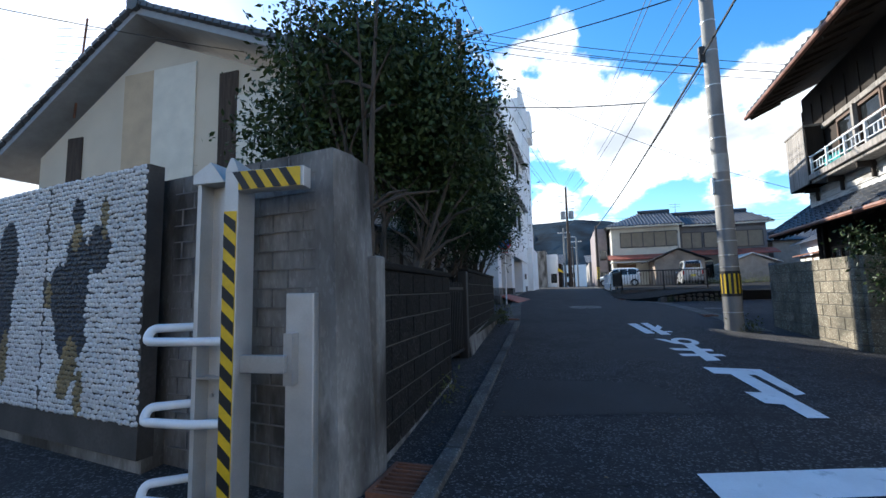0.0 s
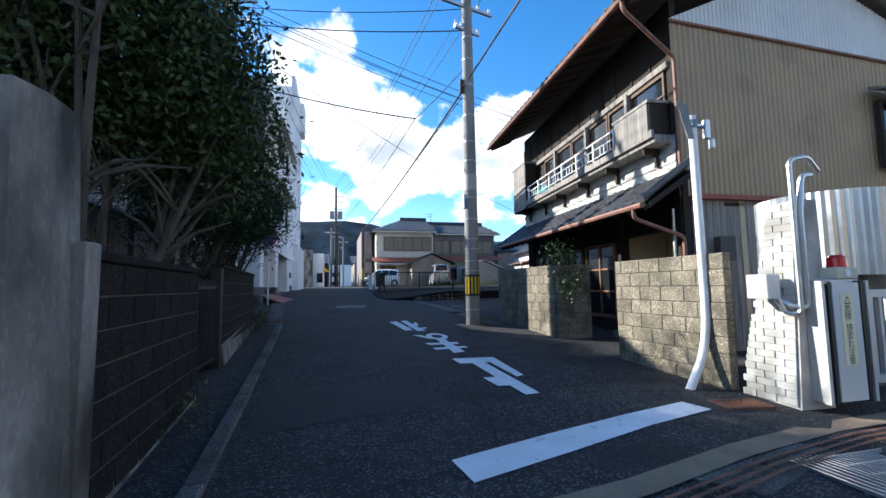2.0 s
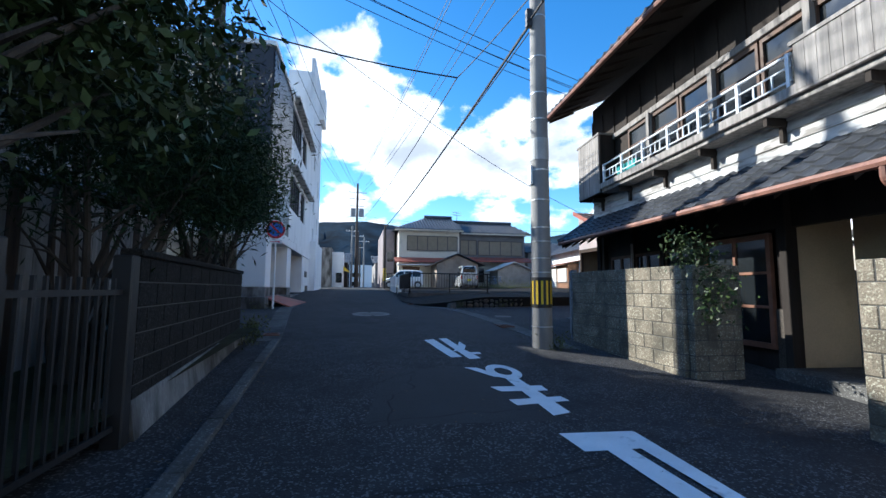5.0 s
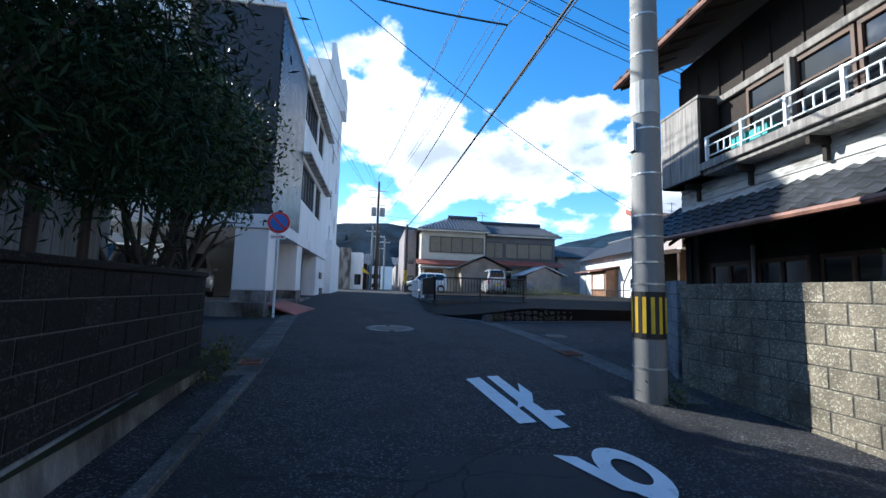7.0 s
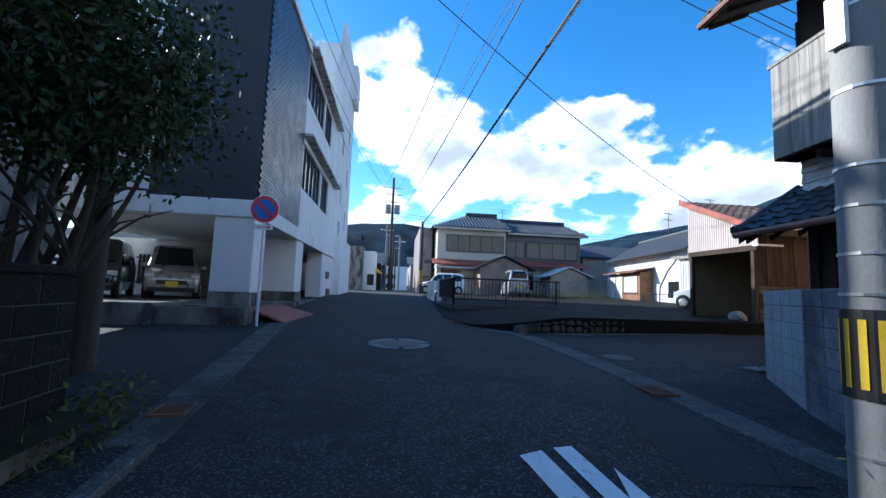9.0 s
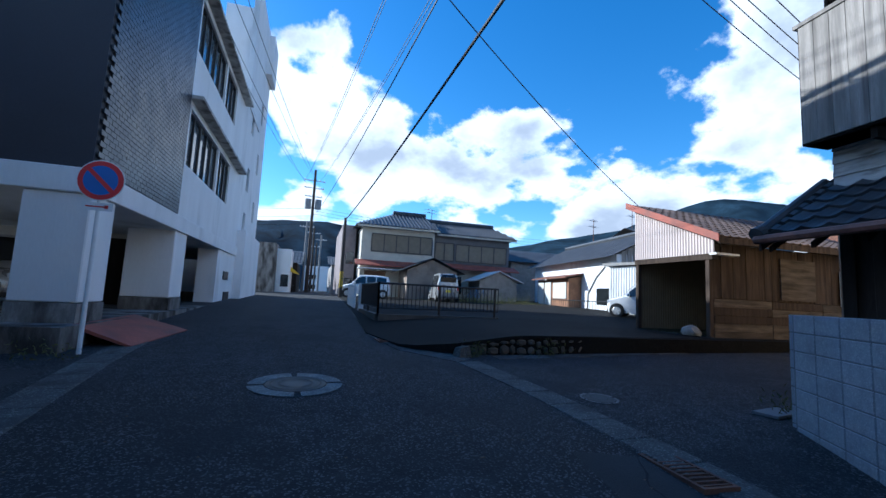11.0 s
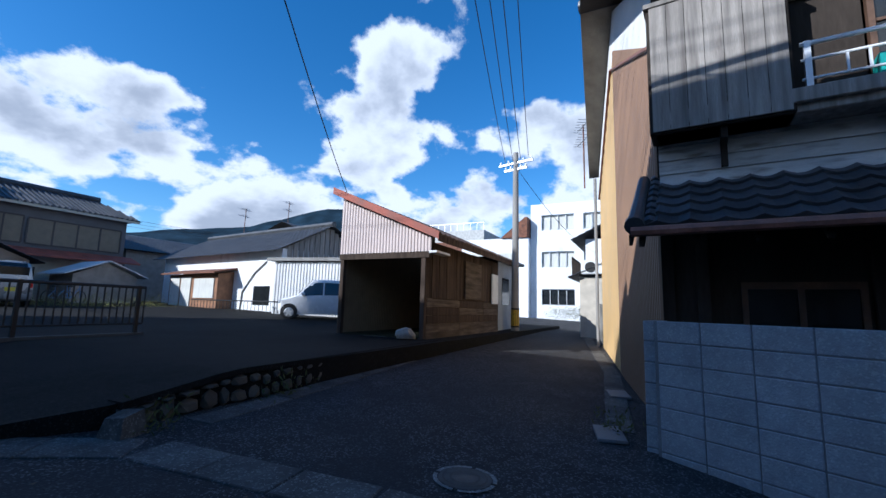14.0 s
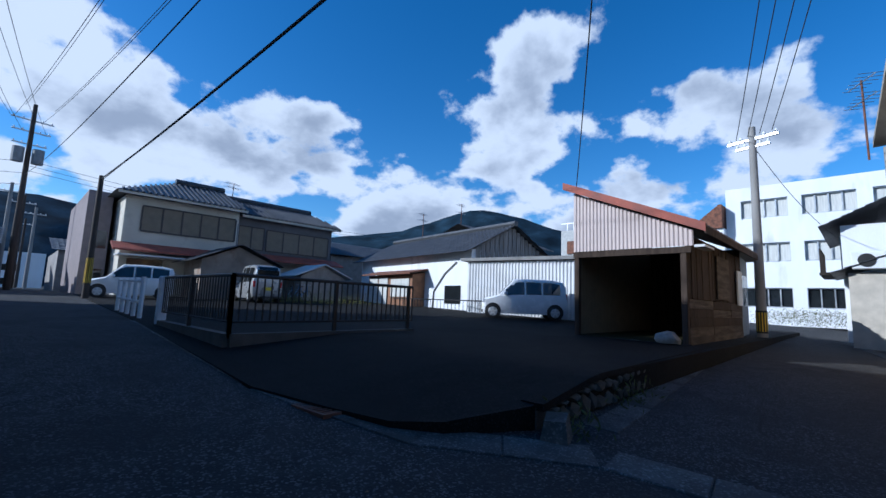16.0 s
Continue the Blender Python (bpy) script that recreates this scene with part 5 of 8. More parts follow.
def side_street():
    """Houses on the sunny right-hand side farther down the side street."""
    h = thing("small_white_house", (21, 13, 0.8), 0, "small white house with grey tile roof and air conditioners", "house")
    W = lambda n, bm, m, l="": wpart(n, bm, m, h, l)
    W("body", B(((22.5, 9.5, 0.6), (29, 15.3, 5.2))), WHITE_WALL)
    bm = bmesh.new()
    tile_roof(bm, (22.0, 15.9, 5.1), (7.4, 0, 0), (0, -3.4, 1.7), 26, 10)
    tile_roof(bm, (22.0, 9.0, 5.1), (7.4, 0, 0), (0, 3.5, 1.7), 26, 5)
    W("roof", bm, ROOF_TILE)
    W("lean_to", B(((19.0, 10.5, 0.6), (22.4, 15.1, 3.1))), mat("pale_beige_wall", (0.55, 0.50, 0.42), 0.9, var=0.12))
    bm = bmesh.new()
    tile_roof(bm, (18.7, 15.5, 3.05), (4.0, 0, 0), (0, -2.4, 1.0), 14, 7)
    W("lean_to_roof", bm, ROOF_TILE)
    W("balcony", B(((22.6, 15.35, 3.3), (25.4, 16.0, 3.4)), *[((22.6 + 0.25 * k, 15.93, 3.4), (22.64 + 0.25 * k, 15.97, 4.3)) for k in range(12)], ((22.6, 15.93, 4.3), (25.4, 15.97, 4.36))), DARK_WOOD)
    W("window", B(((23.2, 15.32, 3.4), (24.8, 15.36, 4.9))), GLASS_DARK)
    ac = thing("air_conditioner", (18.9, 14.6, 3.2), 0, "white air conditioner outdoor unit on brackets", "air conditioner")
    part("casing", B(((-0.15, -0.4, 0), (0.15, 0.4, 0.55)), bevel=0.02), WHITE_PAINT, ac)
    part("grille", T([(-0.155, 0.05, 0.27), (-0.17, 0.05, 0.27)], 0.21, 20), BLACK_PAINT, ac)
    g = thing("garden_wall", (18, 14.2, 0.7), 0, "concrete block garden wall along the side street", "wall", "", "structure")
    wpart("body", B(((16.4, 13.95, 0.5), (22.4, 14.1, 2.0))), OLD_CONC, g)
    # ochre end wall neighbour drain pipe
    p = thing("drain_pipe", (15.95, 14.1, 0.7), 0, "pale grey drain pipe with meter box", "pipe")
    wpart("pipe", T([(15.98, 14.12, 0.6), (15.98, 14.12, 6.2)], 0.05, 8), POLE_CONC, p)
    hd = tagged(new("hedge", leaf_cloud([(37.5, 17.0, 1.55, 0.9, 4.5, 0.65)], 3500, 0.09, 5)), "clipped green hedge before the white building", "hedge")
    hd.data.materials.append(GRASS)


def leaf_cloud(blobs, count, size, seed, shell=0.55, droop=0.3, narrow=0.45):
    """Many small leaves scattered through a set of ellipsoids (x, y, z, rx, ry, rz), denser near their skin, with gaps."""
    r = np.random.RandomState(seed)
    vol = np.array([b[3] * b[4] * b[5] for b in blobs]) ** 0.67
    pick = r.choice(len(blobs), count, p=vol / vol.sum())
    bb = np.array(blobs)[pick]
    d = r.normal(size=(count, 3))
    d /= np.linalg.norm(d, axis=1, keepdims=True)
    rad = (shell + (1 - shell) * r.rand(count)) ** 0.6
    lump = 1 + 0.22 * np.sin(d[:, 0] * 7 + bb[:, 0] * 3) * np.sin(d[:, 1] * 6 + bb[:, 1]) + 0.14 * np.sin(d[:, 2] * 11 + bb[:, 2] * 5)
    p = bb[:, :3] + d * bb[:, 3:6] * (rad * lump)[:, None]
    # small sprigs: leaves gather round twig ends
    k = max(1, count // 9)
    tw = p[:k]
    idx = r.randint(0, k, count)
    p = 0.25 * p + 0.75 * (tw[idx] + r.normal(size=(count, 3)) * size * 1.9) if count > 50 else p
    ax = r.normal(size=(count, 3)) + d * 0.7
    ax[:, 2] -= droop
    ax /= np.linalg.norm(ax, axis=1, keepdims=True)
    sd = np.cross(ax, r.normal(size=(count, 3)))
    sd /= np.linalg.norm(sd, axis=1, keepdims=True)
    s = size * (0.65 + 0.7 * r.rand(count))[:, None]
    a, b, c, e = p, p + ax * s * 0.5 + sd * s * narrow * 0.5, p + ax * s, p + ax * s * 0.5 - sd * s * narrow * 0.5
    v = np.stack([a, b, c, e], 1).reshape(-1, 3)
    me = bpy.data.meshes.new("leaves")
    me.vertices.add(len(v))
    me.vertices.foreach_set("co", v.astype(np.float32).ravel())
    me.loops.add(len(v))
    me.loops.foreach_set("vertex_index", np.arange(len(v), dtype=np.int32))
    me.polygons.add(count)
    me.polygons.foreach_set("loop_start", np.arange(0, len(v), 4, dtype=np.int32))
    me.polygons.foreach_set("loop_total", np.full(count, 4, dtype=np.int32))
    me.update()
    return me


side_street()


# ---------------------------------------------------------------- trees over the garden walls
def tree(base, crown, trunks, count, size, leafmat, label, seed, narrow=0.45, spread=0.5):
    t = thing("tree", base, 0, label, "tree")
    r = random.Random(seed)
    for k in range(trunks):
        a = 2 * pi * k / trunks + r.random()
        bl = crown[r.randrange(len(crown))]
        top = Vector((bl[0], bl[1], bl[2])) + Vector((r.uniform(-0.6, 0.6) * bl[3], r.uniform(-0.6, 0.6) * bl[4], r.uniform(-0.2, 0.5) * bl[5]))
        st = Vector(base) + Vector((cos(a) * 0.09, sin(a) * 0.09, -0.05))
        mid = st.lerp(top, 0.45) + Vector((cos(a), sin(a), 0.3)) * spread * r.uniform(0.2, 0.6)
        pts = [st * (1 - u) ** 2 + mid * 2 * u * (1 - u) + top * u * u for u in (i / 7 for i in range(8))]
        r0 = r.uniform(0.035, 0.06)
        limb = wpart("limb", T(pts, [r0 * (1 - 0.8 * i / 7) for i in range(8)], 7), BARK, t, soft=True)
        for j in range(5):
            u = r.uniform(0.35, 0.9)
            p = pts[int(u * 7)]
            e = p + Vector((r.uniform(-1, 1), r.uniform(-1, 1), r.uniform(0.2, 1))) * 0.6
            br = part("branch", T([p, p.lerp(e, 0.5) + Vector((0, 0, 0.06)), e], [r0 * 0.4, r0 * 0.3, r0 * 0.12], 5), BARK, limb)
    me = leaf_cloud(crown, count, size, seed, narrow=narrow)
    me.materials.append(leafmat)
    ob = new("crown", me)
    ob.parent = t
    ob.matrix_parent_inverse = t.matrix_basis.inverted()
    return t


tree((-1.95, 3.0, 0.3), [(-2.3, 3.6, 3.6, 1.7, 1.3, 1.2), (-1.5, 4.4, 3.4, 1.0, 1.2, 1.2), (-3.2, 3.4, 3.0, 1.2, 0.9, 0.8), (-1.2, 4.6, 2.6, 0.75, 1.0, 0.7), (-2.2, 4.4, 4.6, 1.3, 1.2, 0.7), (-2.4, 3.0, 4.3, 1.2, 0.8, 0.8)], 16, 44000, 0.085, LEAF, "broad-leaved evergreen tree with many bare stems above the wall", 11)
tree((-2.5, 6.6, 0.4), [(-2.1, 6.6, 2.5, 1.1, 1.6, 0.8), (-2.3, 5.3, 2.5, 0.9, 1.0, 0.7), (-1.6, 7.6, 2.7, 0.9, 1.2, 1.0), (-2.4, 6.4, 3.7, 1.2, 1.4, 1.0), (-1.4, 8.2, 2.3, 0.6, 0.9, 0.5), (-1.5, 7.9, 3.7, 0.6, 0.8, 1.0)], 9, 33000, 0.10, LEAF_CON, "dark drooping conifer leaning over the garden wall", 5, narrow=0.16)
tree((-2.85, 10.9, 0.9), [(-2.6, 10.6, 3.6, 1.3, 1.2, 1.1), (-1.9, 10.9, 3.3, 0.85, 0.9, 1.0), (-3.3, 10.0, 4.1, 1.3, 1.2, 0.7), (-2.2, 10.6, 2.7, 0.8, 0.8, 0.55), (-3.4, 10.0, 3.0, 1.0, 0.9, 0.8)], 14, 27000, 0.08, LEAF, "evergreen tree with twisted bare stems", 21)


# ---------------------------------------------------------------- left garden walls
def left_walls():
    w = thing("wall_concrete", (-3, 2.2, -0.1), 0, "tall stained concrete wall with a buttressed end", "wall", "", "structure")
    wpart("body", solid(bmesh.new(), [(-1.30, 1.12, -0.35), (-1.2, 1.3, -0.35), (-1.22, 1.6, -0.35), (-9.0, 2.56, -0.35), (-9.0, 2.24, -0.35)], [(-1.36, 1.12, 2.15), (-1.32, 1.3, 2.15), (-1.34, 1.6, 2.15), (-9.0, 2.56, 2.15), (-9.0, 2.24, 2.15)]), OLD_CONC, w)
    wpart("pilaster", B(((-1.42, 1.5, -0.3), (-1.22, 1.64, 1.45)), bevel=0.01), OLD_CONC, w)
    # courses of the blockwork showing through the worn face
    joints = bmesh.new()
    for c in range(16):
        z = 0.05 + 0.13 * c
        solid(joints, [(-1.5, 1.138, z), (-2.9, 1.311, z), (-2.9, 1.32, z), (-1.5, 1.15, z)], [(-1.5, 1.138, z + 0.008), (-2.9, 1.311, z + 0.008), (-2.9, 1.32, z + 0.008), (-1.5, 1.15, z + 0.008)])
        for k in range(5):
            x = -1.6 - 0.27 * k - (0.13 if c % 2 else 0)
            y = 1.138 + (x + 1.5) * -0.1236
            solid(joints, [(x, y, z), (x - 0.007, y, z), (x - 0.007, y + 0.012, z), (x, y + 0.012, z)], [(x, y, z + 0.13), (x - 0.007, y, z + 0.13), (x - 0.007, y + 0.012, z + 0.13), (x, y + 0.012, z + 0.13)])
    wpart("joint_lines", joints, mat("joint_pale", (0.20, 0.19, 0.18), 0.95, var=0.3, scale=6), w, "thin pale mortar joints")["kind"] = "stuff"


left_walls()


# ---------------------------------------------------------------- left: mural, gate post, garden walls, houses
def mural():
    m = thing("pebble_mural", (-4.1, 2.0, 0.2), 0, "pebble mosaic panel with dark dancing figure shapes on white", "mural")
    a = Vector((-2.98, 1.14, 0))
    d = Vector((-1, 0.145, 0)).normalized()
    n = Vector((d.y, -d.x, 0))
    if n.y > 0:
        n = -n
    wid, z0, z1 = 4.4, 0.24, 2.22
    wpart("slab", solid(bmesh.new(), [a, a + d * wid, a + d * wid - n * 0.12, a - n * 0.12], [p + Vector((0, 0, z1 - 0.0)) for p in (a, a + d * wid, a + d * wid - n * 0.12, a - n * 0.12)]), mat("dark_cement", (0.07, 0.065, 0.06), 0.95, var=0.3), m)
    wpart("ledge", solid(bmesh.new(), [(-2.98, 1.18, -0.35), (-7.3, 1.8, -0.35), (-7.3, 2.0, -0.35), (-2.98, 1.4, -0.35)], [(-2.98, 1.18, 0.236), (-7.3, 1.8, 0.236), (-7.3, 2.0, 0.236), (-2.98, 1.4, 0.236)]), OLD_CONC, m)
    dark = [(0.95, 1.93, 0.10, 0.12), (0.93, 1.35, 0.20, 0.42), (0.62, 1.58, 0.16, 0.20), (1.2, 1.25, 0.13, 0.25), (0.98, 0.92, 0.24, 0.26), (2.15, 1.5, 0.2, 0.45), (2.2, 1.0, 0.2, 0.25), (3.2, 1.4, 0.2, 0.5)]
    ochre = [(0.95, 1.72, 0.07, 0.13), (0.96, 0.66, 0.11, 0.2), (1.05, 0.47, 0.07, 0.13), (0.8, 0.42, 0.06, 0.2), (0.55, 1.86, 0.05, 0.18), (1.36, 1.22, 0.06, 0.12), (2.1, 0.65, 0.08, 0.25), (3.1, 0.6, 0.08, 0.25)]
    inside = lambda S, u, z: any(((u - s[0]) / s[2]) ** 2 + ((z - s[1]) / s[3]) ** 2 < 1 for s in S)
    groups = {"white_pebbles": bmesh.new(), "dark_pebbles": bmesh.new(), "ochre_pebbles": bmesh.new()}
    r = random.Random(3)
    pitch = 0.044
    for j in range(int((z1 - z0) / (pitch * 0.9))):
        for i in range(int(wid / pitch)):
            u = (i + 0.5 + (0.5 if j % 2 else 0) + r.uniform(-0.2, 0.2)) * pitch
            z = z0 + (j + 0.5 + r.uniform(-0.2, 0.2)) * pitch * 0.9
            if u > wid - 0.02 or abs((u % 1.45) - 1.43) < 0.02:
                continue
            key = "ochre_pebbles" if inside(ochre, u, z) else "dark_pebbles" if inside(dark, u, z) else "white_pebbles"
            bm = groups[key]
            c = a + d * u + Vector((0, 0, z)) + n * 0.002
            rx, rz_, t = r.uniform(0.022, 0.028), r.uniform(0.020, 0.025), r.random() * 3
            ring = [bm.verts.new(c + d * (rx * cos(q + t)) + Vector((0, 0, rz_ * sin(q + t)))) for q in (2 * pi * k / 6 for k in range(6))]
            top = [bm.verts.new(c + n * 0.014 + d * (0.55 * rx * cos(q + t)) + Vector((0, 0, 0.55 * rz_ * sin(q + t)))) for q in (2 * pi * k / 6 for k in range(6))]
            for k in range(6):
                bm.faces.new((ring[k], ring[(k + 1) % 6], top[(k + 1) % 6], top[k]))
            bm.faces.new(top)
    cols = {"white_pebbles": mat("white_pebble", (0.72, 0.73, 0.74), 0.6, var=0.1, island=0.25), "dark_pebbles": mat("dark_pebble", (0.05, 0.06, 0.08), 0.55, var=0.2, island=0.5), "ochre_pebbles": mat("ochre_pebble", (0.32, 0.25, 0.13), 0.6, var=0.2, island=0.4)}
    for k, bm in groups.items():
        ob = wpart(k, bm, cols[k], m)
        ob["kind"] = "stuff"


mural()


def hazard(bm_pos, w, z0, z1, parent, flip=1, step=0.16):
    """Slanted yellow and black bands on a flat strip in local x, z at y = bm_pos[1]."""
    x0, y = bm_pos
    k, z = 0, z0 - w
    while z < z1:
        pts = [(x0, z), (x0 + w, z + flip * -w * 0.9), (x0 + w, z + flip * -w * 0.9 + step / 2), (x0, z + step / 2)]
        pts = [(px, min(max(pz, z0), z1)) for px, pz in pts]
        if abs(pts[0][1] - pts[3][1]) + abs(pts[1][1] - pts[2][1]) > 0.02:
            bm = bmesh.new()
            vs = [bm.verts.new((px, y, pz)) for px, pz in pts]
            bm.faces.new(vs)
            r = bmesh.ops.extrude_face_region(bm, geom=bm.faces[:])
            bmesh.ops.translate(bm, verts=[v for v in r["geom"] if isinstance(v, bmesh.types.BMVert)], vec=(0, -0.002, 0))
            bmesh.ops.recalc_face_normals(bm, faces=bm.faces)
            part("black_band", bm, BLACK_PAINT, parent)
        z += step
        k += 1


def gate_post():
    """Aluminium receiver post of a sliding gate with hazard strips and white bump rails."""
    g = thing("gate_post", (-2.06, 0.9, gz(-2, 0.9)), 4, "aluminium sliding gate receiver post with hazard stripes and white bump rails", "gate post")
    base = gz(-2, 0.9)
    H = 2.0 - base
    part("channel", B(((-0.17, 0.0, 0), (-0.14, 0.14, H - 0.08)), ((-0.14, 0.11, 0), (0.06, 0.14, H - 0.08)), ((-0.05, 0.07, 0), (-0.01, 0.11, H - 0.1))), ALU, g)
    st = part("stripe_post", B(((0.06, -0.03, 0), (0.16, 0.14, H - 0.02)), bevel=0.004), ALU, g)
    part("yellow_strip", B(((0.065, -0.036, 0.1), (0.155, -0.031, H - 0.28))), YELLOW, st, "yellow and black hazard tape")
    hazard((0.066, -0.037), 0.088, 0.1, H - 0.29, st)
    part("side_strip", B(((0.052, 0.0, 0.9), (0.059, 0.05, H - 0.2))), BLACK_PAINT, st)
    cap = part("cap", solid(bmesh.new(), [(-0.19, -0.02, H - 0.08), (0.05, -0.02, H - 0.08), (0.05, 0.16, H - 0.08), (-0.19, 0.16, H - 0.08)], [(-0.19, -0.02, H - 0.02), (-0.06, -0.02, H + 0.06), (-0.06, 0.16, H + 0.06), (-0.19, 0.16, H - 0.02)]), ALU, g)
    part("cap_point", solid(bmesh.new(), [(0.06, -0.03, H - 0.02), (0.16, -0.03, H - 0.02), (0.16, 0.14, H - 0.02), (0.06, 0.14, H - 0.02)], [(0.1, -0.03, H + 0.07), (0.12, -0.03, H + 0.07), (0.12, 0.14, H + 0.04), (0.1, 0.14, H + 0.04)]), ALU, g)
    arm = part("top_arm", B(((0.161, -0.03, H - 0.15), (0.62, 0.06, H - 0.02)), bevel=0.004), ALU, g)
    part("yellow_strip", B(((0.165, -0.036, H - 0.145), (0.6, -0.031, H - 0.025))), YELLOW, arm)
    for k in range(4):
        x = 0.2 + 0.11 * k
        part("black_band", solid(bmesh.new(), [(x, -0.039, H - 0.145), (x + 0.055, -0.039, H - 0.145), (x + 0.055, -0.037, H - 0.145), (x, -0.037, H - 0.145)], [(x - 0.08 + 0.0, -0.039, H - 0.027), (x - 0.025, -0.039, H - 0.027), (x - 0.025, -0.037, H - 0.027), (x - 0.08, -0.037, H - 0.027)]), BLACK_PAINT, arm)
    part("wall_plate", B(((0.46, 0.27, H - 0.32), (0.60, 0.30, H - 0.08))), STEEL, g, "galvanised bracket plate")
    for x in (0.47, 0.58):
        part("bolt", T([(x + 0.01, 0.268, H - 0.3), (x + 0.01, 0.25, H - 0.3)], 0.014, 6), STEEL, g)
    lo = part("lower_arm", B(((0.16, 0.02, 0.82), (0.47, 0.06, 0.93)), bevel=0.004), STEEL, g)
    part("arm_plate", B(((0.44, 0.06, 0.74), (0.5, 0.3, 1.06))), STEEL, lo)
    part("shelf", B(((-0.16, 0.0, 0.78), (0.05, 0.11, 0.79))), STEEL, g)
    for z in (1.02, 0.52, 0.05):
        r = part("bump_rail", T(bent([(-0.2, 0.16, z + 0.08), (-0.47, -0.02, z + 0.08), (-0.47, -0.06, z), (-0.1, -0.06, z), (0.06, -0.01, z)], 0.06), 0.028, 10), WHITE_PAINT, g, "white plastic bump rail", soft=True)
    for z in (0.66, 0.9, 0.72, 0.96):
        part("bolt", T([(-0.1 + 0.04 * (z > 0.7), 0.1, z), (-0.1 + 0.04 * (z > 0.7), 0.085, z)], 0.012, 6), STEEL, g)
    p = thing("steel_post", (-1.57, 1.13, gz(-1.6, 1.1)), 3, "dull square aluminium cover post against the concrete wall", "post")
    part("box", B(((-0.1, -0.06, 0), (0.1, 0.06, 1.3)), bevel=0.006), ALU, p)


gate_post()


def left_garden():
    # iron gate between the walls
    g = thing("garden_gate", (-1.6, 5.0, 0.05), 0, "dark wrought iron garden gate, closed", "gate")
    for y in (4.32, 5.62):
        wpart("post", B(((-1.68, y - 0.06, -0.1), (-1.54, y + 0.06, 1.5)), bevel=0.01), BLACK_PAINT, g)
    wpart("frame", B(((-1.62, 4.4, 1.2), (-1.59, 5.55, 1.24)), ((-1.62, 4.4, 0.22), (-1.59, 5.55, 0.26))), BLACK_PAINT, g)
    for k in range(11):
        wpart("bar", B(((-1.615, 4.45 + 0.1 * k, 0.26), (-1.595, 4.47 + 0.1 * k, 1.32))), BLACK_PAINT, g)
    # low footing under the garden walls
    w = thing("wall_footing", (-1.5, 6, 0), 0, "rough concrete footing along the street", "footing", "", "structure")
    for (x0, y0), (x1, y1) in (((-1.25, 1.66), (-1.39, 4.1)), ((-1.5, 5.7), (-1.84, 10.35))):
        wpart("footing", solid(bmesh.new(), [(x0, y0, gz(x0, y0) - 0.1), (x1, y1, gz(x1, y1) - 0.1), (x1 - 0.3, y1, gz(x1, y1) - 0.1), (x0 - 0.3, y0, gz(x0, y0) - 0.1)], [(x0 - 0.05, y0, gz(x0, y0) + 0.3), (x1 - 0.05, y1, gz(x1, y1) + 0.22), (x1 - 0.3, y1, gz(x1, y1) + 0.22), (x0 - 0.3, y0, gz(x0, y0) + 0.3)]), OLD_CONC, w)
    s = sheet("ground_garden", [-9, -6, -3, -1.6], [2.7, 5, 8, 10.2], lambda x, y: gz(x, y) + 0.25, SOIL, "dark mossy garden soil")
    # plank fence and low house behind the trees
    f = thing("plank_fence", (-3.2, 9.3, 0.4), 0, "weathered grey-brown plank fence behind the garden wall", "fence")
    for k in range(26):
        y = 5.2 + 0.2 * k
        wpart("plank", B(((-3.25 - 0.01 * (k % 3), y, 0.2), (-3.22, y + 0.19, 2.35))), GREY_WOOD if k % 4 else BROWN_WOOD, f)
    h = thing("garden_house", (-6, 7.5, 0.4), 0, "low dark timber house with tiled eaves behind the garden", "house")
    wpart("body", B(((-6.5, 8.2, 0.2), (-3.9, 10.2, 2.7))), DARK_WOOD, h)
    bm = bmesh.new()
    tile_roof(bm, (-3.2, 7.9, 2.45), (0, 2.8, 0), (-2.4, 0, 0.7), 12, 9)
    wpart("roof", bm, ROOF_TILE, h)
    wpart("roof_deck", solid(bmesh.new(), [(-3.2, 7.9, 2.36), (-3.2, 10.7, 2.36), (-7.6, 10.7, 2.36), (-7.6, 7.9, 2.36)], [(-5.5, 7.9, 3.05), (-5.5, 10.7, 3.05), (-5.6, 10.7, 3.05), (-5.6, 7.9, 3.05)]), DARK_WOOD, h)
    # tall house with beige gable
    t = thing("beige_house", (-11, 9, 0.3), 0, "two-storey house with beige panelled gable and tiled roof", "house")
    Y = 7.5
    A = [(-15.4, Y, -0.2), (-5.6, Y, -0.2), (-5.6, Y, 6.35), (-10.94, Y, 8.5), (-15.4, Y, 5.55)]
    wpart("body", solid(bmesh.new(), A, [(x, Y + 1.0, z) for x, y, z in A]), mat("beige_render", (0.56, 0.47, 0.36), 0.85, var=0.06, scale=1), t)
    pal = [mat("sand_panel", (0.50, 0.37, 0.24), 0.8, var=0.08, scale=2), mat("pale_panel", (0.66, 0.60, 0.50), 0.8, var=0.06, scale=2), BROWN_WOOD]
    for x0, x1, z, c in ((-12.0, -10.9, 7.6, 0), (-10.9, -9.4, 7.6, 1), (-14.2, -13.6, 6.0, 2), (-8.6, -8.0, 7.1, 2), (-8.0, -6.6, 6.4, 1)):
        wpart("panel", B(((x0, Y - 0.04, 2.0), (x1, Y - 0.005, z))), pal[c], t)
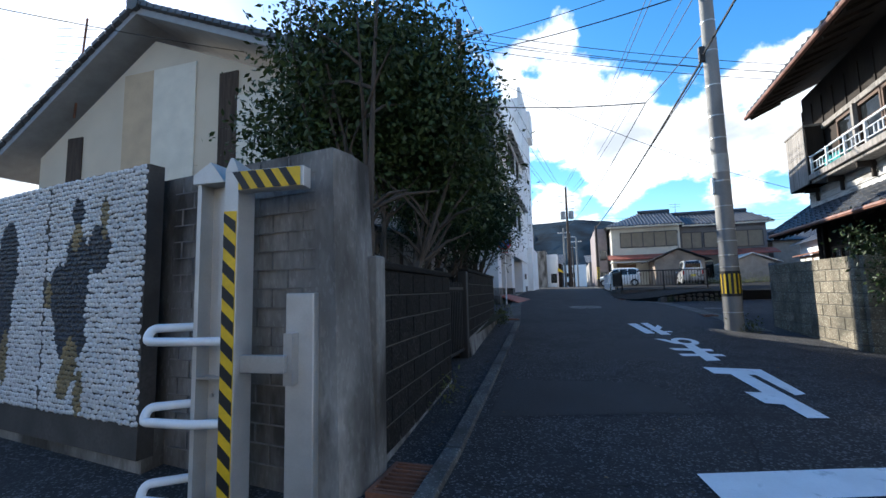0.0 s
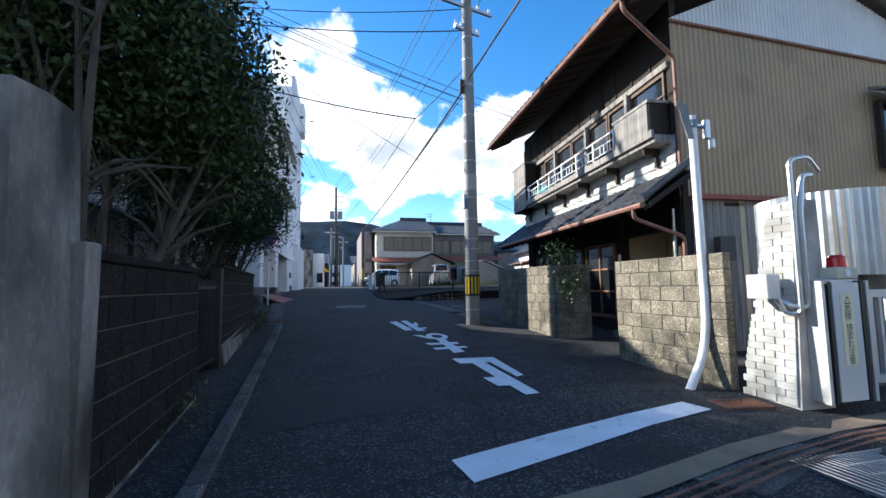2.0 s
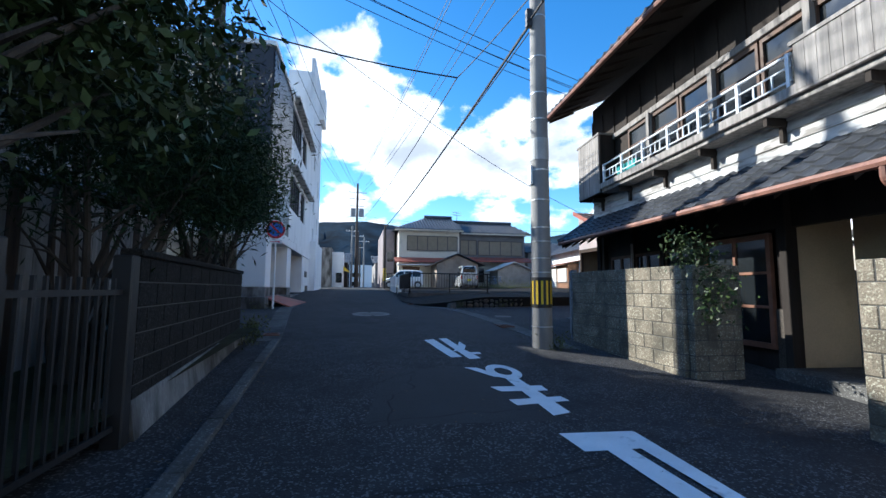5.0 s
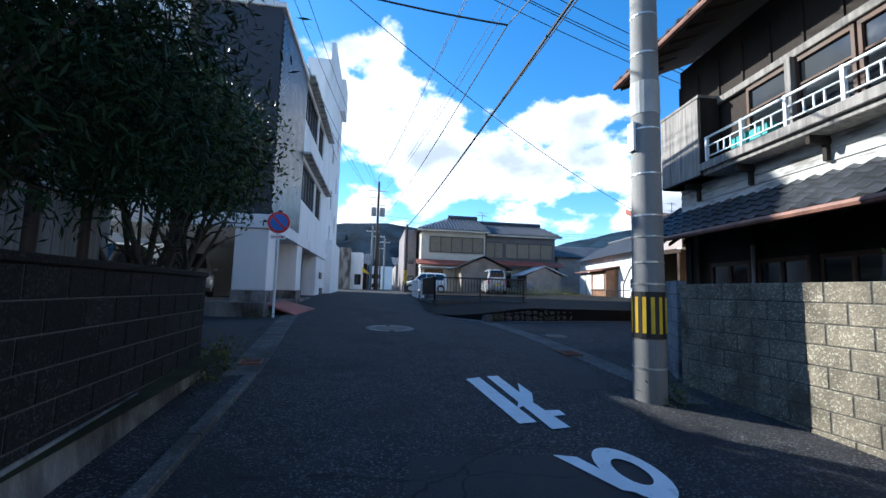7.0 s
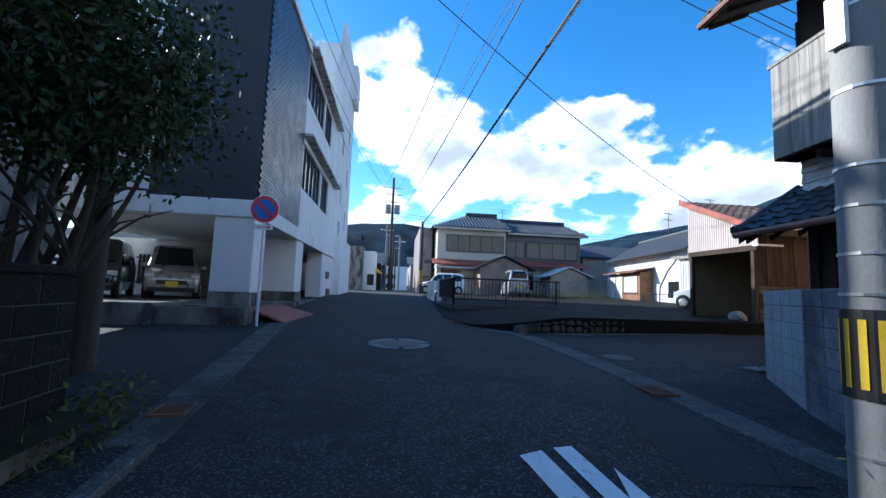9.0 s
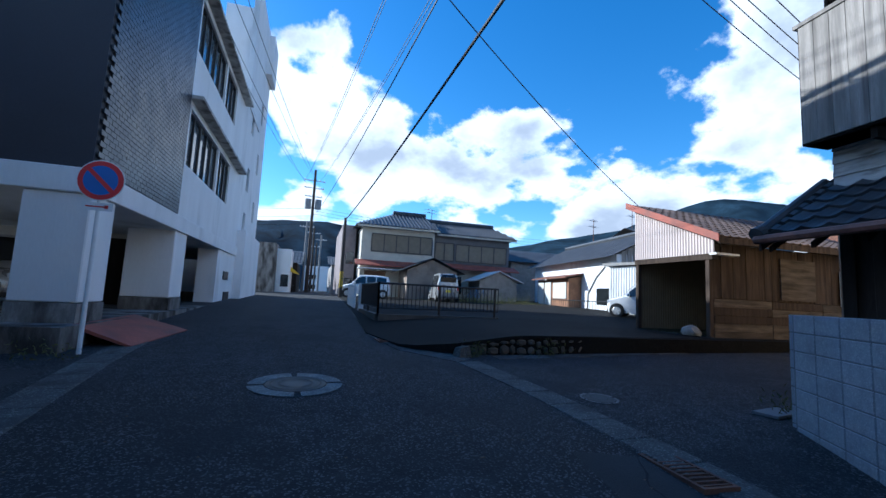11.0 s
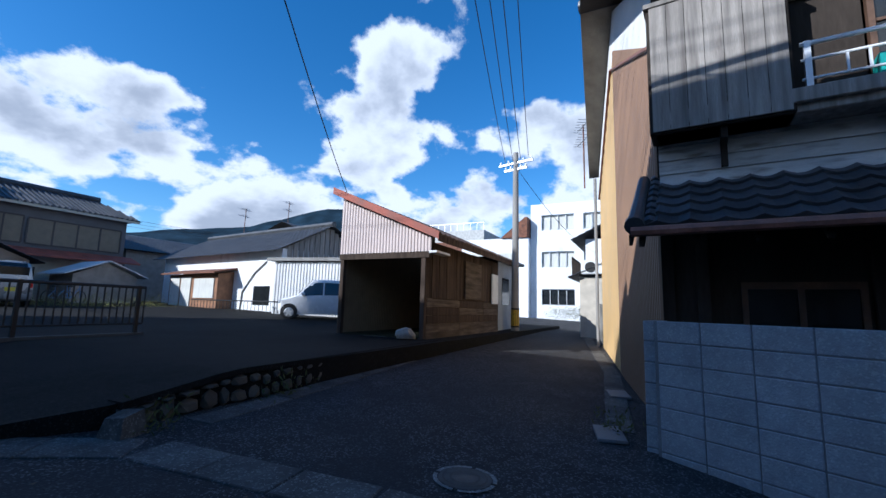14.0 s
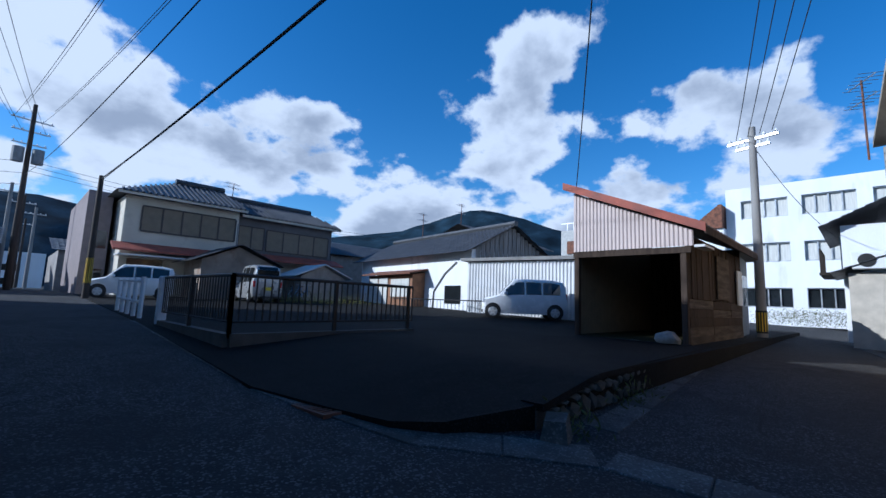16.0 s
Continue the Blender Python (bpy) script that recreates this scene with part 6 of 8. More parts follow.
    for a, b in (((-16.9, 5.05), (-10.94, 8.95)), ((-5.0, 6.5), (-10.94, 8.95))):
        s = 1 if b[0] > a[0] else -1
        wpart("roof_slope", solid(bmesh.new(), [(a[0], Y - 0.6, a[1]), (b[0], Y - 0.6, b[1]), (b[0], Y + 1.4, b[1]), (a[0], Y + 1.4, a[1])], [(a[0], Y - 0.6, a[1] + 0.22), (b[0], Y - 0.6, b[1] + 0.22), (b[0], Y + 1.4, b[1] + 0.22), (a[0], Y + 1.4, a[1] + 0.22)]), mat("grey_barge", (0.30, 0.31, 0.33), 0.8, var=0.1), t)
        bm = bmesh.new()
        tile_roof(bm, (a[0], Y - 0.65, a[1] + 0.24), (0, 2.1, 0), (b[0] - a[0], 0, b[1] - a[1]), 17, 22)
        wpart("roof_tiles", bm, ROOF_TILE, t)
        bm = bmesh.new()
        for k in range(24):
            q = k / 24
            tube(bm, [(a[0] + (b[0] - a[0]) * q, Y - 0.62, a[1] + (b[1] - a[1]) * q + 0.3), (a[0] + (b[0] - a[0]) * (q + 0.036), Y - 0.62, a[1] + (b[1] - a[1]) * (q + 0.036) + 0.28)], 0.1, 6)
        wpart("verge_tiles", bm, ROOF_TILE, t)
    wpart("ridge_end", T([(-10.94, Y - 0.75, 9.2), (-10.94, Y - 0.3, 9.25)], [0.2, 0.22], 10), ROOF_TILE, t)
    an = thing("tv_antenna", (-13.9, 7.5, 7.0), 0, "rusty rooftop television aerial", "antenna")
    wpart("mast", T([(-13.9, 7.4, 6.6), (-13.6, 7.4, 9.7)], 0.03, 6), RUST, an)
    for k in range(7):
        wpart("element", T([(-14.6 - 0.05 * k + 0.1, 7.2, 7.9 + 0.27 * k), (-13.0, 7.6, 7.7 + 0.27 * k)], 0.012, 4), STEEL, an)


left_garden()


def roof_aerial(x, y, z, h, label, n=6):
    a = thing("tv_antenna", (x, y, z), 25, label, "antenna")
    part("mast", T([(0, 0, 0), (0.05, 0, h)], 0.025, 6), RUST, a)
    for q in (0.95, 0.72):
        part("boom", T([(-0.6, 0, h * q), (0.6, 0.05, h * q + 0.05)], 0.015, 5), STEEL, a)
        for k in range(n):
            u = -0.55 + 1.1 * k / (n - 1)
            part("element", T([(u, -0.35 + 0.03 * k, h * q + 0.02), (u, 0.35 - 0.03 * k, h * q + 0.02)], 0.009, 4), STEEL, a)


roof_aerial(15.95, 14.45, 5.9, 2.3, "television aerial on the eave of the old house")
roof_aerial(23.6, 40.5, 6.6, 2.3, "television aerial on a roof behind the white house")
roof_aerial(25.5, 38.0, 7.0, 2.7, "tall television aerial with two arrays on a roof")
roof_aerial(10.6, 46.5, 8.3, 1.2, "small television aerial on the tiled roof")
bush = tagged(new("shrub", leaf_cloud([(-3.75, 3.0, 2.5, 0.33, 0.25, 0.2)], 500, 0.06, 8)), "small thin shrub showing above the concrete wall", "shrub")
bush.data.materials.append(LEAF)
stem = part("stem", T([(-3.75, 3.0, 0.2), (-3.72, 3.0, 2.0), (-3.8, 3.0, 2.5)], [0.03, 0.02, 0.008], 6), BARK, bush)
for i, (blobs, n) in enumerate((([(4.6, 7.0, 1.75, 0.3, 0.25, 0.22), (4.65, 7.35, 1.95, 0.14, 0.14, 0.25), (4.6, 6.6, 1.2, 0.2, 0.15, 0.5)], 900), ([(18.3, 37.0, 1.5, 0.6, 1.0, 0.4)], 500), ([(-1.75, 10.45, 0.5, 0.15, 0.3, 0.15)], 350))):
    s = tagged(new("shrub", leaf_cloud(blobs, n, 0.07, 30 + i)), "leafy green shrub growing by the wall", "shrub")
    s.data.materials.append(GRASS if i else LEAF)


# ---------------------------------------------------------------- block walls
def slab_mesh(name, l, h, t, m):
    bm = bmesh.new()
    box(bm, (-l / 2, -t / 2, -h / 2), (l / 2, t / 2, h / 2), None, 0.006)
    me = mesh_of(bm, name)
    me.materials.append(m)
    return me


def block_wall(p0, p1, top, courses, material, label, cap=False, thick=0.12, stack=False, joint=None):
    a, b = Vector((*p0, 0)), Vector((*p1, 0))
    ln = (b - a).length
    d = (b - a) / ln
    ang = math.degrees(atan2(d.y, d.x))
    w = new("wall_block")
    w.matrix_world = pose(a.x, a.y, top - 0.2 * courses, 0, 0, ang)
    tagged(w, label, "wall", "", "structure")
    part("mortar", B(((0.01, -thick / 2 + 0.008, -0.2), (ln - 0.01, thick / 2 - 0.008, 0.2 * courses - 0.004))), joint or MORTAR, w)
    full, cache = slab_mesh("block", 0.388, 0.19, thick, material), {}
    for c in range(courses):
        x = -0.2 if c % 2 and not stack else 0.0
        while x < ln - 0.03:
            x0, x1 = max(0, x), min(ln, x + 0.4)
            if x1 - x0 > 0.05:
                l = round(x1 - x0 - 0.012, 2)
                me = full if abs(l - 0.39) < 0.01 else cache.setdefault(l, slab_mesh("block", l, 0.19, thick, material))
                ob = new("block", me)
                ob.parent = w
                ob.location = ((x0 + x1) / 2, 0, 0.2 * c + 0.1)
            x += 0.4
    if cap:
        part("coping", B(((-0.02, -thick / 2 - 0.02, 0.2 * courses), (ln + 0.02, thick / 2 + 0.02, 0.2 * courses + 0.06)), bevel=0.01), material, w)
    return w


block_wall((4.52, 2.98), (4.46, 4.92), 1.54, 8, BLOCK, "weathered brown-grey concrete block wall with mossy top")
block_wall((4.46, 6.98), (4.42, 9.9), 1.60, 8, BLOCK, "weathered concrete block wall before the old house")
block_wall((4.46, 6.92), (5.2, 6.9), 1.60, 8, BLOCK, "short return of the weathered block wall at the entrance")
block_wall((4.45, 9.98), (5.012, 11.112), 1.66, 7, BLOCK_STAINED, "stained grey concrete block wall", stack=True, joint=MORTAR)
block_wall((5.02, 11.12), (5.87, 12.52), 1.66, 7, BLOCK_NEW, "newer pale grey concrete block wall at the corner", stack=True, joint=MORTAR_PALE)
block_wall((5.88, 12.58), (6.35, 12.46), 1.66, 7, BLOCK_NEW, "short end of the pale grey block wall", stack=True, joint=MORTAR_PALE)
block_wall((-1.33, 1.68), (-1.47, 4.1), 1.36, 7, BLOCK_DARK, "blackened concrete block garden wall, coloured darker for shade", True)
block_wall((-1.62, 5.72), (-1.98, 10.3), 1.5, 6, BLOCK_DARK, "blackened mossy concrete block garden wall, coloured darker for shade", True)
block_wall((-2.05, 10.3), (-5.2, 10.6), 1.5, 6, BLOCK_DARK, "blackened return of the garden wall, coloured darker for shade", True)


# ---------------------------------------------------------------- right: gate end, warning lamp, pipes
def writing(text, size_x, size_y, name, material, bold=0.0):
    """Letters as a flat mesh, fitted to a box of the given size, centred at the origin in x, y."""
    cu = bpy.data.curves.new(name, "FONT")
    cu.body, cu.extrude, cu.resolution_u, cu.offset = text, 0.0, 3, bold
    tmp = bpy.data.objects.new(name, cu)
    scene.collection.objects.link(tmp)
    dg = bpy.context.evaluated_depsgraph_get()
    me = bpy.data.meshes.new_from_object(tmp.evaluated_get(dg))
    bpy.data.objects.remove(tmp)
    co = np.zeros(len(me.vertices) * 3)
    me.vertices.foreach_get("co", co)
    co = co.reshape(-1, 3)
    if len(co):
        lo, hi = co.min(0), co.max(0)
        co[:, 0] = ((co[:, 0] - lo[0]) / max(1e-6, hi[0] - lo[0]) - 0.5) * size_x
        co[:, 1] = ((co[:, 1] - lo[1]) / max(1e-6, hi[1] - lo[1]) - 0.5) * size_y
        me.vertices.foreach_set("co", co.ravel())
    me.materials.append(material)
    me.name = name
    return me


def road_letter(strokes, cx, cy, loops=()):
    """A stretched stencil character: straight strokes as outlines, and loops as oval rings (x, y, rx, ry, share left open)."""
    bm = bmesh.new()
    for k, out in enumerate(strokes):
        bm.faces.new([bm.verts.new((cx + x, cy + y, gz(cx + x, cy + y) + 0.008 + 0.0015 * k)) for x, y in out])
    for x, y, rx, ry, hole in loops:
        rim = [[bm.verts.new((cx + x + rx * f * cos(q), cy + y + ry * f * sin(q), gz(cx + x, cy + y + ry * f * sin(q)) + 0.016)) for f in (1, hole)] for q in (2 * pi * k / 28 for k in range(28))]
        for p, q in zip(rim, rim[1:] + rim[:1]):
            bm.faces.new((p[0], q[0], q[1], p[1]))
    bmesh.ops.recalc_face_normals(bm, faces=bm.faces)
    for f in bm.faces:
        if f.normal.z < 0:
            f.normal_flip()
    return tagged(part("road_letter", bm, PAINT), "large white painted character of the stop marking", "road marking", "stop lettering")


road_letter((((-0.32, 1.0), (0.32, 0.95), (0.2, 0.62), (-0.29, 0.64)), ((-0.12, 0.75), (0.08, 0.62), (0.15, -0.97), (-0.03, -1.0)),
             ((-0.24, -0.2), (-0.05, -0.2), (-0.03, -0.62), (-0.2, -0.6)), ((0.14, 0.9), (0.32, 0.92), (0.31, -0.2), (0.19, -0.27))), 2.08, 4.32)
road_letter((((-0.3, 0.0), (0.31, -0.03), (0.3, -0.24), (-0.24, -0.2)), ((-0.26, -0.5), (0.33, -0.47), (0.35, -0.63), (-0.24, -0.69)),
             ((0.0, 0.4), (0.16, 0.42), (0.18, -0.97), (-0.02, -1.03)), ((-0.36, 0.97), (-0.19, 0.92), (0.02, 0.36), (-0.12, 0.42))), 1.93, 6.75, ((0.09, 0.66, 0.21, 0.4, 0.5),))
road_letter((((-0.34, 0.82), (-0.14, 0.91), (0.0, -0.77), (-0.18, -0.8), (-0.32, 0.68)), ((-0.03, 0.95), (0.13, 0.98), (0.18, -0.14), (0.26, -0.92), (0.07, -0.96), (0.03, -0.24)),
             ((0.28, 0.6), (0.3, 0.16), (0.2, -0.15), (-0.06, -0.39), (0.18, 0.24)), ((0.18, -0.46), (0.36, -0.45), (0.36, -0.6), (0.22, -0.63))), 1.72, 9.2)
bm = bmesh.new()
ls = [((0.85, 2.0), (0.91, 1.65)), ((1.77, 2.27), (1.83, 1.93)), ((2.68, 2.51), (2.74, 2.22)), ((3.51, 2.71), (3.63, 2.46))]
vv = [[bm.verts.new((x, y, gz(x, y) + 0.008)) for x, y in p] for p in ls]
for p, q in zip(vv, vv[1:]):
    bm.faces.new((p[0], p[1], q[1], q[0]))
tagged(part("stop_line", bm, PAINT), "broad white painted stop line, worn at the edges", "road marking")


def gate_end():
    pl = thing("gate_pillar", (4.75, 2.55, -0.1), 0, "white-painted brick gate pillar with sloping buttress", "pillar", "", "structure")
    brick = mat("limewashed_brick", (0.55, 0.54, 0.51), 0.9, var=0.15, scale=3, stain=0.3, stain_col=(0.25, 0.23, 0.20), stain_scale=2, island=0.3)
    wpart("core", solid(bmesh.new(), [(4.44, 2.93, -0.3), (4.44, 2.3, -0.3), (4.9, 2.3, -0.3), (4.9, 2.93, -0.3)], [(4.6, 2.62, 2.0), (4.6, 2.31, 2.05), (4.9, 2.31, 2.05), (4.9, 2.62, 2.0)]), mat("limewash", (0.52, 0.50, 0.46), 0.92, var=0.2, scale=3, stain=0.35, stain_col=(0.2, 0.18, 0.16)), pl)
    for c in range(28):
        z = -0.08 + 0.075 * c
        f = 1 - max(0, z) / 2.05
        y1 = 2.33 + 0.6 * (0.45 + 0.55 * f)
        y = 2.33 - (0.1 if c % 2 else 0)
        xx = 4.44 + 0.16 * (1 - f) - 0.012
        while y < y1 - 0.04:
            a, b = max(2.33, y), min(y1, y + 0.21)
            wpart("brick", B(((xx + 0.008, a, z), (xx + 0.05, b - 0.003, z + 0.072)), bevel=0.002), brick, pl)
            y += 0.22
    g = thing("sliding_gate", (5.0, 2.25, -0.08), 0, "aluminium sliding gate end with a warning plate", "gate")
    wpart("leading_post", B(((4.6, 2.16, -0.02), (5.16, 2.3, 1.2)), bevel=0.006), ALU, g)
    for x in (4.58, 4.66, 5.1, 5.18):
        wpart("fin", B(((x - 0.02, 2.1, -0.02), (x + 0.02, 2.16, 1.18))), BLACK_PAINT if x in (4.66, 5.1) else ALU, g)
    wpart("cover", B(((4.7, 2.1, 0.0), (5.06, 2.158, 1.16)), bevel=0.004), WHITE_METAL, g)
    plate = wpart("warning_plate", B(((4.79, 2.092, 0.35), (4.95, 2.099, 1.05))), mat("cream_label", (0.80, 0.76, 0.52), 0.6, var=0.04), g, "cream warning plate with vertical black writing")
    for k, ch in enumerate("△危険挟まれ注意"):
        me = writing(ch, 0.085, 0.078, "letter", BLACK_PAINT)
        ob = new("letter", me)
        ob.parent = plate
        z = 0.99 - 0.08 * k - (0.03 if k > 2 else 0)
        ob.matrix_parent_inverse = Matrix.Identity(4)
        ob.matrix_basis = pose(4.87, 2.089, z, 90, 0, 0)
    wpart("gate_bar", B(((5.2, 2.2, 0.12), (9.5, 2.26, 0.2)), ((5.2, 2.2, 1.0), (9.5, 2.26, 1.08))), ALU, g)
    for k in range(32):
        wpart("slat", B(((5.25 + 0.13 * k, 2.21, 0.2), (5.29 + 0.13 * k, 2.25, 1.0))), ALU, g)
    lamp = thing("warning_lamp", (4.99, 2.23, 1.2), 0, "red rotating warning lamp on the gate motor", "lamp")
    part("base", B(((-0.15, -0.09, 0), (0.15, 0.09, 0.12)), bevel=0.01), mat("cream_box", (0.62, 0.60, 0.45), 0.6), lamp)
    part("face", T([(0.0, -0.092, 0.06), (0.0, -0.1, 0.06)], 0.04, 14), WHITE_PAINT, lamp)
    part("dome", T([(0, 0, 0.12), (0, 0, 0.15), (0, 0, 0.22), (0, 0, 0.25)], [0.09, 0.085, 0.08, 0.05], 16), mat("red_lens", (0.65, 0.015, 0.02), 0.15, var=0.1, bump=0), lamp, "red plastic dome", soft=True)
    bx = thing("switch_box", (4.4, 2.5, 1.0), 0, "grey electrical switch box with conduits on the pillar", "electrical box")
    wpart("box", B(((4.28, 2.42, 1.0), (4.46, 2.66, 1.26)), bevel=0.01), WHITE_METAL, bx)
    wpart("conduit", T(bent([(4.38, 2.4, 1.0), (4.42, 2.36, 0.85), (4.5, 2.26, 0.85), (4.5, 2.26, 2.45), (4.75, 2.26, 2.5), (5.1, 2.4, 2.4)], 0.08), 0.025, 8), STEEL, bx, soft=True)
    wpart("conduit", T(bent([(4.4, 2.44, 1.0), (4.46, 2.3, 0.92), (4.56, 2.24, 0.92), (4.56, 2.24, 1.9), (4.62, 2.24, 2.28), (4.78, 2.26, 2.3)], 0.06), 0.03, 8), STEEL, bx, soft=True)
    tk = thing("corrugated_tank", (6.2, 2.9, 1.3), 0, "galvanised corrugated steel tank beside the gate", "tank")
    bm = bmesh.new()
    n = 60
    rows = []
    for k in range(n + 1):
        q = pi * 0.5 + pi * 1.1 * k / n
        rr = 0.75 + (0.018 if k % 2 else 0)
        rows.append((bm.verts.new((6.45 + rr * cos(q), 3.2 + rr * sin(q), 1.25)), bm.verts.new((6.45 + rr * cos(q), 3.2 + rr * sin(q), 2.28))))
    for (p, q), (r, s) in zip(rows, rows[1:]):
        bm.faces.new((p, r, s, q))
    bmesh.ops.holes_fill(bm, edges=[e for e in bm.edges if e.is_boundary], sides=0)
    wpart("shell", bm, STEEL, tk)
    wpart("stand", B(((5.8, 2.7, -0.1), (7.1, 3.7, 1.25))), OLD_CONC, tk)
    cc = thing("mirror_post", (4.02, 3.2, gz(4, 3.2)), 0, "leaning white steel post with bracketed traffic mirror back", "mirror post")
    wpart("post", T(bent([(4.0, 3.18, gz(4, 3.2) - 0.02), (4.3, 3.24, 0.32), (4.38, 3.25, 0.75), (4.36, 3.25, 3.3)], 0.22, 8), 0.05, 12), WHITE_PAINT, cc, soft=True)
    wpart("collar", T([(4.36, 3.25, 3.14), (4.36, 3.25, 3.24)], 0.062, 12), mat("blue_band", (0.15, 0.25, 0.35), 0.5), cc)
    wpart("mirror_back", solid(bmesh.new(), [(4.24, 3.2, 2.98), (4.3, 3.17, 2.98), (4.31, 3.19, 2.98), (4.25, 3.22, 2.98)], [(4.12, 3.22, 3.46), (4.22, 3.16, 3.4), (4.24, 3.18, 3.4), (4.14, 3.24, 3.46)]), mat("mirror_back_grey", (0.30, 0.31, 0.32), 0.5, metal=0.3), cc)
    wpart("bracket", B(((4.3, 3.2, 3.15), (4.56, 3.26, 3.19)), ((4.5, 3.18, 3.0), (4.58, 3.24, 3.25)), ((4.54, 3.14, 2.86), (4.6, 3.2, 2.99)), bevel=0.01), STEEL, cc)
    for ob in (pl, g, lamp, bx):
        ob.location.x += 0.12
    cc.location.x += 0.06
    for k, off in enumerate((0.0, 0.3, 0.38, 0.46)):
        wd = 0.22 if k == 0 else 0.03
        rl = bmesh.new()
        pts = [(5.6, 2.06), (4.3, 2.02), (3.0, 1.72), (1.9, 1.45), (0.9, 1.3), (-0.4, 1.35)]
        vs = [[rl.verts.new((x, y - off + e, gz(x, y) + (0.007 if k == 0 else 0.018))) for e in (0, -wd)] for x, y in pts]
        for p, q in zip(vs, vs[1:]):
            rl.faces.new((p[0], p[1], q[1], q[0]))
        tagged(part("gate_rail", rl, mat("rusty_concrete_band", (0.24, 0.18, 0.12), 0.85, var=0.2, scale=3) if k == 0 else RUST), "steel ground rail of the sliding gate in a tan concrete band", "rail", "ground rails of the gate", "structure")
    gr = bmesh.new()
    for k in range(16):
        x = 3.2 + 0.055 * k
        box(gr, (x, 0.75, gz(x, 1.2) - 0.01), (x + 0.02, 1.42, gz(x, 1.2) + 0.012))
    for k in range(5):
        box(gr, (3.2, 0.78 + 0.15 * k, gz(3.5, 1) - 0.012), (4.1, 0.795 + 0.15 * k, gz(3.5, 1.2) + 0.008))
    tagged(part("drain_grate", gr, STEEL), "galvanised steel drain grating in the gateway", "grate")
    tagged(part("pavement_plate", prism(bmesh.new(), [(2.3, 1.36), (3.6, 1.62), (3.75, 1.45), (2.6, 1.05)], lambda x, y: gz(x, y) - 0.02, lambda x, y: gz(x, y) + 0.01), KERB), "pale concrete patch in the gateway", "pavement", "", "structure")


gate_end()


# ---------------------------------------------------------------- street furniture
def grate(at, w, l, rz, label):
    g = thing("gutter_grate", (at[0], at[1], gz(*at) + 0.012), rz, label, "grate")
    part("frame", B(((-w / 2, -l / 2, -0.03), (w / 2, -l / 2 + 0.03, 0.012)), ((-w / 2, l / 2 - 0.03, -0.03), (w / 2, l / 2, 0.012)), ((-w / 2, -l / 2 + 0.03, -0.03), (-w / 2 + 0.03, l / 2 - 0.03, 0.012)), ((w / 2 - 0.03, -l / 2 + 0.03, -0.03), (w / 2, l / 2 - 0.03, 0.012))), RUST, g)
    n = int(l / 0.06)
    for k in range(1, n):
        part("bar", B(((-w / 2 + 0.03, -l / 2 + l * k / n - 0.01, -0.02), (w / 2 - 0.03, -l / 2 + l * k / n + 0.01, 0.01))), RUST, g)
    part("shade", B(((-w / 2 + 0.02, -l / 2 + 0.02, -0.03), (w / 2 - 0.02, l / 2 - 0.02, -0.021))), BLACK_PAINT, g)


grate((4.12, 2.58), 0.32, 0.5, 80, "rusty iron gutter grate at the foot of the pillar")
grate((-1.02, 1.5), 0.36, 0.5, 0, "rusty iron gutter grate in the kerb")
grate((-1.5, 11.0), 0.3, 0.4, 8, "rusty iron gutter grate in the kerb")
grate((3.62, 11.9), 0.32, 0.7, -3, "dark iron gutter grate in the corner kerb")
grate((2.2, 18.3), 0.3, 0.5, 5, "dark iron gutter grate in the corner kerb")
for at, rz in (((8.4, 13.05), 12), ((6.18, 13.0), 12)):
    pl = thing("gutter_plate", (at[0], at[1], gz(*at)), rz, "pale steel gutter cover plate", "cover plate", "gutter plates")
    part("plate", B(((-0.28, -0.14, 0.0), (0.28, 0.14, 0.034)), bevel=0.003), PLATE, pl)


def manhole(at, r, ring, label):
    m = thing("manhole_cover", (at[0], at[1], gz(*at)), 0, label, "manhole")
    for q0, q1, h, mt, nm in ((r * 1.04, ring, 0.012, RING, "ring"), (0.0, r, 0.014, mat("cast_iron", (0.09, 0.085, 0.08), 0.6, metal=0.4, var=0.3, scale=12), "lid"), (r * 0.5, r * 0.58, 0.02, MORTAR, "rib"), (r * 0.8, r * 0.86, 0.02, MORTAR, "rib")):
        bm = bmesh.new()
        n = 40
        for k in range(n):
            if nm == "ring" and k % 10 == 0:
                continue
            a, b = 2 * pi * k / n, 2 * pi * (k + 1) / n
            P = [(q1 * cos(a), q1 * sin(a)), (q1 * cos(b), q1 * sin(b))] + ([(q0 * cos(b), q0 * sin(b)), (q0 * cos(a), q0 * sin(a))] if q0 else [(0, 0)])
            bm.faces.new([bm.verts.new((x, y, h + 0.045 * y)) for x, y in P])
        bmesh.ops.remove_doubles(bm, verts=bm.verts, dist=1e-4)
        part(nm, bm, mt, m)


manhole((0.56, 14.75), 0.36, 0.56, "round iron manhole cover in a pale concrete ring")
manhole((4.28, 13.85), 0.2, 0.24, "small round iron valve cover with white marks")


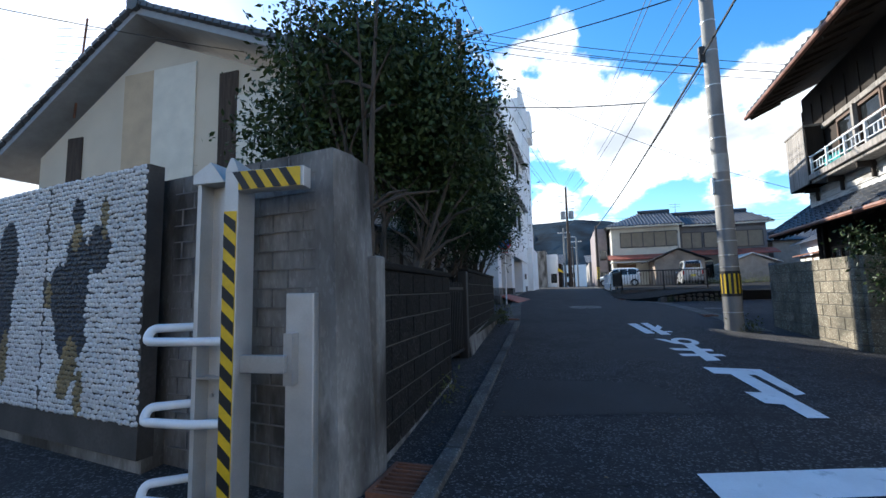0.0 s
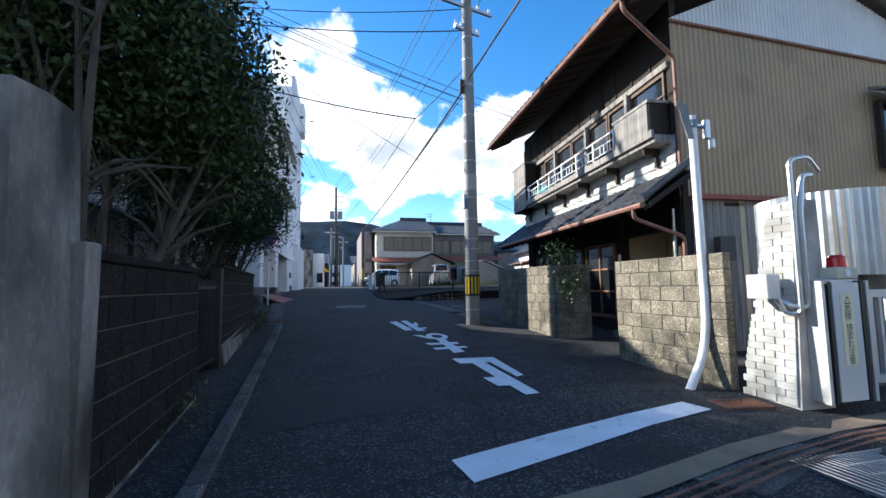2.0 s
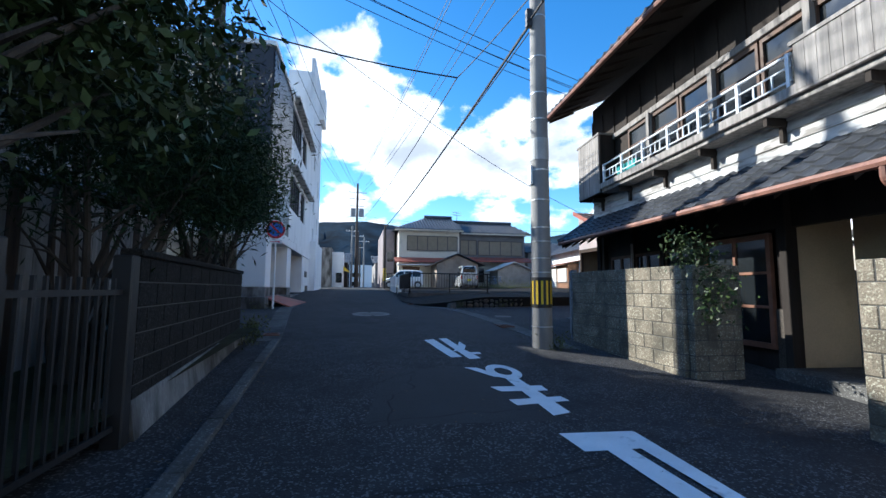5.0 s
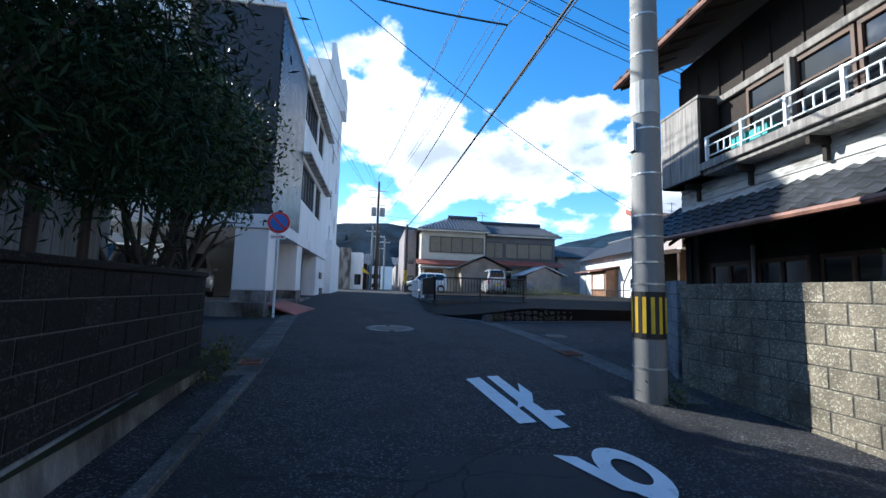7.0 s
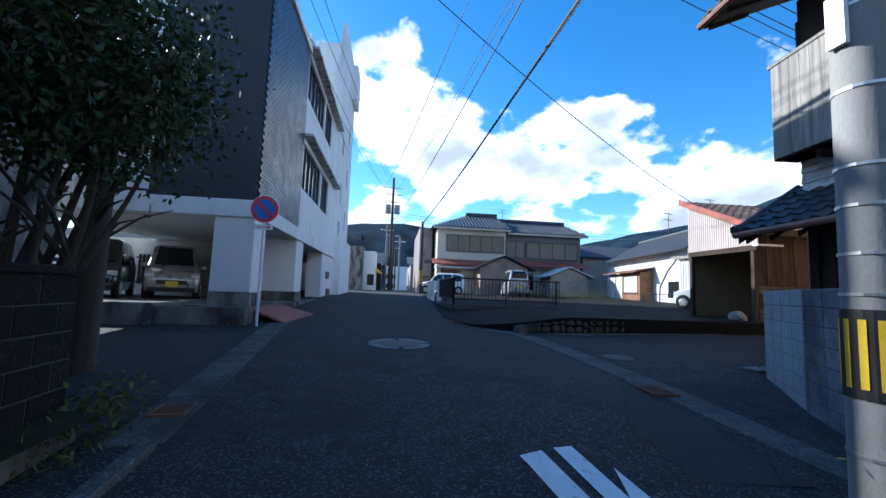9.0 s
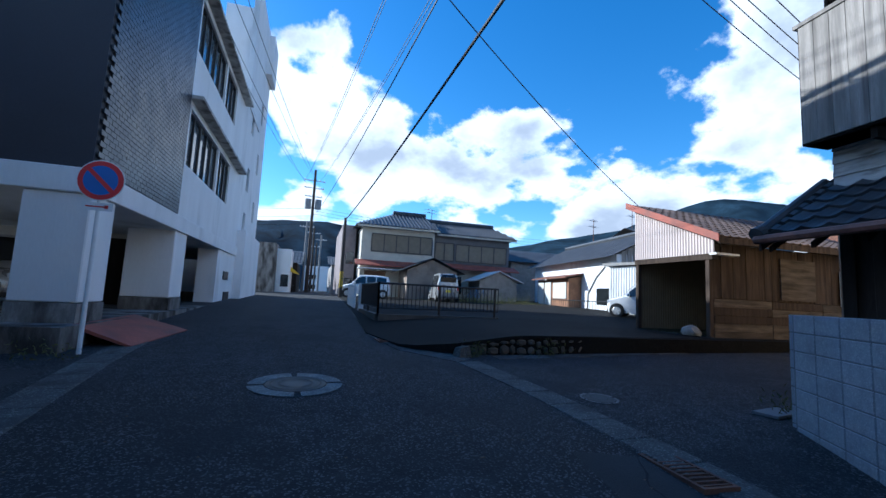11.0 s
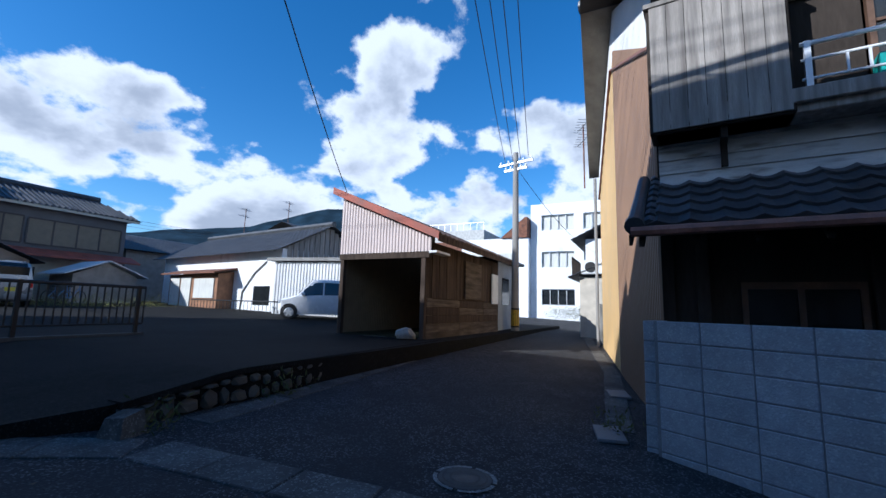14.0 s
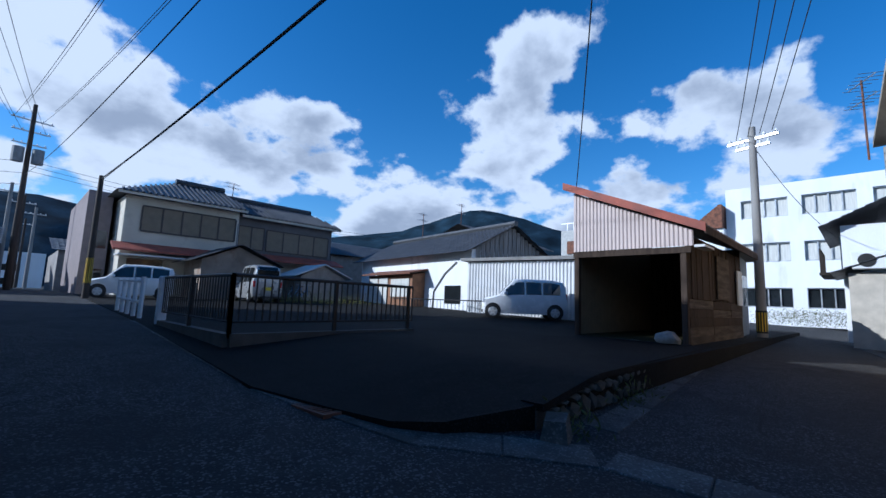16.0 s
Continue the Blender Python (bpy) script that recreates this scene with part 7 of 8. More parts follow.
def no_parking_sign():
    s = thing("no_parking_sign", (-2.49, 16.6, gz(-2.5, 16.6)), 0, "round red and blue no-parking sign on a white pole", "road sign")
    part("pole", T([(0, 0, -0.05), (0, 0, 2.75)], 0.032, 10), WHITE_PAINT, s, soft=True)
    part("disc", T([(0, -0.04, 2.56), (0, -0.045, 2.56)], 0.31, 32), WHITE_PAINT, s)
    part("red_ring", T([(0, -0.046, 2.56), (0, -0.048, 2.56)], 0.295, 32), SIGN_RED, s)
    part("blue_field", T([(0, -0.049, 2.56), (0, -0.051, 2.56)], 0.225, 32), SIGN_BLUE, s)
    part("slash", B(((-0.235, -0.054, -0.03), (0.235, -0.052, 0.03), Matrix.Translation((0, 0, 2.56)) @ Matrix.Rotation(radians(45), 4, "Y"))), SIGN_RED, s)
    pl = part("arrow_plate", B(((-0.2, -0.05, 2.1), (0.2, -0.04, 2.22))), WHITE_PAINT, s, "white plate with red arrow")
    part("arrow", B(((-0.15, -0.053, 2.15), (0.12, -0.051, 2.17)), ((0.09, -0.053, 2.135), (0.14, -0.051, 2.185))), SIGN_RED, pl)
    r = thing("ramp_plate", (-2.6, 18.2, 0.6), 0, "rusty red steel kerb ramp plate", "ramp")
    wpart("plate", solid(bmesh.new(), [(-2.85, 17.15, 0.9), (-2.85, 19.6, 0.92), (-1.75, 19.2, gz(-1.7, 19.2) - 0.02), (-2.05, 17.2, gz(-2, 17.2) - 0.02)], [(-2.85, 17.15, 0.96), (-2.85, 19.6, 0.98), (-1.75, 19.2, gz(-1.7, 19.2) + 0.02), (-2.05, 17.2, gz(-2, 17.2) + 0.02)]), RED_STEEL, r)
    w = thing("wall_yard", (-8, 16.3, 0.4), 0, "low dark concrete wall before the car bay", "wall", "", "structure")
    wpart("body", B(((-16, 16.3, 0.2), (-4.6, 16.58, 1.02)), bevel=0.02), OLD_CONC, w)


no_parking_sign()


def utility_pole(at, h, r0, r1, label, bands=True, arms=(), lean=(0, 0), guard=None, concrete=True):
    z = gz(*at) if at[0] < 3.3 or at[1] < 16 else gz(*at)
    p = thing("utility_pole", (at[0], at[1], z), 0, label, "utility pole")
    M = POLE_CONC if concrete else mat("dark_wood_pole", (0.075, 0.06, 0.05), 0.9, var=0.3, scale=4, stretch=(3, 3, 0.3))
    n = 12
    part("shaft", T([(lean[0] * k / n, lean[1] * k / n, -0.1 + (h + 0.1) * k / n) for k in range(n + 1)], [r0 + (r1 - r0) * k / n for k in range(n + 1)], 20), M, p, soft=True)
    rr = lambda q: r0 + (r1 - r0) * q / h
    if bands:
        for q in (0.35, 1.3, 1.55, 1.85, 2.1, 2.6, 3.15, 3.55, 4.1, 4.6, 5.3, 6.1, 6.8, 7.4):
            part("steel_band", T([(0, 0, q), (0, 0, q + 0.02)], rr(q) + 0.006, 20), STEEL, p)
    if guard:
        a, b = guard
        g = part("guard", T([(0, 0, a), (0, 0, b)], rr(a) + 0.006, 24), BLACK_PAINT, p, "black guard sheet with yellow stripes")
        for k in range(13):
            q = 2 * pi * k / 13
            bm = bmesh.new()
            R = rr(a) + 0.009
            vs = [bm.verts.new((R * cos(q + e), R * sin(q + e), zz)) for zz, e in ((a + 0.06, -0.11), (a + 0.06, 0.11), (b - 0.06, 0.11), (b - 0.06, -0.11))]
            bm.faces.new(vs)
            part("yellow_stripe", bm, YELLOW, g)
    for za, half, ang in arms:
        arm = part("cross_arm", B(((-half, -0.04, za), (half, 0.04, za + 0.08), Matrix.Rotation(radians(ang), 4, "Z"))), STEEL, p)
        for x in (-0.9, -0.45, 0.45, 0.9):
            c, s = cos(radians(ang)), sin(radians(ang))
            part("insulator", T([(x * half * c, x * half * s, za + 0.08), (x * half * c, x * half * s, za + 0.14), (x * half * c, x * half * s, za + 0.2)], [0.03, 0.05, 0.025], 8), WHITE_PAINT, arm)
    return p


main = utility_pole((3.35, 9.12), 10.6, 0.185, 0.115, "grey concrete utility pole with yellow and black guard", True, ((8.25, 0.8, 15), (9.4, 0.9, 15), (7.6, 0.4, 20)), (0.0, 0.0), (0.69, 1.22))
part("cable_clamp", B(((-0.24, -0.08, 5.9), (-0.13, 0.02, 6.25)), bevel=0.01), BLACK_PAINT, main)
part("notice_plate", T([(0, 0, 3.35), (0, 0, 3.75)], 0.168, 20), mat("grey_plate", (0.45, 0.45, 0.43), 0.6), main)
part("white_plate", B(((-0.2, -0.06, 2.9), (-0.165, 0.06, 3.25))), WHITE_PAINT, main, "small white plate")
utility_pole((-3.2, 12.4), 10.2, 0.15, 0.1, "dark wooden utility pole behind the evergreen tree", False, ((9.5, 0.9, -12), (8.9, 0.7, -12)), concrete=False)
utility_pole((16.75, 17.1), 7.0, 0.15, 0.1, "slim concrete utility pole at the side street", False, ((6.55, 0.75, 75), (6.3, 0.5, 75)), guard=(0.3, 1.0))
utility_pole((2.46, 38.5), 5.4, 0.13, 0.09, "dark wooden pole with hazard sleeve", False, (), guard=(0.6, 1.8), concrete=False)
fp = utility_pole((0.05, 55.0), 12.8, 0.2, 0.12, "tall utility pole with transformers at the street end", False, ((11.6, 1.1, 10), (10.8, 1.0, 10), (9.9, 0.9, 10)), concrete=False)
for x in (-0.5, 0.5):
    part("transformer", T([(x, -0.2, 8.6), (x, -0.2, 9.6)], 0.32, 14), mat("transformer_grey", (0.25, 0.26, 0.27), 0.6), fp)
for k, (x, y, h) in enumerate(((0.3, 72, 9), (1.4, 80, 9), (0.8, 92, 9), (-0.6, 66, 9))):
    utility_pole((x, y), h, 0.18, 0.12, "distant utility pole along the street", False, ((h - 0.8, 0.9, 5),), concrete=bool(k % 2))


def cable(a, b, sag, r, name="overhead_cable", label="black overhead cable strung between poles"):
    a, b = Vector(a), Vector(b)
    n = 18
    pts = [a.lerp(b, k / n) - Vector((0, 0, sag * 4 * (k / n) * (1 - k / n))) for k in range(n + 1)]
    return tagged(part(name, T(pts, r, 5), WIRE), label, "cable", "overhead cables")


cable((3.19, 9.15, 6.22), (2.46, 38.4, 6.5), 0.25, 0.028)
cable((3.2, 9.17, 6.1), (2.46, 38.4, 6.4), 0.1, 0.012)
cable((3.19, 9.15, 6.3), (2.6, -22, 6.4), 0.4, 0.022)
for i, x in enumerate((-0.7, -0.35, 0.35, 0.7)):
    cable((3.35 + x, 9.12 + 0.26 * x, 8.7 + 1.15 * (i % 2)), (0.05 + x * 1.4, 55.0, 11.0 + (i % 2) + 2.0), 0.7, 0.011)
    cable((3.35 + x, 9.12 + 0.26 * x, 8.7 + 1.15 * (i % 2)), (1.5 + x * 1.4, -26, 9.5 + (i % 2)), 0.6, 0.011)
cable((3.29, 9.15, 7.9), (-3.2, 12.4, 9.3), 0.15, 0.016)
cable((3.29, 9.15, 8.5), (-3.2, 12.4, 9.8), 0.15, 0.012)
cable((-3.2, 12.4, 8.6), (-14.0, 2.0, 7.6), 0.4, 0.012)
cable((-3.2, 12.4, 9.0), (10.3, 20.0, 4.8), 0.5, 0.011)
for i in range(4):
    cable((-3.2 + 0.1 * i, 12.0 + 0.28 * i, 10.0 - 0.25 * (i % 2)), (16.55 + 0.12 * i, 16.55 + 0.34 * i, 7.5), 0.55, 0.011)
    cable((-3.9 + 0.45 * i, 12.4 - 0.1 * i, 10.05), (-1.0 + 0.6 * i, 55.0, 13.0 - 0.8 * (i % 2)), 0.8, 0.011)
    cable((-3.9 + 0.45 * i, 12.4 - 0.1 * i, 10.05), (-6.0 + 0.6 * i, -26, 9.5), 0.6, 0.011)
cable((-3.15, 12.4, 7.5), (2.5, 12.1, 6.6), 0.12, 0.02)
cable((2.5, 12.1, 6.6), (0.05, 55, 9.2), 0.6, 0.014)
cable((2.5, 12.1, 6.6), (3.29, 9.15, 6.9), 0.05, 0.012)
cable((16.8, 17.2, 7.4), (24.0, 15.5, 5.0), 0.3, 0.010)
for k in range(3):
    cable((0.05, 55, 9.5 + 0.35 * k), (48, 62, 10.5 + 0.35 * k), 1.2, 0.014)
    cable((0.05, 55, 8.5 + 0.8 * k), (-22, 52, 8.5 + 0.9 * k), 1.0, 0.014)


def lot_fence():
    f = thing("iron_fence", (4.6, 22.0, 1.02), 0, "low black iron bar fence on a concrete kerb", "fence")
    runs = (((2.55, 21.75), (6.5, 22.0)), ((2.55, 21.75), (2.45, 25.4)))
    for (x0, y0), (x1, y1) in runs:
        a, b = Vector((x0, y0, 0)), Vector((x1, y1, 0))
        ln = (b - a).length
        z = lambda q: 1.1
        wpart("rail", T([a + Vector((0, 0, 1.97)), b + Vector((0, 0, 1.97))], 0.03, 6), BLACK_PAINT, f)
        wpart("rail", T([a + Vector((0, 0, 1.24)), b + Vector((0, 0, 1.24))], 0.02, 6), BLACK_PAINT, f)
        n = int(ln / 0.125)
        for k in range(n + 1):
            p = a.lerp(b, k / n)
            big = k % 15 == 0
            wpart("post" if big else "bar", B(((p.x - (0.03 if big else 0.01), p.y - (0.03 if big else 0.01), 1.0 if big else 1.24), (p.x + (0.03 if big else 0.01), p.y + (0.03 if big else 0.01), 2.0 if big else 1.97))), BLACK_PAINT, f)
        d = (b - a).normalized()
        nn = Vector((-d.y, d.x, 0)) * 0.08
        wpart("kerb", solid(bmesh.new(), [tuple(p + Vector((0, 0, 0.6))) for p in (a - nn, b - nn, b + nn, a + nn)], [tuple(p + Vector((0, 0, 1.06))) for p in (a - nn, b - nn, b + nn, a + nn)]), MORTAR, f)
    p = thing("white_barrier", (2.3, 28.5, 1.0), 0, "white tubular barrier beside the street", "barrier")
    for k in range(5):
        y = 27.0 + 0.75 * k
        wpart("post", T([(2.35, y, 0.9), (2.35, y, 2.0)], 0.05, 8), WHITE_PAINT, p)
    wpart("rail", T([(2.35, 27, 1.9), (2.35, 30, 1.95)], 0.04, 8), WHITE_PAINT, p)
    wpart("rail", T([(2.35, 27, 1.4), (2.35, 30, 1.45)], 0.04, 8), WHITE_PAINT, p)
    q = thing("white_post", (2.45, 25.5, 0.95), 0, "short white concrete marker post at the fence end", "post")
    part("post", B(((-0.09, -0.09, -0.1), (0.09, 0.09, 1.05)), bevel=0.02), WHITE_PAINT, q)
    c = thing("marker_stone", (3.38, 16.6, gz(3.4, 16.6)), 20, "rough concrete marker block at the kerb", "stone")
    part("block", solid(bmesh.new(), [(-0.15, -0.12, -0.05), (0.15, -0.12, -0.05), (0.15, 0.12, -0.05), (-0.15, 0.12, -0.05)], [(-0.1, -0.09, 0.17), (0.12, -0.08, 0.2), (0.1, 0.1, 0.19), (-0.1, 0.08, 0.16)]), KERB, c)
    # rail fence before the white house
    g = thing("low_rail_fence", (15.9, 30, 1.1), 0, "low dark rail fence before the white house", "fence")
    for k in range(30):
        y = 26.8 + 0.28 * k
        x = 15.6 + 0.08 * (y - 26.8)
        wpart("bar", B(((x, y, 1.02), (x + 0.02, y + 0.02, 1.8))), BLACK_PAINT, g)
    wpart("rail", T([(15.6, 26.8, 1.78), (16.28, 35.0, 1.8)], 0.03, 6), BLACK_PAINT, g)
    gr = tagged(new("grass", leaf_cloud([(14.0, 36.5, 1.2, 3.5, 1.3, 0.25), (10.5, 38.5, 1.25, 3, 0.8, 0.2)], 5000, 0.16, 77, droop=-1.5, narrow=0.12)), "dry yellow-green grass at the lot's edge", "grass", "", "stuff")
    gr.data.materials.append(mat("dry_grass", (0.30, 0.29, 0.09), 0.85, var=0.25, scale=3, island=0.4, bump=0))


lot_fence()


def weeds():
    for i, (x, y, rx, ry) in enumerate(((-1.3, 3.4, 0.08, 0.7), (3.45, 9.1, 0.15, 0.12), (3.62, 9.02, 0.08, 0.08), (6.25, 12.95, 0.12, 0.1), (3.6, 16.55, 0.2, 0.12), (-2.6, 16.2, 0.6, 0.12), (-1.7, 9.9, 0.1, 0.5), (5.3, 16.7, 0.5, 0.08))):
        me = leaf_cloud([(x, y, gz(x, y) + 0.05, rx, ry, 0.07)], 140, 0.07, 60 + i, droop=-1.0, narrow=0.25)
        me.materials.append(GRASS)
        tagged(new("weeds", me), "small green weeds in the kerb joint", "weeds", "kerb weeds", "stuff")
    r = np.random.RandomState(9)
    n = 420
    px = np.concatenate([r.uniform(-1.25, 3.6, n // 2), r.uniform(-1.3, -0.9, n // 4), r.uniform(3.0, 4.4, n // 4)])
    py = np.concatenate([r.uniform(-1, 17, n // 2), r.uniform(2, 10, n // 4), r.uniform(3, 12, n // 4)])
    bm = bmesh.new()
    for x, y in zip(px, py):
        a, s = r.uniform(0, 6.28), r.uniform(0.008, 0.022)
        bm.faces.new([bm.verts.new((x + s * cos(a + q), y + s * sin(a + q) * 0.6, gz(x, y) + 0.006 + 0.006 * (k % 2))) for k, q in enumerate((0, 1.6, 3.1, 4.7))])
    tagged(part("litter_leaves", bm, mat("dry_leaf", (0.20, 0.14, 0.08), 0.9, var=0.3, island=0.6, bump=0)), "scattered dry leaves and grit on the asphalt", "litter", "", "stuff")


weeds()


def cracks():
    """Wandering cracks and patch seams in the asphalt, as thin dark recessed lines."""
    r = random.Random(12)
    bm = bmesh.new()
    lines = [((-0.6, 2.9), (3.4, 3.7)), ((0.2, 4.6), (3.0, 5.1)), ((-0.8, 5.6), (1.7, 5.9)), ((0.9, 0.6), (1.6, 3.9)), ((-0.7, 7.6), (1.6, 7.4)), ((0.4, 5.7), (0.9, 7.6)), ((0.3, 7.0), (1.5, 8.2)), ((3.0, 5.6), (4.2, 4.6)), ((2.7, 7.8), (3.4, 10.4)), ((0.8, 9.3), (1.5, 10.4)), ((1.9, 11.6), (3.3, 10.9)), ((-1.0, 1.4), (0.9, 1.9)),
             ((2.5, 9.9), (3.4, 12.4)), ((4.4, 14.4), (4.9, 14.9)), ((5.2, 15.5), (8.5, 15.9)), ((-3.5, 12.8), (-2.2, 14.5)), ((-0.8, 11.4), (0.6, 11.1))]
    for a, b in lines:
        n, w = 26, r.uniform(0.006, 0.013)
        a, b = Vector((*a, 0)), Vector((*b, 0))
        d = (b - a).normalized()
        nn = Vector((-d.y, d.x, 0))
        off, prev = 0.0, None
        for k in range(n + 1):
            off = off * 0.85 + r.uniform(-0.05, 0.05)
            p = a.lerp(b, k / n) + nn * off
            ww = w * r.uniform(0.4, 1.3)
            cur = [bm.verts.new((q.x, q.y, gz(q.x, q.y) + 0.004)) for q in (p - nn * ww, p + nn * ww)]
            if prev:
                bm.faces.new((prev[0], cur[0], cur[1], prev[1]))
            prev = cur
    ob = part("road_cracks", bm, mat("crack_dark", (0.012, 0.012, 0.012), 0.95, var=0.2), None)
    tagged(ob, "dark wandering cracks in the old asphalt", "crack", "", "stuff")
    for poly in (((0.2, 5.75), (2.0, 5.6), (2.2, 7.7), (0.5, 7.8)), ((2.5, 9.6), (3.3, 9.5), (3.45, 12.2), (2.9, 12.4)), ((-0.7, 2.9), (1.2, 3.3), (1.0, 4.4), (-0.75, 4.3)), ((-2.2, 12.4), (-4.6, 12.0), (-4.8, 15.2), (-2.4, 15.6))):
        bm = bmesh.new()
        bm.faces.new([bm.verts.new((x, y, gz(x, y) + 0.003)) for x, y in poly])
        tagged(part("asphalt_patch", bm, mat("patch_asphalt", (0.036, 0.036, 0.038), 0.92, var=0.35, scale=1.5, fine=70, bump=0.8)), "darker patch in the street asphalt", "patch", "asphalt patches", "structure")


cracks()


# ---------------------------------------------------------------- cars
def car(at, rz, L, W, H, paint, label, boxy=True, plate=(0.75, 0.6, 0.05), rear_lamps=True):
    """Small car: local +x is forward. Lofted body, glass, lamps, wheels."""
    c = thing("car", at, rz, label, "car")
    hood = 0.95 if boxy else 0.88
    cowl = 0.20 if boxy else 0.30
    roof0 = 0.38 if boxy else 0.52
    st = [(0.0, 0.34, 0.60, 0.60), (0.015, 0.22, 0.66, 0.74), (0.05, 0.2, 0.74, 0.82), (cowl, 0.2, 0.9, hood), (roof0, 0.2, 0.92, H - 0.02), (0.55, 0.2, 0.93, H), (0.85, 0.2, 0.95, H - 0.02), (0.96, 0.22, 0.95, H - 0.1), (0.99, 0.26, 0.95, H - 0.3), (1.0, 0.32, 0.7, 0.92)]
    def ring(s):
        f, zb, zs, zt = s
        x = L / 2 - f * L
        w = W / 2 * (0.80 if f < 0.01 else 0.93 if f < 0.03 else 0.97 if f > 0.985 else 1.0)
        k = min(1.0, max(0.0, (zt - zs) / 0.6))
        wt = w * (1 - 0.13 * k) - 0.06
        return [Vector((x, -w * 0.95, zb)), Vector((x, -w, zb + 0.18)), Vector((x, -w, min(zs, zt - 0.03))), Vector((x, -wt, zt - 0.03 * (1 + k))), Vector((x, -wt * 0.8, zt)),
                Vector((x, wt * 0.8, zt)), Vector((x, wt, zt - 0.03 * (1 + k))), Vector((x, w, min(zs, zt - 0.03))), Vector((x, w, zb + 0.18)), Vector((x, w * 0.95, zb))]
    bm = bmesh.new()
    rings = [[bm.verts.new(p) for p in ring(s)] for s in st]
    for a, b in zip(rings, rings[1:]):
        for k in range(10):
            bm.faces.new((a[k], b[k], b[(k + 1) % 10], a[(k + 1) % 10]))
    bm.faces.new(rings[0]); bm.faces.new(rings[-1][::-1])
    bmesh.ops.recalc_face_normals(bm, faces=bm.faces)
    body = part("body", bm, paint, c, soft=True)
    def lerp_ring(f):
        for s0, s1 in zip(st, st[1:]):
            if s0[0] <= f <= s1[0]:
                t = (f - s0[0]) / (s1[0] - s0[0])
                return ring(tuple(a + (b - a) * t for a, b in zip(s0, s1)))
    def glass(fs, side):
        g = bmesh.new()
        lo, hi = [], []
        for f in fs:
            R = lerp_ring(f)
            p, q = (R[2], R[3]) if side < 0 else (R[7], R[6])
            o = Vector((0, side * 0.008, 0.002))
            lo.append(g.verts.new(p.lerp(q, 0.08) + o)); hi.append(g.verts.new(p.lerp(q, 0.9) + o))
        for k in range(len(fs) - 1):
            g.faces.new((lo[k], lo[k + 1], hi[k + 1], hi[k]))
        part("side_window", g, GLASS_DARK, body)
    for s in (-1, 1):
        glass([roof0 - 0.1, roof0 - 0.03, 0.42 if boxy else roof0, 0.5], s)
        glass([0.52, 0.6, 0.7], s)
        glass([0.72, 0.82, 0.92], s)
        part("mirror", B(((L / 2 - (cowl + 0.1) * L, s * W / 2 - 0.02 + (0 if s > 0 else -0.14), 0.95), (L / 2 - (cowl + 0.06) * L, s * W / 2 + 0.02 + (0.14 if s > 0 else 0), 1.07)), bevel=0.02), paint, body)
        part("door_handle", B(((-0.1, s * (W / 2 + 0.008) - 0.012, 0.84), (0.08, s * (W / 2 + 0.008) + 0.012, 0.87))), paint, body)
        part("head_lamp", B(((L / 2 - 0.17, s * W * 0.40 - 0.12, 0.62), (L / 2 - 0.02, s * W * 0.40 + 0.12, 0.76)), bevel=0.02), mat("lamp_glass", (0.7, 0.72, 0.75), 0.1, var=0.05, bump=0), body)
        part("tail_lamp", B(((-L / 2 - 0.005, s * W * 0.44 - 0.05, 0.75), (-L / 2 + 0.06, s * W * 0.44 + 0.06, 1.05)), bevel=0.01), mat("tail_red", (0.45, 0.02, 0.02), 0.2, var=0.05, bump=0), body)
    for f0, f1, nm in ((cowl + 0.02, roof0 - 0.02, "windscreen"), (0.965, 0.988, "rear_window")):
        A, Bq = lerp_ring(f0), lerp_ring(f1)
        g = bmesh.new()
        up = Vector((0.008 if f0 < 0.5 else -0.012, 0, 0.012))
        quad(g, A[4] + up, A[5] + up, Bq[5] + up, Bq[4] + up)
        part(nm, g, GLASS_DARK, body)
    A, Bq = lerp_ring(0.989), lerp_ring(0.97)
    part("rear_glass", B(((-L / 2 - 0.012 + 0.03, -W * 0.36, 1.0), (-L / 2 + 0.05, W * 0.36, H - 0.28)), bevel=0.01), GLASS_DARK, body)
    part("grille", B(((L / 2 - 0.06, -W * 0.28, 0.42), (L / 2 + 0.004, W * 0.28, 0.56)), bevel=0.01), BLACK_PAINT, body)
    part("bumper", B(((L / 2 - 0.08, -W * 0.42, 0.22), (L / 2 + 0.006, W * 0.42, 0.34)), bevel=0.015), BLACK_PAINT, body)
    pm = mat("plate_%.1f" % plate[2], plate, 0.5, var=0.05)
    part("number_plate", B(((L / 2 + 0.005, -0.165, 0.36), (L / 2 + 0.012, 0.165, 0.52))), pm, body)
    part("number_plate", B(((-L / 2 - 0.012, -0.165, 0.6), (-L / 2 - 0.004, 0.165, 0.76))), pm, body)
    for x in (L * 0.37, -L * 0.36):
        for s in (-1, 1):
            y = s * (W / 2 - 0.08)
            part("wheel_arch", T([(x, s * (W / 2 + 0.003) - s * 0.1, 0.3), (x, s * (W / 2 + 0.003), 0.3)], 0.325, 20), BLACK_PAINT, body)
            w = part("wheel", T([(x, y - 0.085 * s, 0.275), (x, y + 0.07 * s, 0.275), (x, y + 0.1 * s, 0.275)], [0.275, 0.275, 0.25], 22), BLACK_PAINT, c, "black tyre")
            part("rim", T([(x, y + 0.098 * s, 0.275), (x, y + 0.108 * s, 0.275)], [0.19, 0.17], 18), STEEL, w)
            for k in range(5):
                q = 2 * pi * k / 5
                part("spoke", B(((-0.03, -0.006, 0.02), (0.03, 0.006, 0.17), Matrix.Translation((x, y + 0.112 * s, 0.275)) @ Matrix.Rotation(q, 4, "Y"))), WHITE_METAL, w)
    return c


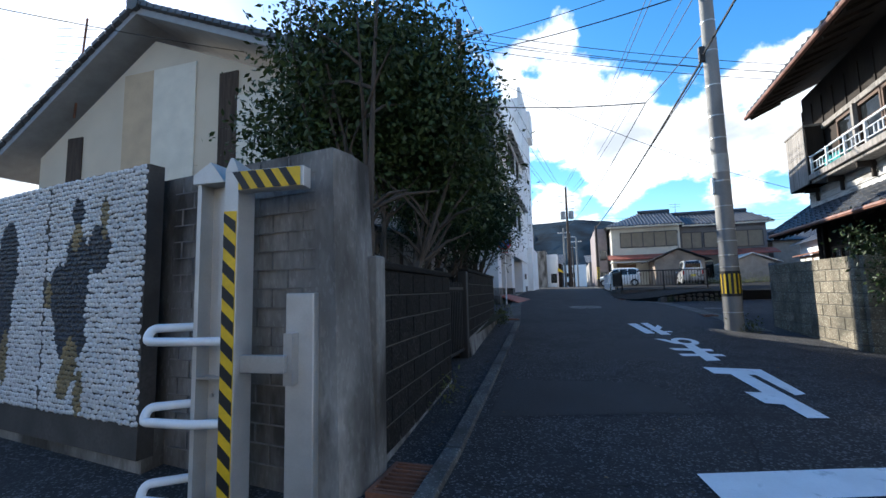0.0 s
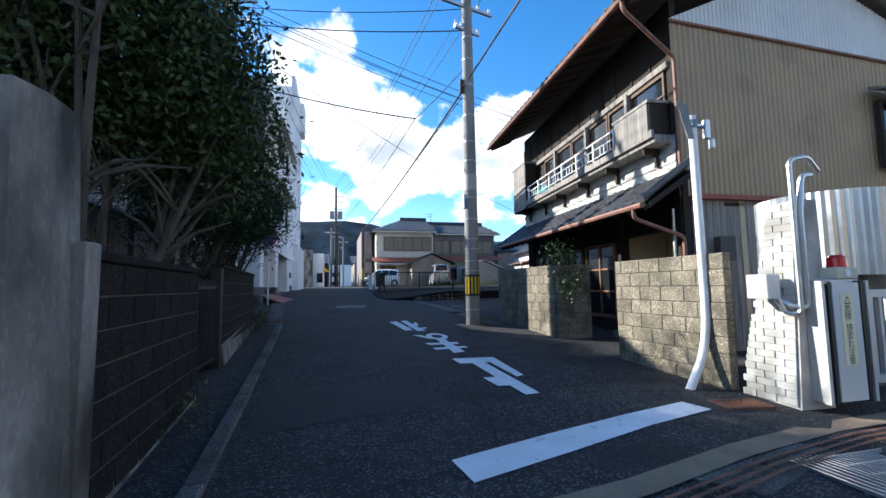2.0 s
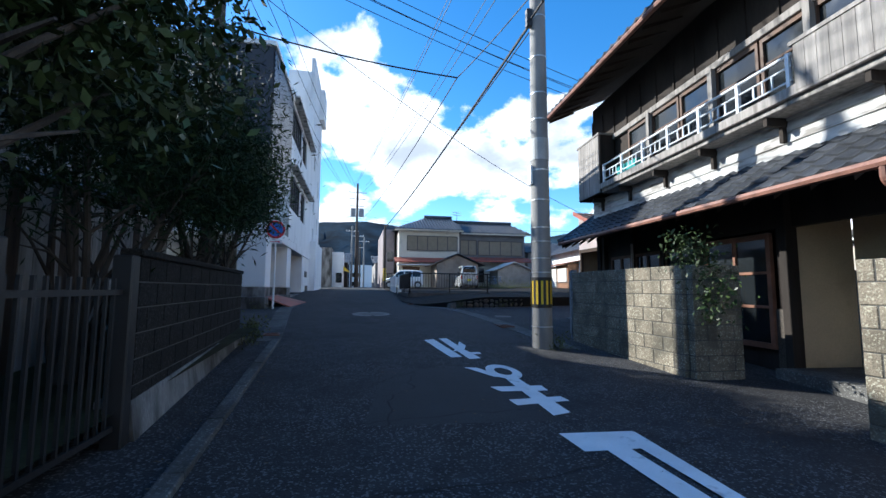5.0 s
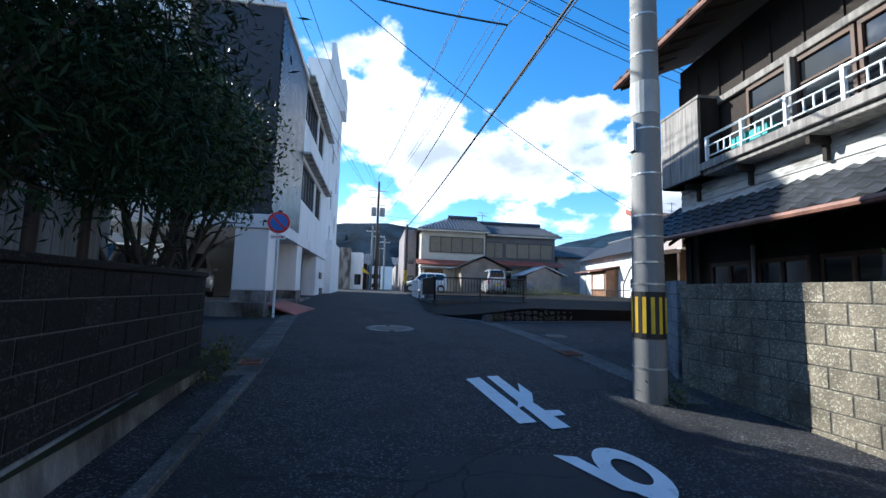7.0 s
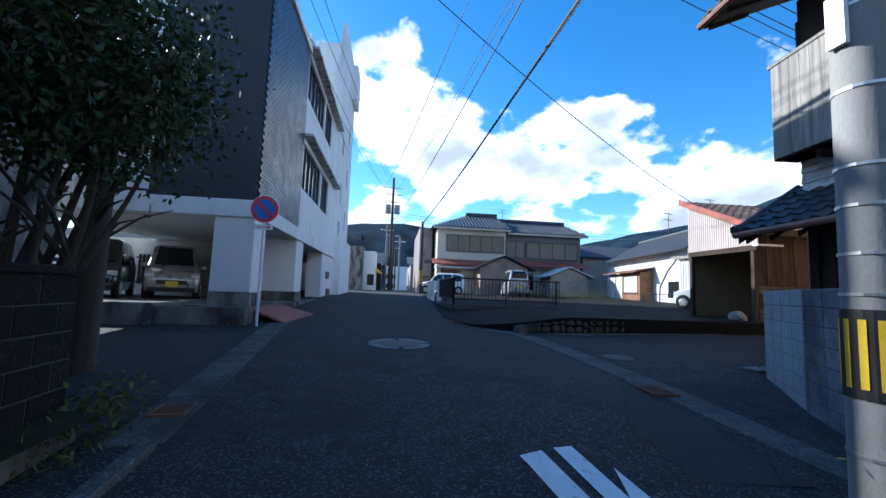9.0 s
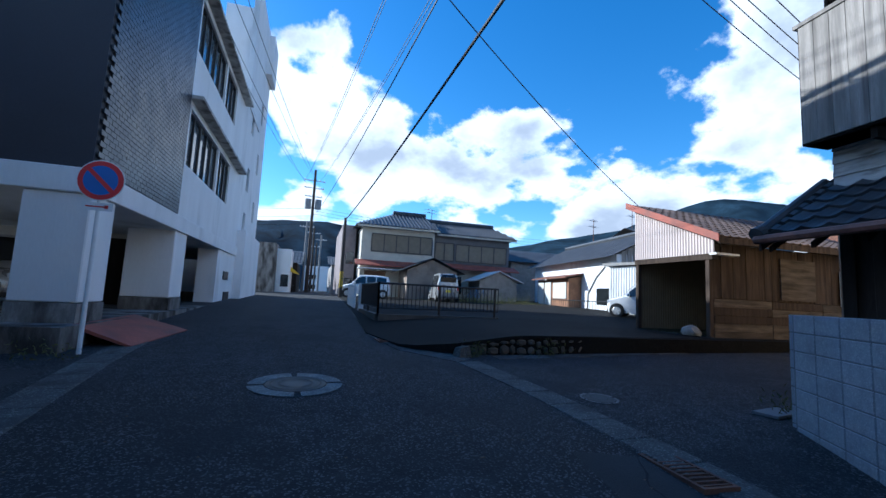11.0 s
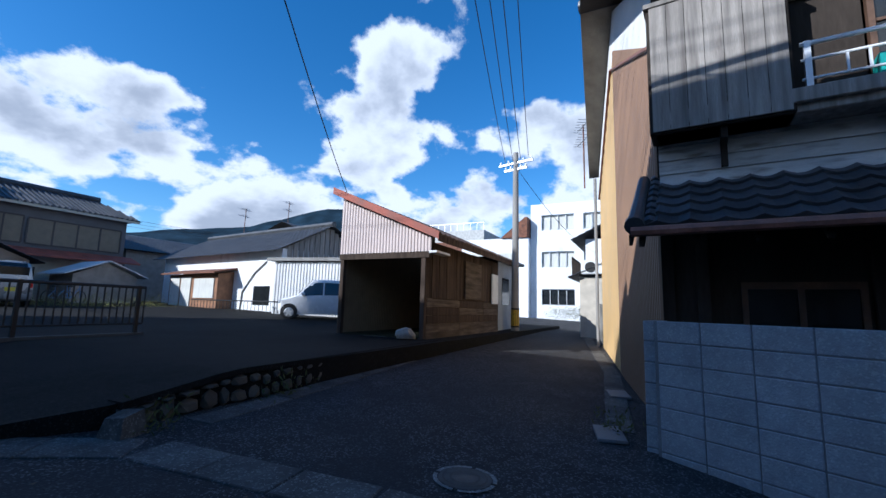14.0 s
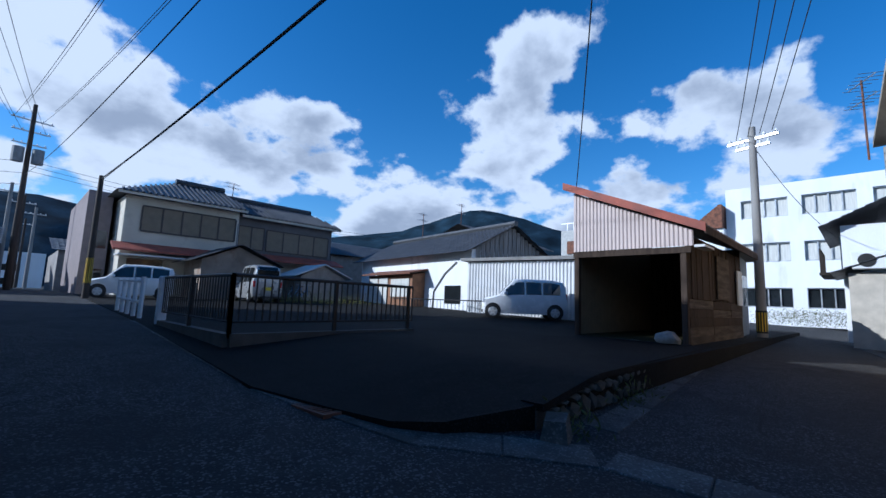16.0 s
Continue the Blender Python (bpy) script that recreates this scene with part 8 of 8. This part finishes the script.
CAR_WHITE = mat("car_white", (0.80, 0.80, 0.80), 0.25, var=0.03, bump=0, spec=0.7)
CAR_BLACK = mat("car_black", (0.012, 0.012, 0.014), 0.12, var=0.05, bump=0, spec=0.8)
CAR_SILVER = mat("car_silver", (0.42, 0.42, 0.42), 0.3, metal=0.5, var=0.04, bump=0)
car((15.35, 25.05, lz(15, 25)), 130, 3.4, 1.48, 1.62, CAR_WHITE, "white tall hatchback car parked before the ribbed store")
car((9.4, 37.8, lz(9.4, 37.8)), 85, 3.4, 1.48, 1.9, CAR_SILVER, "silver white mini van parked with its tail to the lot")
car((4.3, 40.0, lz(4.3, 40)), 172, 3.4, 1.48, 1.6, CAR_WHITE, "pale hatchback car parked by the cream house")
car((-10.6, 19.6, 0.96), -70, 4.2, 1.69, 1.5, CAR_WHITE, "white hatchback car in the open car bay", boxy=False, plate=(0.8, 0.8, 0.8))
car((-8.5, 21.0, 0.96), -68, 3.4, 1.48, 1.75, CAR_BLACK, "black boxy mini wagon in the open car bay")
car((-6.9, 22.2, 0.96), -66, 3.4, 1.48, 1.7, CAR_SILVER, "silver boxy mini wagon in the open car bay")


def bicycle(at, rz, label):
    b = thing("bicycle", at, rz, label, "bicycle", "bicycles by the annex")
    for x in (-0.5, 0.5):
        part("wheel", T([(x + 0.32 * cos(q), 0, 0.34 + 0.32 * sin(q)) for q in (2 * pi * k / 24 for k in range(25))], 0.02, 5), BLACK_PAINT, b)
    for p, q in (((-0.5, 0, 0.34), (-0.1, 0, 0.3)), ((-0.1, 0, 0.3), (-0.2, 0, 0.85)), ((-0.1, 0, 0.3), (0.4, 0, 0.85)), ((0.5, 0, 0.34), (0.36, 0, 1.0)), ((-0.5, 0, 0.34), (-0.18, 0, 0.7))):
        part("tube", T([p, q], 0.022, 6), mat("bike_blue", (0.12, 0.25, 0.45), 0.4), b)
    part("handlebar", T([(0.36, -0.25, 1.0), (0.36, 0.25, 1.0)], 0.018, 6), STEEL, b)
    part("saddle", B(((-0.32, -0.08, 0.85), (-0.08, 0.08, 0.92)), bevel=0.02), BLACK_PAINT, b)


bicycle((11.9, 38.6, lz(11.9, 38.6)), 20, "blue-framed bicycle standing by the hut")
bicycle((12.6, 38.9, lz(12.6, 38.9)), 25, "bicycle leaning beside another by the hut")


# ---------------------------------------------------------------- street end and hills
def street_end():
    def block(name, x0, x1, y0, y1, h, m, label, roof=None):
        t = thing(name, ((x0 + x1) / 2, (y0 + y1) / 2, gz(0, y0)), 0, label, "house", "houses at the street end")
        wpart("body", B(((x0, y0, 1.0), (x1, y1, h))), m, t)
        if roof:
            s = -1 if x1 < 1 else 1
            bm = bmesh.new()
            tile_roof(bm, (x0 - 0.4, y0 - 0.4, h), (x1 - x0 + 0.8, 0, 0), (0, (y1 - y0) / 2 + 0.4, 1.4), 16, 8)
            wpart("roof", bm, ROOF_TILE, t)
        for k in range(2):
            for z in (1.8, 4.0):
                if z + 1 < h:
                    wpart("window", B(((x0 + 0.4 + 1.4 * k, y0 - 0.03, z), (min(x0 + 1.3 + 1.4 * k, x1 - 0.1), y0 + 0.0, z + 1.0))), GLASS_DARK, t)
        return t
    block("white_shop", -7.5, -2.3, 45, 52, 5.2, OLD_CONC, "white rendered shop with rounded gable")
    block("plaster_house", -2.3, -1.2, 46.5, 50, 4.9, WHITE_WALL, "patched pale plaster end wall")
    aw = thing("yellow_awning", (-1.0, 47.6, 3), 0, "yellow canvas shop awning", "awning")
    wpart("canvas", solid(bmesh.new(), [(-1.2, 47, 3.1), (-0.55, 47, 2.9), (-0.55, 49, 2.9), (-1.2, 49, 3.1)], [(-1.2, 47, 3.5), (-0.6, 47, 3.0), (-0.6, 49, 3.0), (-1.2, 49, 3.5)]), YELLOW, aw)
    block("tiled_shop", -5, -0.9, 53, 60, 4.2, DARK_WOOD, "dark timber shop with grey tile roof", True)
    block("tiled_shop", -6, -1.2, 64, 75, 4.6, DARK_WOOD, "dark timber houses along the street", True)
    block("brown_flats", 2.75, 3.9, 46, 56, 7.3, mat("mauve_render", (0.26, 0.22, 0.22), 0.9, var=0.1), "mauve-brown rendered flats beside the cream house")
    block("tiled_shop", 2.6, 8, 60, 72, 4.6, mat("grey_render", (0.32, 0.30, 0.28)), "grey rendered house along the street", True)
    block("grey_office", -1.5, 4, 110, 120, 7.0, WHITE_WALL, "pale building closing the street")
    block("tiled_shop", 27, 36, 46, 54, 5.4, mat("grey_render", (0.32, 0.30, 0.28)), "grey house behind the white one", True)
    # rear of the start: plain houses behind the camera
    # this one stands beside the yard, added to keep sun off the street
    block("shading_house", -14, -6.4, 10.9, 16.2, 6.4, OLD_CONC, "plain grey house added beside the yard to block the sun", True)
    block("rear_house", 3.0, 12, -16, -9, 5.5, CREAM, "plain cream house behind the start", True)
    block("rear_house", -14, -3, -18, -10, 5.5, OLD_CONC, "plain grey house behind the start", True)


street_end()


def hills():
    bm = bmesh.new()
    R, n = 620.0, 200
    prof = ((-60, 3), (-35, 5), (-20, 7.0), (-12, 8.0), (-8, 8.2), (-4, 8.8), (1, 8.7), (5, 8.2), (12, 6.0), (22, 6.0), (30, 7.6), (36, 8.8), (42, 10.2), (47, 12.0), (51, 12.4), (55, 11.4), (60, 9.6), (72, 8.5), (84, 8.5), (100, 6.0), (140, 4), (300, 3))
    rows = []
    for k in range(n + 1):
        azd = -60 + 360 * k / n
        e = float(np.interp(azd, [p[0] for p in prof], [p[1] for p in prof]))
        e += 0.5 * noise.noise(Vector((azd * 0.12, 0, 0))) + 0.25 * noise.noise(Vector((azd * 0.5, 3, 0)))
        az = radians(azd)
        col = []
        for j in range(9):
            t = j / 8
            rr = R + 260 * t + 25 * noise.noise(Vector((azd * 0.3, j * 0.9, 7)))
            z = -3 + ((R + 260) * tan(radians(e)) + 3) * (t ** 0.75) + 6 * noise.noise(Vector((azd * 0.4, j, 2))) * (0.2 < t < 1)
            col.append(bm.verts.new((rr * sin(az), rr * cos(az), z)))
        rows.append(col)
    for a, b in zip(rows, rows[1:]):
        for j in range(8):
            bm.faces.new((a[j], b[j], b[j + 1], a[j + 1]))
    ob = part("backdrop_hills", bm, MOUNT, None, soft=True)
    tagged(ob, "wooded hills beyond the town, distance haze in their blue-green colour", "hill", "", "structure")


hills()
